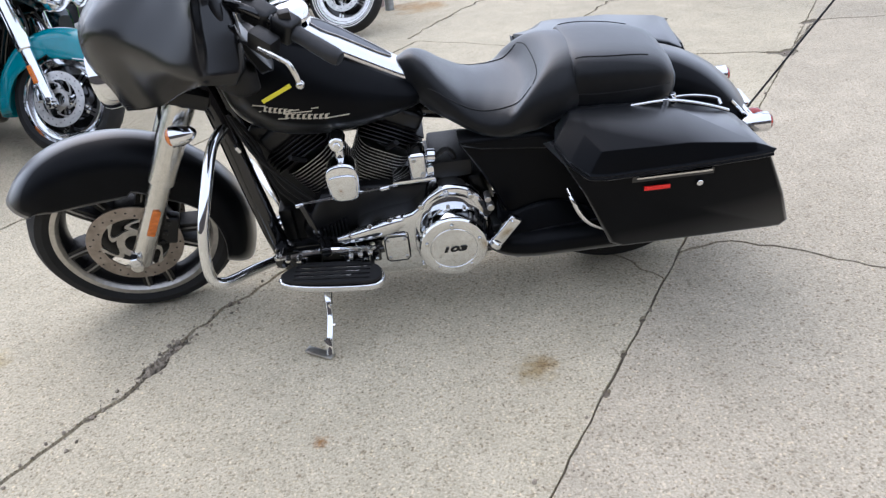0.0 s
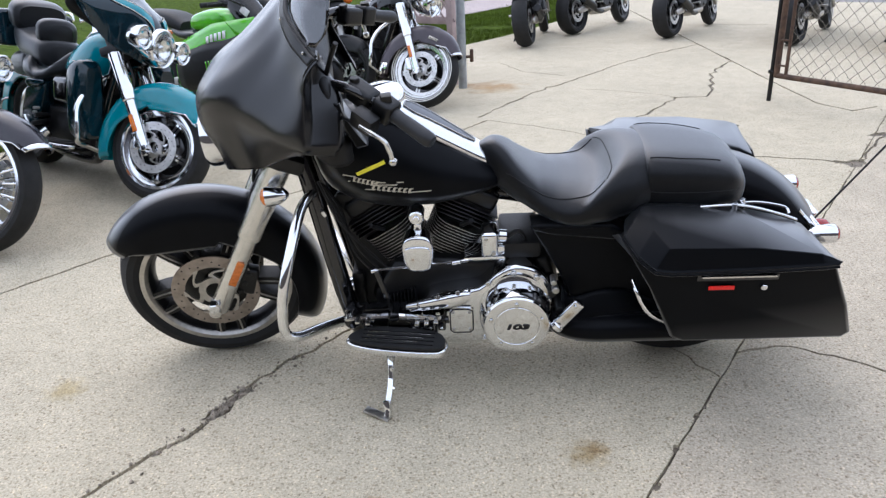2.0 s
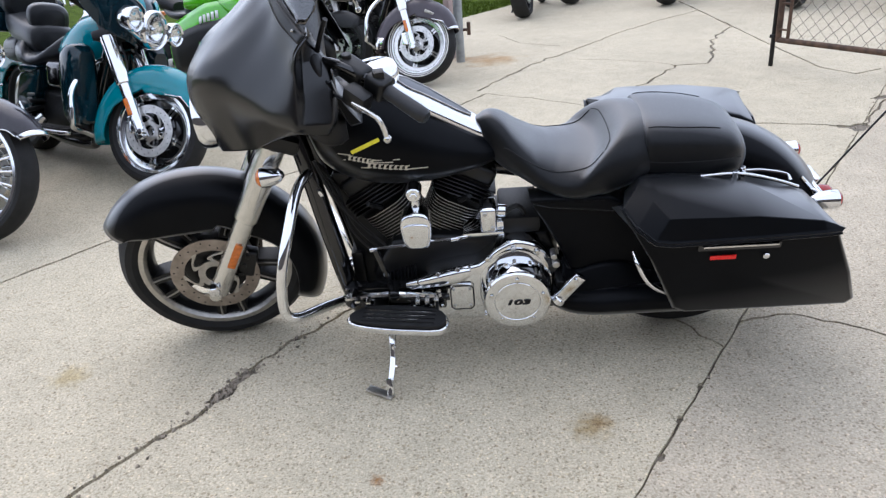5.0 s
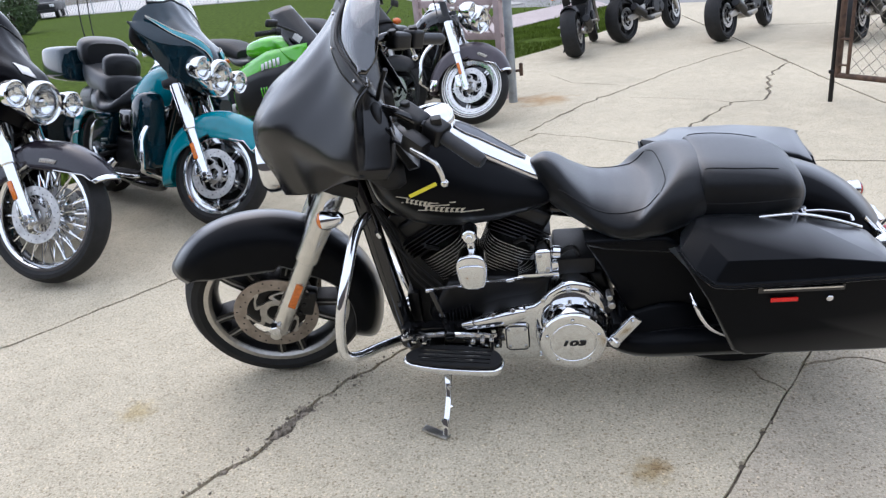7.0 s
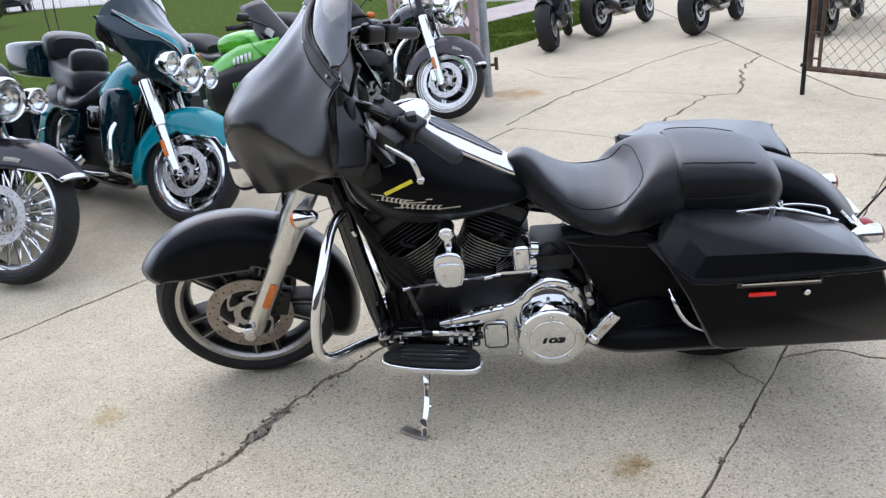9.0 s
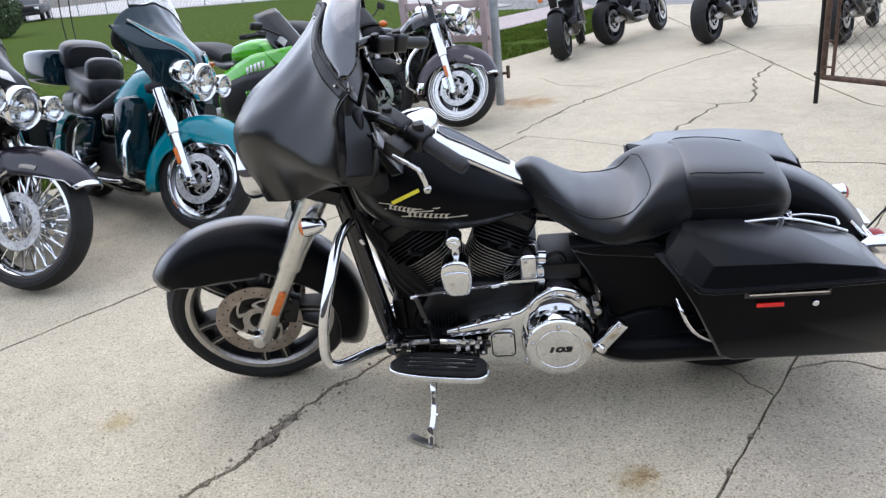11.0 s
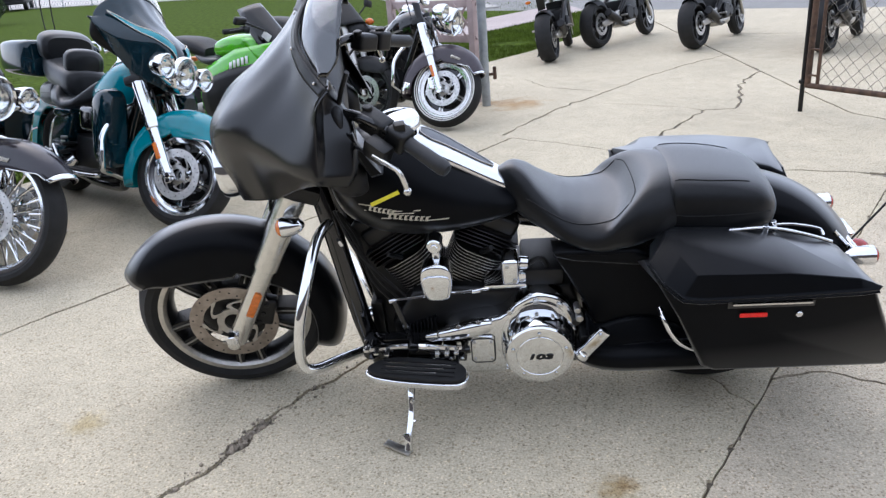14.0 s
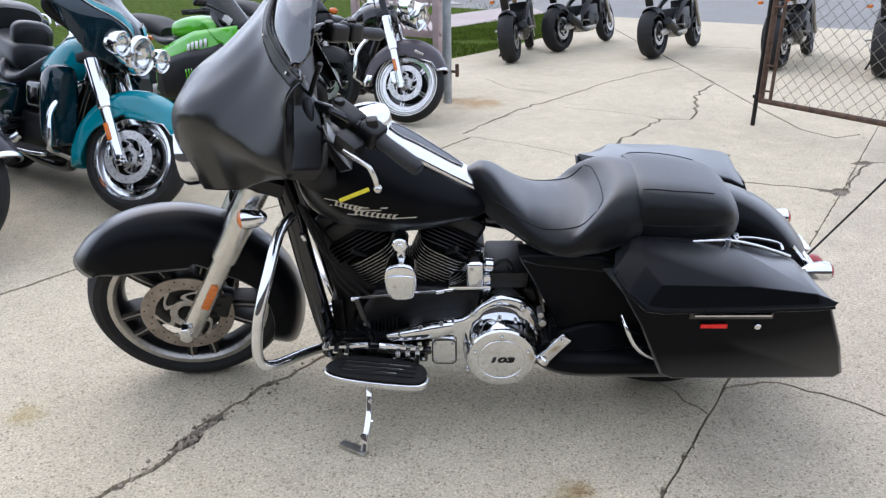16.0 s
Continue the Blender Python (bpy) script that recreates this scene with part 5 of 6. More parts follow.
# ---- ground ----
def concrete_mat(name, base, speck=1.0, stains=()):
    m = bpy.data.materials.new(name)
    m.use_nodes = True
    nt = m.node_tree
    b = nt.nodes["Principled BSDF"]
    N, Lk = nt.nodes.new, nt.links.new
    geo = N("ShaderNodeNewGeometry")
    oi = N("ShaderNodeObjectInfo")

    def tex(kind, scale, **kw):
        n = N(kind)
        n.inputs["Scale"].default_value = scale
        for k, v in kw.items():
            n.inputs[k].default_value = v
        Lk(geo.outputs["Position"], n.inputs["Vector"])
        return n

    def ramp(src, a, b_, ca, cb):
        r = N("ShaderNodeValToRGB")
        r.color_ramp.elements[0].position, r.color_ramp.elements[1].position = a, b_
        r.color_ramp.elements[0].color, r.color_ramp.elements[1].color = (*ca, 1), (*cb, 1)
        Lk(src, r.inputs["Fac"])
        return r.outputs["Color"]

    def mix(kind, fac, a, b_):
        x = N("ShaderNodeMix")
        x.data_type, x.blend_type = "RGBA", kind
        x.inputs["Factor"].default_value = fac
        Lk(a, x.inputs[6])
        Lk(b_, x.inputs[7])
        return x.outputs[2]
    big = tex("ShaderNodeTexNoise", 0.9, Detail=5.0, Roughness=0.6)
    med = tex("ShaderNodeTexNoise", 6.0, Detail=6.0, Roughness=0.65)
    fine = tex("ShaderNodeTexNoise", 130.0, Detail=3.0, Roughness=0.6)
    stones = tex("ShaderNodeTexVoronoi", 150.0)
    stones2 = tex("ShaderNodeTexVoronoi", 120.0)
    pits = tex("ShaderNodeTexNoise", 150.0, Detail=3.0, Roughness=0.6)
    c = ramp(big.outputs["Fac"], 0.3, 0.7, [x * 0.90 for x in base], [x * 1.08 for x in base])
    c = mix("MULTIPLY", 1.0, c, ramp(med.outputs["Fac"], 0.3, 0.75, (0.86, 0.85, 0.83), (1.06, 1.05, 1.04)))
    c = mix("MULTIPLY", 1.0, c, ramp(fine.outputs["Fac"], 0.32, 0.68, (0.78, 0.77, 0.74), (1.16, 1.16, 1.16)))
    sp = N("ShaderNodeSeparateColor")
    Lk(stones.outputs["Color"], sp.inputs[0])
    c = mix("MULTIPLY", 0.7 * speck, c, ramp(sp.outputs[0], 0.03, 0.16, (0.48, 0.45, 0.40), (1, 1, 1)))
    c = mix("MULTIPLY", 0.6 * speck, c, ramp(sp.outputs[1], 0.80, 0.97, (1, 1, 1), (1.35, 1.33, 1.28)))
    sp2 = N("ShaderNodeSeparateColor")
    Lk(stones2.outputs["Color"], sp2.inputs[0])
    c = mix("MULTIPLY", 0.75 * speck, c, ramp(sp2.outputs[0], 0.012, 0.04, (0.55, 0.49, 0.42), (1, 1, 1)))
    c = mix("MULTIPLY", 1.0, c, ramp(pits.outputs["Fac"], 0.30, 0.42, (0.40, 0.38, 0.35), (1, 1, 1)))
    c = mix("MULTIPLY", 1.0, c, ramp(pits.outputs["Fac"], 0.58, 0.70, (1, 1, 1), (1.32, 1.30, 1.27)))
    pebble = tex("ShaderNodeTexVoronoi", 95.0)
    sp3 = N("ShaderNodeSeparateColor")
    Lk(pebble.outputs["Color"], sp3.inputs[0])
    near = ramp(pebble.outputs["Distance"], 0.30, 0.38, (1, 1, 1), (0, 0, 0))
    for chan, lo, hi, tint in ((0, 0.88, 0.94, (0.36, 0.33, 0.29)), (1, 0.78, 0.88, (1.38, 1.34, 1.22))):
        pick = mix("MULTIPLY", 1.0, near, ramp(sp3.outputs[chan], lo, hi, (0, 0, 0), (1, 1, 1)))
        x = N("ShaderNodeMix")
        x.data_type, x.blend_type = "RGBA", "MULTIPLY"
        scl = N("ShaderNodeMath")
        scl.operation = "MULTIPLY"
        scl.inputs[1].default_value = 0.85 * speck
        Lk(pick, scl.inputs[0])
        Lk(scl.outputs["Value"], x.inputs["Factor"])
        Lk(c, x.inputs[6])
        x.inputs[7].default_value = (*tint, 1)
        c = x.outputs[2]
    tone = N("ShaderNodeMapRange")
    tone.inputs["To Min"].default_value, tone.inputs["To Max"].default_value = 0.94, 1.05
    Lk(oi.outputs["Random"], tone.inputs["Value"])
    c = mix("MULTIPLY", 1.0, c, tone.outputs["Result"])
    if stains:
        dot = N("ShaderNodeVectorMath")
        dot.operation = "DOT_PRODUCT"
        Lk(geo.outputs["Position"], dot.inputs[0])
        dot.inputs[1].default_value = (0.832, -0.555, 0)
        step = N("ShaderNodeMath")
        step.operation = "GREATER_THAN"
        Lk(dot.outputs["Value"], step.inputs[0])
        step.inputs[1].default_value = 1.595
        two = N("ShaderNodeMix")
        two.data_type, two.blend_type = "RGBA", "MULTIPLY"
        Lk(step.outputs["Value"], two.inputs["Factor"])
        Lk(c, two.inputs[6])
        two.inputs[7].default_value = (0.945, 0.935, 0.965, 1)
        c = two.outputs[2]
    for (sx, sy), rx, col, power in stains:
        mp = N("ShaderNodeMapping")
        mp.inputs["Location"].default_value = (-sx / rx, -sy / rx, 0)
        mp.inputs["Scale"].default_value = (1 / rx, 1 / rx, 1)
        Lk(geo.outputs["Position"], mp.inputs["Vector"])
        ln = N("ShaderNodeVectorMath")
        ln.operation = "LENGTH"
        Lk(mp.outputs["Vector"], ln.inputs[0])
        ad = N("ShaderNodeMath")
        ad.operation = "MULTIPLY_ADD"
        sn = tex("ShaderNodeTexNoise", 2.6 / rx, Detail=4.0)
        Lk(sn.outputs["Fac"], ad.inputs[0])
        ad.inputs[1].default_value = -1.7
        Lk(ln.outputs["Value"], ad.inputs[2])
        fr = N("ShaderNodeMapRange")
        fr.inputs["From Min"].default_value, fr.inputs["From Max"].default_value = -0.75, 0.05
        fr.inputs["To Min"].default_value, fr.inputs["To Max"].default_value = power, 0.0
        Lk(ad.outputs["Value"], fr.inputs["Value"])
        x = N("ShaderNodeMix")
        x.data_type, x.blend_type = "RGBA", "MULTIPLY"
        Lk(fr.outputs["Result"], x.inputs["Factor"])
        Lk(c, x.inputs[6])
        x.inputs[7].default_value = (*col, 1)
        c = x.outputs[2]
    Lk(c, b.inputs["Base Color"])
    b.inputs["Roughness"].default_value = 0.85
    b.inputs["Specular IOR Level"].default_value = 0.3
    bu = N("ShaderNodeBump")
    bu.inputs["Strength"].default_value, bu.inputs["Distance"].default_value = 0.8, 0.003
    Lk(pits.outputs["Fac"], bu.inputs["Height"])
    Lk(bu.outputs["Normal"], b.inputs["Normal"])
    return m


# oil and rust marks: place, size, tint, strength
CONCRETE = concrete_mat("concrete", (0.520, 0.466, 0.354), 0.85, stains=[((1.24, -0.62), 0.085, (0.60, 0.48, 0.27), 0.75), ((1.27, -0.60), 0.05, (0.56, 0.40, 0.20), 0.6), ((0.63, -0.81), 0.030, (0.55, 0.32, 0.16), 0.95), ((-0.53, -0.25), 0.10, (0.80, 0.70, 0.45), 0.7),
                                                                        ((1.08, 4.85), 0.38, (0.72, 0.52, 0.32), 0.9), ((0.85, 4.95), 0.2, (0.6, 0.45, 0.3), 0.8), ((1.75, 0.6), 0.4, (0.75, 0.72, 0.68), 0.7)])
DIRT = mat("joint_dirt", (0.165, 0.140, 0.108), 0.95, noise_scale=40, vary=0.5, bump=0.8, bump_scale=150)
ASPHALT = concrete_mat("road_asphalt", (0.261, 0.261, 0.257), 0.4)
SOIL = mat("soil", (0.09, 0.075, 0.045), 0.95, noise_scale=3, vary=0.4, bump=0.6, bump_scale=60)

base = bmesh.new()
for x0, x1, y0, y1 in ((-900, 900, -900, 900),):
    base.faces.new([base.verts.new(p) for p in ((x0, y0, -0.035), (x1, y0, -0.035), (x1, y1, -0.035), (x0, y1, -0.035))])
tagged(part("ground", base, SOIL, None), "bare soil under the paving and lawn", "ground", kind="structure")


def jagged(pts, amp, step=0.05):
    """A crack line: straight legs broken into small uneven steps."""
    out = []
    for a, b in zip(pts, pts[1:]):
        a, b = Vector(a), Vector(b)
        n = max(1, int((b - a).length / step))
        t = (b - a).normalized()
        s = Vector((-t.y, t.x))
        for k in range(n):
            p = a + (b - a) * k / n
            w = 0 if k == 0 else amp
            out.append(p + s * (noise.noise(Vector((p.x * 9, p.y * 9, 3.1))) * 1.4 + random.uniform(-0.5, 0.5)) * w)
    return out + [Vector(pts[-1])]


def ribbon(line, width, vary=0.5):
    """Outline of a crack: the line widened by an uneven amount, pointed at no end."""
    left, right = [], []
    for i, p in enumerate(line):
        a, b = line[max(0, i - 1)], line[min(len(line) - 1, i + 1)]
        t = (b - a).normalized()
        s = Vector((-t.y, t.x))
        w = width * (1 + vary * (noise.noise(Vector((p.x * 5, p.y * 5, 7))) + random.uniform(-0.4, 0.4)))
        left.append(p + s * w * random.uniform(0.7, 1.2))
        right.append(p - s * w * random.uniform(0.7, 1.2))
    return left + right[::-1]


# joints and cracks in the concrete: legs, half width, unevenness
CRACKS = [
    ([(-1.0, -2.1), (-0.45, -1.2), (-0.16, -0.72), (-0.04, -0.56), (0.03, -0.47), (0.055, -0.40), (0.10, -0.27), (0.20, -0.12), (0.33, 0.03), (0.55, 0.36), (0.86, 0.80), (1.3, 1.45), (1.75, 2.1), (2.09, 2.7)], 0.0085, 0.018),
    ([(0.2, -2.6), (1.19, -1.09), (1.83, -0.10), (2.70, 1.20), (3.26, 2.04), (4.0, 3.17), (5.2, 5.0)], 0.0036, 0.004),
    ([(-3.2, -1.2), (-1.44, 0.30), (-0.93, 0.95), (0.2, 2.3), (1.02, 3.5)], 0.0095, 0.012),
    ([(1.74, -0.245), (1.64, -0.07), (1.5, 0.10), (1.35, 0.4), (1.30, 1.45)], 0.004, 0.012),
    ([(1.835, -0.09), (2.04, -0.055), (2.2, -0.15), (2.43, -0.34), (2.8, -0.6), (4.2, -1.0)], 0.0055, 0.016),
    ([(2.55, 2.26), (2.80, 2.23), (3.0, 2.16), (3.245, 2.035)], 0.010, 0.02),
    ([(3.28, 2.06), (3.74, 2.69), (4.05, 2.60), (4.6, 2.4)], 0.008, 0.02),
    ([(0.95, 3.6), (1.45, 4.50), (1.86, 4.98), (2.57, 5.91), (2.95, 6.34), (3.668, 7.0)], 0.012, 0.03),
    ([(3.66, 14.5), (3.66, 9.6), (3.68, 7.0), (3.68, 5.7), (3.68, 4.4), (3.70, 3.63), (3.84, 3.35), (4.08, 3.46)], 0.013, 0.006),
    ([(2.09, 3.18), (2.38, 3.64), (2.66, 4.06), (2.93, 4.05), (3.05, 4.3), (3.24, 4.98), (3.50, 5.48), (3.672, 5.72)], 0.012, 0.035),
    ([(1.02, 3.49), (1.43, 3.21), (1.80, 2.88), (2.05, 2.66)], 0.005, 0.012),
    ([(1.22, 6.2), (1.44, 5.61), (1.88, 5.27)], 0.006, 0.02),
    ([(2.66, 4.07), (2.45, 4.30), (2.15, 4.48), (1.90, 4.60)], 0.004, 0.02),
    ([(4.2, 8.9), (5.6, 8.2), (7.0, 7.4)], 0.006, 0.01),
]
CHIPS = [((0.062, -0.385), 0.062, 0.028, 60), ((0.10, -0.30), 0.055, 0.022, 55), ((-0.065, -0.592), 0.03, 0.014, 50), ((3.25, 2.04), 0.09, 0.05, 50), ((3.2, 2.06), 0.10, 0.03, -20),
         ((3.70, 2.66), 0.09, 0.04, 10), ((0.25, -0.06), 0.03, 0.01, 45), ((1.50, -0.60), 0.02, 0.010, 56), ((1.41, -0.76), 0.018, 0.009, 56), ((1.60, -0.45), 0.022, 0.009, 56)]
EDGE = [(-27, -30), (40, -30), (40, -2), (14, 5.9), (6.9, 11.2), (3.9, 13.6), (2.4, 10.25), (1.34, 8.5), (0.72, 7.71), (-3.24, 2.43), (-10.4, -7.2)]


def inside(p, poly):
    odd, j = False, len(poly) - 1
    for i in range(len(poly)):
        a, b = poly[i], poly[j]
        if (a[1] > p[1]) != (b[1] > p[1]) and p[0] < (b[0] - a[0]) * (p[1] - a[1]) / (b[1] - a[1]) + a[0]:
            odd = not odd
        j = i
    return odd


def build_pavement():
    from mathutils.geometry import delaunay_2d_cdt
    holes = [[tuple(q) for q in ribbon(jagged(pts, amp, 0.045 if w < 0.01 else 0.09), w)] for pts, w, amp in CRACKS]
    for (cx, cy), ra, rb, turn in CHIPS:
        ring = []
        for k in range(18):
            a = 2 * math.pi * k / 18
            f = 1 + 0.45 * noise.noise(Vector((math.cos(a) * 2 + cx * 7, math.sin(a) * 2 + cy * 7, 1))) + random.uniform(-0.15, 0.15)
            x, y = math.cos(a) * ra * f, math.sin(a) * rb * f
            c, s = math.cos(radians(turn)), math.sin(radians(turn))
            ring.append((cx + x * c - y * s, cy + x * s + y * c))
        holes.append(ring)
    verts, edges = [], []
    for loop in [EDGE] + holes:
        k = len(verts)
        verts += [Vector(p) for p in loop]
        edges += [(k + i, k + (i + 1) % len(loop)) for i in range(len(loop))]
    vo, _, fo, _, _, _ = delaunay_2d_cdt(verts, edges, [], 0, 1e-5)
    boxes = [(min(p[0] for p in h), max(p[0] for p in h), min(p[1] for p in h), max(p[1] for p in h), h) for h in holes]
    keep = []
    for f in fo:
        c = sum((vo[i] for i in f), Vector((0, 0))) / len(f)
        if not inside(c, EDGE):
            continue
        if any(x0 <= c.x <= x1 and y0 <= c.y <= y1 and inside(c, h) for x0, x1, y0, y1, h in boxes):
            continue
        keep.append(f)
    # slabs: faces that share edges
    owner = {}
    for n, f in enumerate(keep):
        for i in range(len(f)):
            owner.setdefault(tuple(sorted((f[i], f[(i + 1) % len(f)]))), []).append(n)
    near = [[] for _ in keep]
    for pair in owner.values():
        if len(pair) == 2:
            near[pair[0]].append(pair[1])
            near[pair[1]].append(pair[0])
    seen, pavement = set(), None
    pavement = new("pavement")
    tagged(pavement, "weathered concrete paving with joints and open cracks", "pavement", kind="structure")
    for n in range(len(keep)):
        if n in seen:
            continue
        stack, group = [n], []
        seen.add(n)
        while stack:
            q = stack.pop()
            group.append(q)
            for o in near[q]:
                if o not in seen:
                    seen.add(o)
                    stack.append(o)
        bm = bmesh.new()
        made = {}
        for q in group:
            vs = []
            for i in keep[q]:
                if i not in made:
                    made[i] = bm.verts.new((vo[i].x, vo[i].y, 0))
                vs.append(made[i])
            bm.faces.new(vs)
        rim = [e for e in bm.edges if len(e.link_faces) == 1]
        ext = bmesh.ops.extrude_edge_only(bm, edges=rim)
        for v in [g for g in ext["geom"] if isinstance(g, bmesh.types.BMVert)]:
            v.co.z = -0.03
        part("slab", bm, CONCRETE, pavement, flat=True)


build_pavement()
joint = bmesh.new()
joint.faces.new([joint.verts.new((x, y, -0.012)) for x, y in EDGE])
tagged(part("joint_fill", joint, DIRT, None, flat=True), "dark dirt lying in the paving joints", "joint", kind="structure")


def flat(name, pts, z, material, label, category, kind="structure"):
    bm = bmesh.new()
    bm.faces.new([bm.verts.new((x, y, z)) for x, y in pts])
    return tagged(part(name, bm, material, None, flat=True), label, category, kind=kind)


def along(n, s):
    """A place by its distance from the row of parked bikes and along it."""
    return (-0.8 * n + 0.6 * s, 0.6 * n + 0.8 * s)


GRASS_SOIL = mat("lawn", (0.056, 0.084, 0.013), 0.95, spec=0.02, noise_scale=7, vary=0.5, bump=1.0, bump_scale=70)
BLADE = mat("grass_blade", (0.084, 0.122, 0.017), 0.8, spec=0.05, noise_scale=2.6, vary=0.5)
PATH_STONE = concrete_mat("pale_path", (0.435, 0.374, 0.365), 0.3)
flat("lawn", [along(4.06, -14), along(4.06, 6.62), (1.36, 8.52), (2.42, 10.27), (3.9, 13.62), (0.2, 17.0), (-6.2, 36.4), (-48, 58), (-72, 12)], -0.008, GRASS_SOIL, "green mown lawn beside the lot", "lawn")
flat("footpath", [along(6.42, -25), along(6.42, 13.25), along(8.08, 15.0), along(8.08, -25)], 0.004, PATH_STONE, "pale pinkish concrete footpath across the lawn", "footpath")
flat("road", [(3.9, 13.65), (6.9, 11.25), (14, 5.95), (60, -30), (90, -10), (40, 30), (-30, 75), (-60, 65), (-6.2, 36.4), (0.2, 17.0)], -0.012, ASPHALT, "grey asphalt road along the lot", "road")
PALE_LOT = concrete_mat("pale_gravel", (0.55, 0.53, 0.51), 0.3)
flat("gravel_lot", [(-3.2, 29.0), (-6.3, 37.0), (-48, 58.6), (-75, 85), (-40, 105), (2, 60), (4, 40)], -0.004, PALE_LOT, "pale gravel lot beyond the fence", "lot")
CURB = mat("pale_kerb", (0.42, 0.40, 0.37), 0.85, noise_scale=8, vary=0.15, bump=0.4)
kb = bmesh.new()
for (xa, ya), (xb, yb) in (((0.2, 17.0), (-6.2, 36.4)), ((-6.2, 36.4), (-48, 58))):
    d = Vector((xb - xa, yb - ya, 0))
    box((d.length, 1.6, 0.06), ((xa + xb) / 2, (ya + yb) / 2, 0.0), kb, 0.01, Matrix.Rotation(math.atan2(d.y, d.x), 3, "Z"))
tagged(part("kerb", kb, CURB, None), "pale concrete kerb strip behind the lawn", "kerb", kind="structure")


def grass_blades():
    random.seed(5)
    vs, fs = [], []
    n = 0
    while n < 60000:
        near = random.random()
        if near < 0.9:
            nn, ss = random.uniform(4.07, 6.42), random.uniform(-2, 13.0)
        else:
            nn, ss = 8.1 + random.random() ** 1.6 * 9, random.uniform(-2, 16)
        x, y = along(nn, ss)
        if nn < 6.4 and ss > 6.6 and inside((x, y), EDGE):
            continue
        if noise.noise(Vector((x * 1.3, y * 1.3, 0))) < -0.42:
            continue
        h = random.uniform(0.020, 0.060) * (1 + 0.5 * noise.noise(Vector((x * 0.8, y * 0.8, 4))))
        a, w = random.uniform(0, 6.28), random.uniform(0.003, 0.006)
        dx, dy, lx, ly = math.cos(a) * w, math.sin(a) * w, random.uniform(-0.03, 0.03), random.uniform(-0.03, 0.03)
        k = len(vs)
        vs += [(x - dx, y - dy, -0.01), (x + dx, y + dy, -0.01), (x + lx, y + ly, h)]
        fs.append((k, k + 1, k + 2))
        n += 1
    me = bpy.data.meshes.new("grass")
    me.from_pydata(vs, [], fs)
    me.materials.append(BLADE)
    tagged(new("grass", me), "short green grass blades on the lawn", "grass", kind="stuff")


grass_blades()


GRIT = mat("concrete_grit", (0.26, 0.22, 0.17), 0.9, noise_scale=35, vary=0.6)


def loose_grit():
    random.seed(11)
    bm = bmesh.new()
    spots = [CRACKS[0][0], CRACKS[1][0]]
    for _ in range(260):
        pts = spots[0] if random.random() < 0.75 else spots[1]
        i = random.randrange(1, min(len(pts) - 1, 10))
        f = random.random()
        x = pts[i][0] + (pts[i + 1][0] - pts[i][0]) * f + random.gauss(0, 0.022)
        y = pts[i][1] + (pts[i + 1][1] - pts[i][1]) * f + random.gauss(0, 0.022)
        r = 0.0025 + 0.006 * random.random() ** 3
        got = bmesh.ops.create_icosphere(bm, subdivisions=1, radius=r, matrix=Matrix.Translation((x, y, r * 0.35)))["verts"]
        for v in got:
            v.co += Vector((random.uniform(-1, 1), random.uniform(-1, 1), random.uniform(-0.8, 0.3))) * r * 0.35
    for _ in range(170):
        f = random.random()
        x, y = 0.045 + 0.075 * f + random.gauss(0, 0.011), -0.425 + 0.165 * f + random.gauss(0, 0.011)
        r = 0.003 + 0.007 * random.random() ** 2
        got = bmesh.ops.create_icosphere(bm, subdivisions=1, radius=r, matrix=Matrix.Translation((x, y, -0.008 + r * 0.5)))["verts"]
        for v in got:
            v.co += Vector((random.uniform(-1, 1), random.uniform(-1, 1), random.uniform(-0.8, 0.3))) * r * 0.4
    tagged(part("grit", bm, GRIT, None, flat=True), "loose concrete grit and crumbs along the cracks", "gravel", kind="stuff")


loose_grit()


def bush(at, r, count):
    random.seed(21)
    ob = new("bush")
    tagged(ob, "dark green leafy bush beside the parked truck", "bush")
    ob.matrix_world = pose(*at)
    stems = bmesh.new()
    for k in range(7):
        a = k * 0.9
        tube([(0, 0, 0), (0.3 * r * math.cos(a), 0.3 * r * math.sin(a), 0.7 * r), (0.6 * r * math.cos(a + 0.2), 0.6 * r * math.sin(a + 0.2), 1.4 * r)], 0.05, stems, seg=6)
    part("stem", stems, mat("bush_bark", (0.05, 0.04, 0.03), 0.9, noise_scale=20, vary=0.3), ob)
    vs, fs = [], []
    for _ in range(count):
        d = Vector((random.gauss(0, 1), random.gauss(0, 1), random.gauss(0, 1))).normalized()
        lump = 1 + 0.35 * noise.noise(d * 2.3)
        c = Vector((d.x * r, d.y * r, r * 0.95 + d.z * r * 0.95)) * 1.0 * (0.6 + 0.4 * random.random()) * lump
        u = Vector((random.gauss(0, 1), random.gauss(0, 1), random.gauss(0, 1))).normalized()
        w = u.orthogonal().normalized()
        s = random.uniform(0.05, 0.10)
        k = len(vs)
        vs += [c - u * s, c + w * s * 0.5, c + u * s, c - w * s * 0.5]
        fs.append((k, k + 1, k + 2, k + 3))
    me = bpy.data.meshes.new("leaves")
    me.from_pydata(vs, [], fs)
    me.materials.append(mat("bush_leaf", (0.04, 0.07, 0.02), 0.6, noise_scale=3, vary=0.4))
    lv = new("leaves", me)
    lv.parent = ob


bush((-21.16, 28.61, 0), 1.15, 4000)

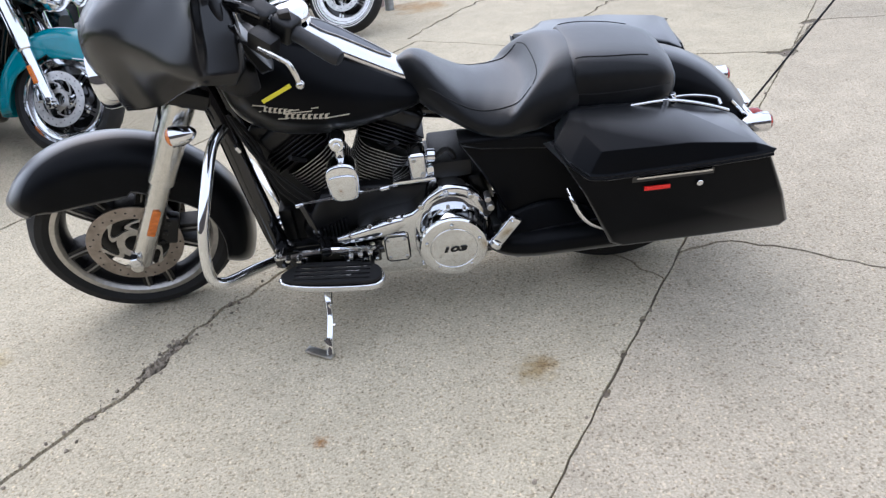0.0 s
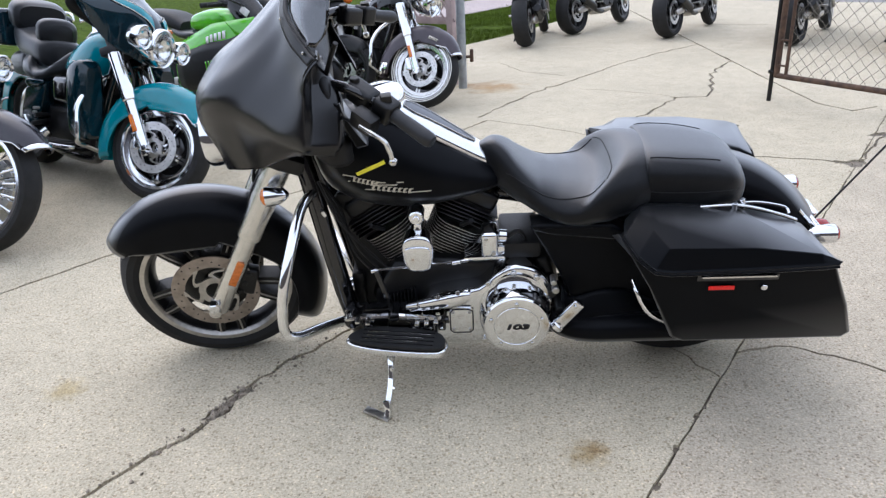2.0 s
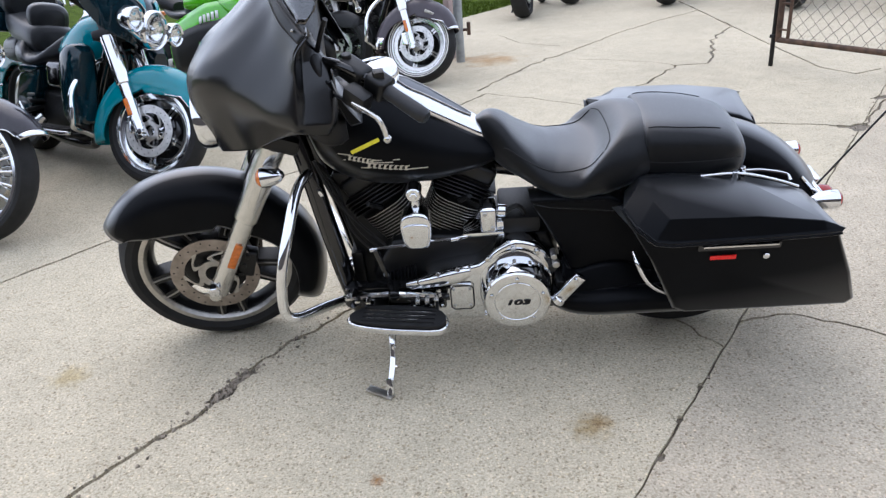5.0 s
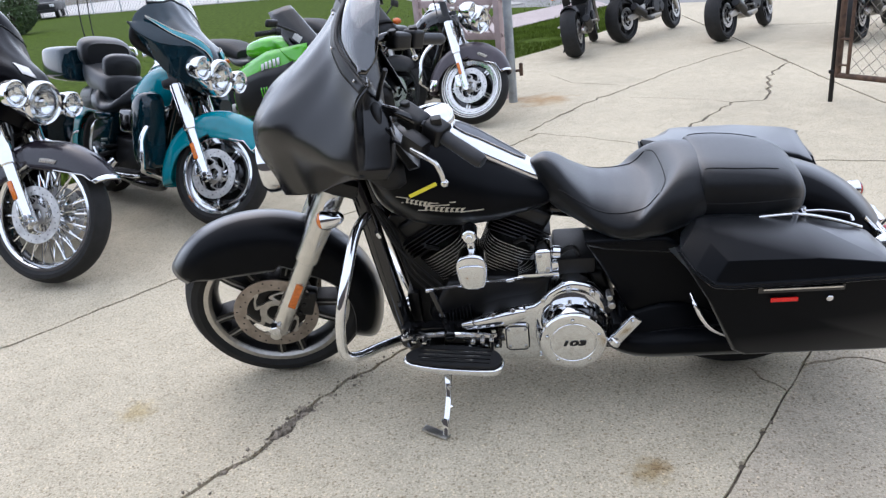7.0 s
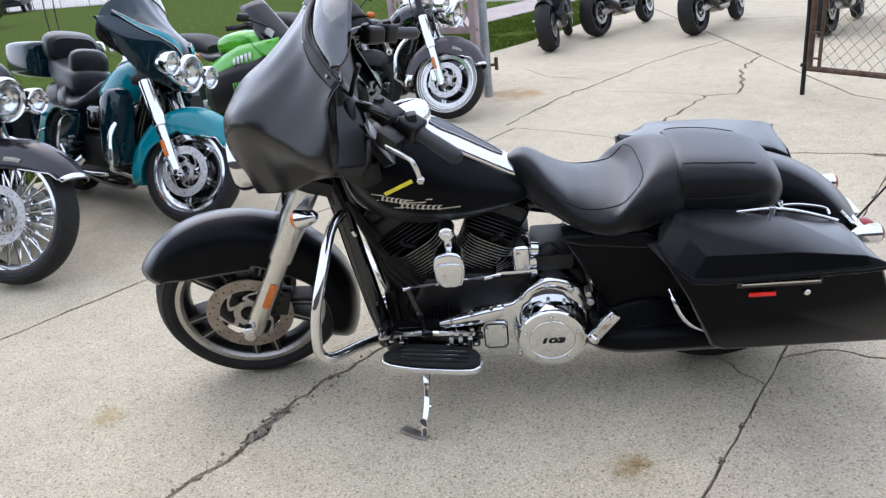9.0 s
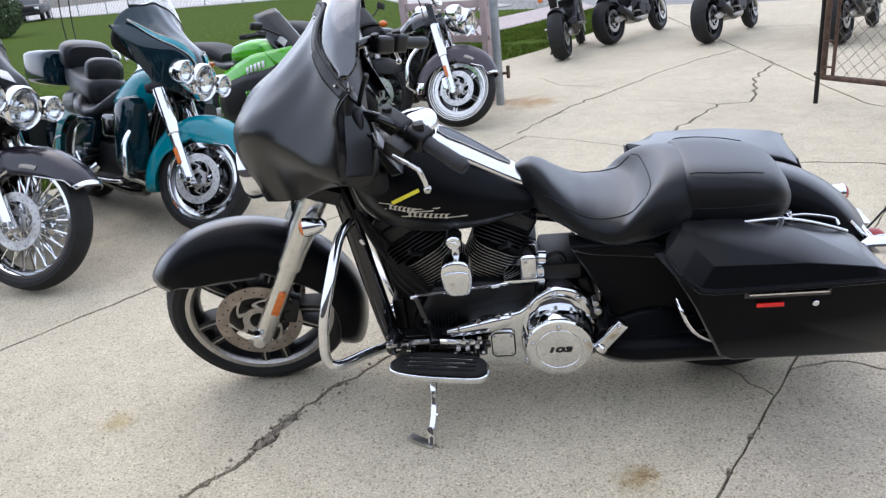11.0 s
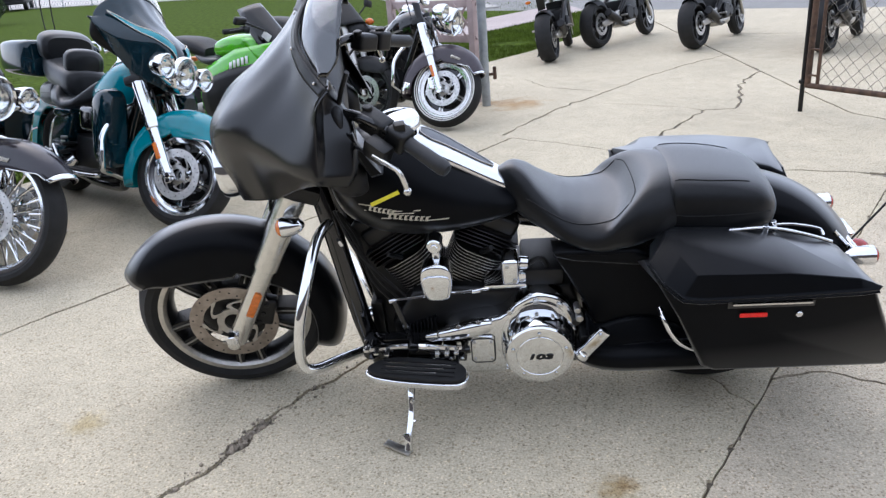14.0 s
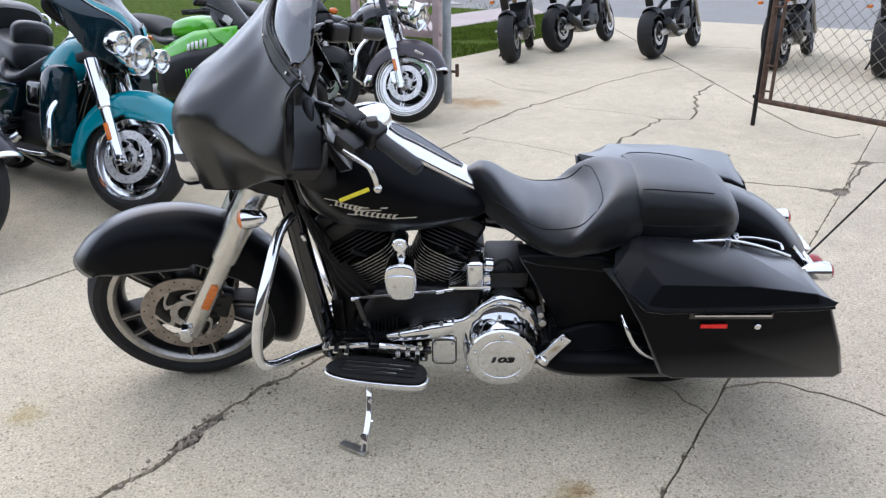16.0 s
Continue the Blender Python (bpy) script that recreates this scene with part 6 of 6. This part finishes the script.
# ---- things ----
MAUVE = mat("dull_plum_paint", (0.045, 0.034, 0.042), 0.3, coat=0.3, noise_scale=12, vary=0.15)
touring_bike("motorcycle", (0, 0, 0), 0, "satin black touring motorcycle leaning on its side stand", steer=10, top_turn=2, shift=(0.002, 0.028, -0.008), front_R=0.335, front_rim=0.250, fairing_paint=SEMI, tag=True, spokes=5, disc_mat=RUSTY_DISC, spoke_mat=BLACK, number="103")
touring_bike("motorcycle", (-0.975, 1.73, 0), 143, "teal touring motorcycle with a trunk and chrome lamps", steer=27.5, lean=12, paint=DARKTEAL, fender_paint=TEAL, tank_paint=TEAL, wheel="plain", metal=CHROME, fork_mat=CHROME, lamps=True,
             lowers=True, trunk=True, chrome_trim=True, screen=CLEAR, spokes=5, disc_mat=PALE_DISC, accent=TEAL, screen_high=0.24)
touring_bike("motorcycle", (-1.635, 1.028, 0), 137, "gloss black touring motorcycle with a wire-spoked front wheel", steer=37.5, lean=5.2, paint=DEEP, fender_paint=PLUM, wheel="wire", metal=CHROME, fork_mat=CHROME, lamps=True,
             chrome_trim=True, screen=DEEP, front_R=0.37, front_rim=0.29, screen_high=0.2, disc_mat=PALE_DISC, sticker=True, fairing_lift=-0.03)
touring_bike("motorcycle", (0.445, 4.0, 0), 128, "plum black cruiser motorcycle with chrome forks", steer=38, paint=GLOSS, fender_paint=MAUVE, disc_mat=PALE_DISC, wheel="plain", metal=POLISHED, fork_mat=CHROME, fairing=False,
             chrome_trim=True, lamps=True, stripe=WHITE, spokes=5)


# ---- sports motorcycles ----
def sport_bike(at, heading, label, paint, steer=8, lean=8, faired=False, tail_mat=None, nose_mat=None):
    bike = new("sports_motorcycle")
    tagged(bike, label, "motorcycle", "parked sports motorcycles")
    bike.matrix_world = pose(*at, 0, 0, heading) @ pose(0, 0, 0, lean)
    A, up = Vector((-0.1, 0, 0)), Vector((math.sin(radians(24)), 0, math.cos(radians(24))))
    S = Matrix.Translation(A) @ Matrix.Rotation(radians(steer), 4, up) @ Matrix.Translation(-A)
    add_wheel(bike, (0, 0, 0.300), S, R=0.298, w=0.060, rim=0.222, style="plain", metal=BLACK, discs=(-1, 1), spokes=6)
    add_wheel(bike, (1.41, 0, 0.315), Matrix(), R=0.313, w=0.098, rim=0.222, style="plain", metal=BLACK, discs=(1,), spokes=6)
    for s in (-1, 1):
        b = Vector((0.0, s * 0.105, 0.29))
        part("fork_leg", moved(merge(rod(b - up * 0.02, b + up * 0.30, 0.024), rod(b + up * 0.26, b + up * 0.68, 0.030)), S), MACHINED, bike)
        part("swing_arm", plate([(0.98, 0.40), (1.0, 0.46), (1.2, 0.41), (1.44, 0.345), (1.46, 0.30), (1.40, 0.28), (1.2, 0.30)], s * 0.15, s * 0.115, bev=0.012, round_n=3), MACHINED, bike)
        part("frame_beam", tube([(0.30, s * 0.06, 0.82), (0.48, s * 0.15, 0.74), (0.78, s * 0.16, 0.62), (0.98, s * 0.13, 0.42)], 0.035, seg=10), BLACK, bike)
        part("grip", moved(rod((0.36, s * 0.25, 0.98), (0.43, s * 0.37, 0.95), 0.018), S), RUBBER, bike)
        part("foot_peg", rod((0.98, s * 0.16, 0.38), (1.0, s * 0.27, 0.38), 0.013), MACHINED, bike)
        part("indicator", body([(1.48, 0.80, 0.012, 0.012, 0.012, 2), (1.51, 0.80, 0.034, 0.022, 0.022, 2), (1.55, 0.80, 0.026, 0.018, 0.018, 2)], seg=12, n=3), AMBER, bike).location = (0, s * 0.15, -0.02)
        if not faired:
            part("mirror", moved(merge(rod((0.34, s * 0.22, 0.99), (0.30, s * 0.30, 1.12), 0.007), box((0.03, 0.11, 0.06), (0.30, s * 0.33, 1.14), None, 0.012)), S), PLASTIC, bike)
        if faired:
            def side(u, v):
                x = 0.10 + 0.78 * u
                z0, z1 = lin([(0, 0.62), (0.3, 0.40), (1, 0.36)], u), lin([(0, 0.93), (0.5, 0.87), (1, 0.72)], u)
                return Vector((x, s * (0.10 + 0.14 * math.sin(math.pi * min(1, u * 1.1) * 0.5 + 0.2) * (0.7 + 0.3 * math.sin(math.pi * v))), z0 + (z1 - z0) * v))
            part("side_fairing", sheet(side, 16, 10), paint, bike, solid=0.006)
            part("side_duct", sheet(lambda u, v: side(0.14 + 0.84 * u, 0.01 + 0.72 * v) + Vector((0, s * 0.006, 0)), 8, 6), PLASTIC, bike, solid=0.002)
            for k in range(5):
                part("decal_bar", sheet(lambda u, v: side(0.30 + 0.05 * k + 0.034 * u + 0.012 * v, 0.76 + 0.11 * v - 0.01 * k) + Vector((0, s * 0.008, 0)), 2, 2), WHITE, bike, solid=0.001)
            for k in range(3):
                part("decal_claw", sheet(lambda u, v: side(0.44 + 0.035 * k + 0.014 * u + 0.02 * v, 0.16 + 0.30 * v) + Vector((0, s * 0.012, 0)), 2, 6), GREEN, bike, solid=0.001)
            part("fairing_scoop", sheet(lambda u, v: side(0.12 + 0.16 * u, 0.35 + 0.35 * v - 0.1 * u) + Vector((0, s * 0.006, 0)), 6, 5), BLACK, bike, solid=0.002)
            part("mirror", merge(tube([(0.20, s * 0.12, 1.00), (0.22, s * 0.20, 1.03), (0.255, s * 0.26, 1.055)], 0.008, seg=8), box((0.04, 0.11, 0.055), (0.265, s * 0.29, 1.065), None, 0.018, Euler((0, radians(-20), radians(s * 12))).to_matrix(), 3)), BLACK, bike)
            part("lever", moved(tube([(0.33, s * 0.22, 0.985), (0.32, s * 0.29, 0.98), (0.37, s * 0.37, 0.955)], 0.006, seg=6), S), BLACK, bike)
            part("switch_housing", moved(box((0.05, 0.06, 0.05), (0.36, s * 0.225, 0.985), None, 0.012), S), BLACK, bike)
            part("screen_sticker", box((0.07, 0.004, 0.05), (0.20, s * 0.118, 0.965), None, 0.001, Euler((0, radians(-35), radians(s * 18))).to_matrix()), WHITE, bike)
    part("front_fender", moved(front_fender(wide=0.075, skirt=0.50, c=(0, 0, 0.30), a0=-40, a1=60, grow=-0.06), S), paint if faired else PLASTIC, bike, solid=0.004)
    part("engine", merge(box((0.40, 0.30, 0.30), (0.68, 0, 0.44), None, 0.03), merge(rod((0.75, -0.19, 0.40), (0.75, 0.19, 0.40), 0.10, seg=24), rod((0.56, -0.17, 0.38), (0.56, 0.17, 0.38), 0.07, seg=20))), BLACK, bike)
    part("belly_pan", body([(0.42, 0.30, 0.06, 0.07, 0.06, 3), (0.52, 0.28, 0.12, 0.08, 0.07, 3), (0.80, 0.27, 0.12, 0.07, 0.06, 3), (0.98, 0.29, 0.05, 0.04, 0.04, 3)], seg=20, n=4), MACHINED, bike)
    tank = [(0.34, 0.84, 0.06, 0.06, 0.08, 2.4), (0.42, 0.86, 0.14, 0.09, 0.12, 2.4), (0.56, 0.86, 0.17, 0.10, 0.13, 2.4), (0.72, 0.82, 0.13, 0.06, 0.08, 2.4), (0.80, 0.79, 0.08, 0.03, 0.05, 2.4)]
    if faired:
        tank = [(0.40, 0.88, 0.07, 0.05, 0.08, 2.8), (0.47, 0.90, 0.15, 0.075, 0.10, 3.0), (0.60, 0.90, 0.17, 0.080, 0.11, 3.0), (0.78, 0.88, 0.15, 0.060, 0.08, 3.0), (0.88, 0.85, 0.09, 0.035, 0.05, 2.6)]
    part("fuel_tank", body(tank, seg=32, n=6), paint, bike)
    part("seat", body([(0.76, 0.78, 0.08, 0.03, 0.04, 3), (0.86, 0.775, 0.13, 0.035, 0.04, 3), (1.02, 0.79, 0.13, 0.035, 0.04, 3), (1.14, 0.84, 0.10, 0.03, 0.04, 3)], seg=24, n=5), VINYL, bike)
    part("tail", body([(0.98, 0.83, 0.11, 0.05, 0.06, 2.8), (1.14, 0.89, 0.14, 0.06, 0.08, 2.8), (1.34, 0.92, 0.13, 0.05, 0.075, 2.8), (1.52, 0.94, 0.06, 0.02, 0.035, 2.5)], seg=24, n=5), tail_mat or (PLASTIC if faired else paint), bike)
    part("tail_lamp", box((0.02, 0.14, 0.035), (1.55, 0, 0.895), None, 0.008), REDLENS, bike)
    part("rear_hugger", moved(front_fender(wide=0.105, skirt=0.60, c=(1.41, 0, 0.315), a0=-50, a1=20, grow=-0.052), Matrix()), PLASTIC, bike, solid=0.004)
    part("plate_holder", box((0.03, 0.10, 0.20), (1.50, 0, 0.76), None, 0.01, Euler((0, radians(18), 0)).to_matrix()), PLASTIC, bike)
    part("exhaust", merge(tube([(0.55, 0.08, 0.32), (0.75, 0.10, 0.24), (1.0, 0.15, 0.28), (1.1, 0.17, 0.34)], 0.03, seg=12), rod((1.08, 0.17, 0.33), (1.38, 0.19, 0.46), 0.052, seg=20)), BLACK, bike)
    part("radiator", box((0.05, 0.30, 0.24), (0.40, 0, 0.56), None, 0.01), PLASTIC, bike)
    part("headlamp", moved(body([(0.06, 0.82, 0.06, 0.05, 0.05, 2.6), (0.10, 0.83, 0.11, 0.08, 0.08, 2.6), (0.20, 0.86, 0.11, 0.08, 0.09, 2.6), (0.26, 0.88, 0.06, 0.04, 0.05, 2.6)], seg=20, n=4), S if not faired else Matrix()), paint if faired or nose_mat else LENS, bike)
    if nose_mat:
        part("front_indicator", moved(body([(0.02, 0.93, 0.012, 0.012, 0.012, 2), (0.05, 0.93, 0.03, 0.03, 0.03, 2), (0.09, 0.93, 0.022, 0.022, 0.022, 2)], seg=12, n=3), S), nose_mat, bike)
    part("screen", sheet(lambda u, v: Vector((0.08 + (0.33 if faired else 0.24) * v + 0.14 * (2 * u - 1) ** 2, (u - 0.5) * 0.30 * (1 - 0.35 * v * v), 0.92 + (0.28 if faired else 0.20) * v - 0.05 * (2 * u - 1) ** 2)), 12, 8), DARK_SCREEN if faired else PLASTIC, bike, solid=0.004)
    if faired:
        part("upper_fairing", sheet(lambda u, v: Vector((0.02 + 0.20 * v + 0.22 * (2 * u - 1) ** 2, (u - 0.5) * 0.34, 0.80 + 0.15 * v + 0.03 * (1 - (2 * u - 1) ** 2))), 14, 6), paint, bike, solid=0.005)
        part("knee_panel", merge(box((0.26, 0.02, 0.12), (0.62, -0.165, 0.74), None, 0.008, Euler((0, radians(14), 0)).to_matrix()), box((0.26, 0.02, 0.12), (0.62, 0.165, 0.74), None, 0.008, Euler((0, radians(14), 0)).to_matrix())), BLACK, bike)
    part("chain_cover", rod((1.05, -0.10, 0.42), (1.38, -0.10, 0.36), 0.014, seg=8), PLASTIC, bike)
    part("side_stand", rod((0.86, -0.14, 0.28), (0.93, -0.30, -0.030), 0.013, seg=10), BLACK, bike)
    return bike


def heading_of(dx, dy):
    return math.degrees(math.atan2(dy, dx)) + 180


def by_rear(rear, dx, dy, **kw):
    """Place a bike by its rear wheel and the way it points."""
    n = math.hypot(dx, dy)
    return sport_bike((rear[0] + dx / n * 1.41, rear[1] + dy / n * 1.41, 0), heading_of(dx, dy), **kw)


by_rear((1.60, 7.40), 0.25, 1.0, label="black sports motorcycle with orange indicators, rear to the lot", paint=GLOSS, tail_mat=ORANGE)
by_rear((2.33, 8.36), 0.61, 0.79, label="black naked motorcycle with silver swing arm on the concrete", paint=GLOSS)
by_rear((3.48, 7.63), 0.60, 0.80, label="blue and black naked motorcycle on the concrete", paint=BLUE)
by_rear((4.69, 6.65), 0.60, 0.80, label="dark naked motorcycle parked behind the rusty gate", paint=GLOSS, tail_mat=ORANGE)
by_rear((5.60, 5.98), 0.60, 0.80, label="black naked motorcycle parked behind the chain link", paint=PLUM)
sport_bike((-0.535, 2.865, 0), 146, "lime green sports motorcycle with a black seat", GREEN, steer=15, faired=True)
sport_bike((-0.27, 4.24, 0), 140, "black sports motorcycle with an orange indicator behind the cruiser", PLASTIC, steer=20, nose_mat=ORANGE)

# ---- fences ----
RUST = mat("rusty_steel", (0.085, 0.05, 0.032), 0.75, noise_scale=22, vary=0.5, rough_vary=0.1, bump=0.5, bump_scale=180)
ZINC = mat("galvanised_steel", (0.35, 0.375, 0.39), 0.5, 0.7, noise_scale=14, vary=0.2, rough_vary=0.1)
WIRE = mat("weathered_wire", (0.20, 0.18, 0.15), 0.6, 0.5, noise_scale=30, vary=0.3)


def chain_mesh(width, low, high, step=0.105, r=0.0022):
    """Diagonal wires both ways, clipped to a rectangle in x and z."""
    bm = bmesh.new()
    count = int((width + high - low) / step)
    for side in (1, -1):
        for i in range(count):
            c = -(high - low) + i * step
            x0, z0 = max(c, 0.0), low + max(-c, 0.0)
            x1, z1 = min(width, c + (high - low)), low + min(high - low, width - c)
            if x1 - x0 < 0.02:
                continue
            if side < 0:
                x0, x1 = width - x0, width - x1
            tube([(x0 + (x1 - x0) * q / 30, 0.004 * side * (-1) ** q, z0 + (z1 - z0) * q / 30 + 0.003 * math.sin(q * 2.1)) for q in range(31)], r, bm, seg=4, bend=False)
    return bm


gate = new("chain_link_gate")
gd = Vector((0.534, -0.845))
gate.matrix_world = pose(3.372, 3.79, 0, 0, 0, math.degrees(math.atan2(gd.y, gd.x)))
tagged(gate, "rusty steel gate with chain link mesh and a drop rod", "gate")
part("end_tube", rod((0.03, 0, 0.20), (0.03, 0, 1.85), 0.024), RUST, gate)
part("brace_tube", rod((0.115, 0, 0.22), (0.115, 0, 1.85), 0.014), RUST, gate)
part("bottom_tube", rod((0.03, 0, 0.215), (3.6, 0, 0.215), 0.022), RUST, gate)
part("top_tube", rod((0.03, 0, 1.85), (3.6, 0, 1.85), 0.022), RUST, gate)
part("far_tube", rod((3.6, 0, 0.20), (3.6, 0, 1.85), 0.024), RUST, gate)
part("drop_rod", merge(rod((-0.012, 0.0, 0.0), (-0.012, 0.0, 1.1), 0.018), box((0.05, 0.05, 0.03), (-0.01, 0, 0.24), None, 0.006)), BLACK, gate)
for z in (0.30, 0.50, 0.95, 1.4):
    part("tie_clip", box((0.10, 0.02, 0.014), (0.07, -0.012, z), None, 0.003), RUST, gate)
part("chain_link", chain_mesh(3.46, 0.24, 1.84), WIRE, gate).location = (0.13, 0, 0)

post = new("gate_post")
tagged(post, "galvanised steel gate post with a hinge pin", "post")
post.matrix_world = pose(0.80, 4.86, 0)
part("tube", rod((0, 0, -0.03), (0, 0, 2.2), 0.042, seg=20), ZINC, post)
part("hinge", merge(rod((0.0, 0, 0.30), (0.10, 0, 0.30), 0.014), rod((0.095, 0, 0.25), (0.095, 0, 0.37), 0.018)), RUST, post)

RAIL = mat("weathered_painted_board", (0.40, 0.31, 0.29), 0.8, noise_scale=6, vary=0.2, bump=0.4, bump_scale=60)
screen_fence = new("lattice_fence")
tagged(screen_fence, "weathered pinkish wooden lattice fence behind the cruiser", "fence")
screen_fence.matrix_world = pose(0.72, 5.05, 0, 0, 0, 145)
for z in (0.62, 0.95):
    part("rail", box((1.1, 0.03, 0.07), (0.55, 0, z), None, 0.006), RAIL, screen_fence)
for k in range(9):
    for q in (-1, 1):
        part("lattice_strip", box((0.022, 0.010, 0.44), (0.10 + 0.11 * k, 0.012 * q, 0.785), None, 0.002, Euler((0, radians(38 * q), 0)).to_matrix()), RAIL, screen_fence)
for x in (0.02, 1.08):
    part("fence_stake", box((0.07, 0.07, 1.1), (x, 0, 0.52), None, 0.006), RAIL, screen_fence)

far = new("chain_link_fence")
tagged(far, "galvanised chain link fence beyond the lawn", "fence")
far.matrix_world = pose(-36, 50.4, 0, 0, 0, -27.2) @ Matrix.Diagonal((1.2, 1, 1.2, 1))
for k in range(12):
    part("post", rod((2.6 * k, 0, -0.02), (2.6 * k, 0, 1.5), 0.03, seg=10), ZINC, far)
part("top_rail", rod((0, 0, 1.5), (28.6, 0, 1.5), 0.022, seg=8), ZINC, far)
part("chain_link", chain_mesh(28.6, 0.03, 1.48, step=0.26, r=0.010), ZINC, far)


# ---- pickup truck across the road ----
def pickup_truck(at, heading):
    car = new("pickup_truck")
    tagged(car, "dark parked pickup truck beyond the lawn and fence", "truck")
    car.matrix_world = pose(*at, 0, 0, heading)
    part("body", body([(0.0, 0.75, 0.70, 0.15, 0.25, 6), (0.15, 0.78, 0.88, 0.25, 0.35, 6), (1.3, 0.80, 0.92, 0.28, 0.38, 6), (3.2, 0.80, 0.92, 0.26, 0.38, 6), (5.0, 0.80, 0.92, 0.26, 0.36, 6), (5.2, 0.80, 0.88, 0.22, 0.32, 6)], seg=32, n=4), PLASTIC, car)
    part("cabin", body([(1.45, 1.05, 0.75, 0.02, 0.2, 5), (1.9, 1.2, 0.80, 0.40, 0.2, 5), (3.0, 1.2, 0.80, 0.44, 0.2, 5), (3.4, 1.1, 0.78, 0.15, 0.2, 5)], seg=28, n=4), SMOKED, car)
    part("bumper", box((0.16, 1.75, 0.20), (-0.05, 0, 0.52), None, 0.04), RUBBER, car)
    part("grille", box((0.06, 1.1, 0.25), (0.02, 0, 0.82), None, 0.03), PLASTIC, car)
    for s in (-1, 1):
        part("headlight", box((0.08, 0.32, 0.20), (0.04, s * 0.68, 0.84), None, 0.04), LENS, car)
        for x in (0.95, 4.2):
            wh = part("wheel", lathe([(0.0, -0.10), (0.2, -0.11), (0.24, -0.09), (0.24, 0.09), (0.0, 0.10)], (x, s * 0.80, 0.37), (0, 1, 0), seg=24), BLACK, car)
            part("tyre", tyre_bm(0.37, 0.12, 0.24, Vector((x, s * 0.80, 0.37)), Vector((0, 1, 0)), seg=32), RUBBER, wh)


pickup_truck((-31.0, 45.6, 0), 116)

# ---- unseen wall added behind the viewpoint to darken reflections and near ground ----
DARK_WALL = mat("dark_wall", (0.06, 0.052, 0.048), 0.85, noise_scale=1.5, vary=0.25, bump=0.5, bump_scale=30)
tagged(part("unseen_wall_south", box((46, 0.3, 3.9), (4, -7.2, 1.92), None, 0.01), DARK_WALL, None, flat=True), "plain dark wall, unseen, added to darken reflections", "wall", kind="structure")
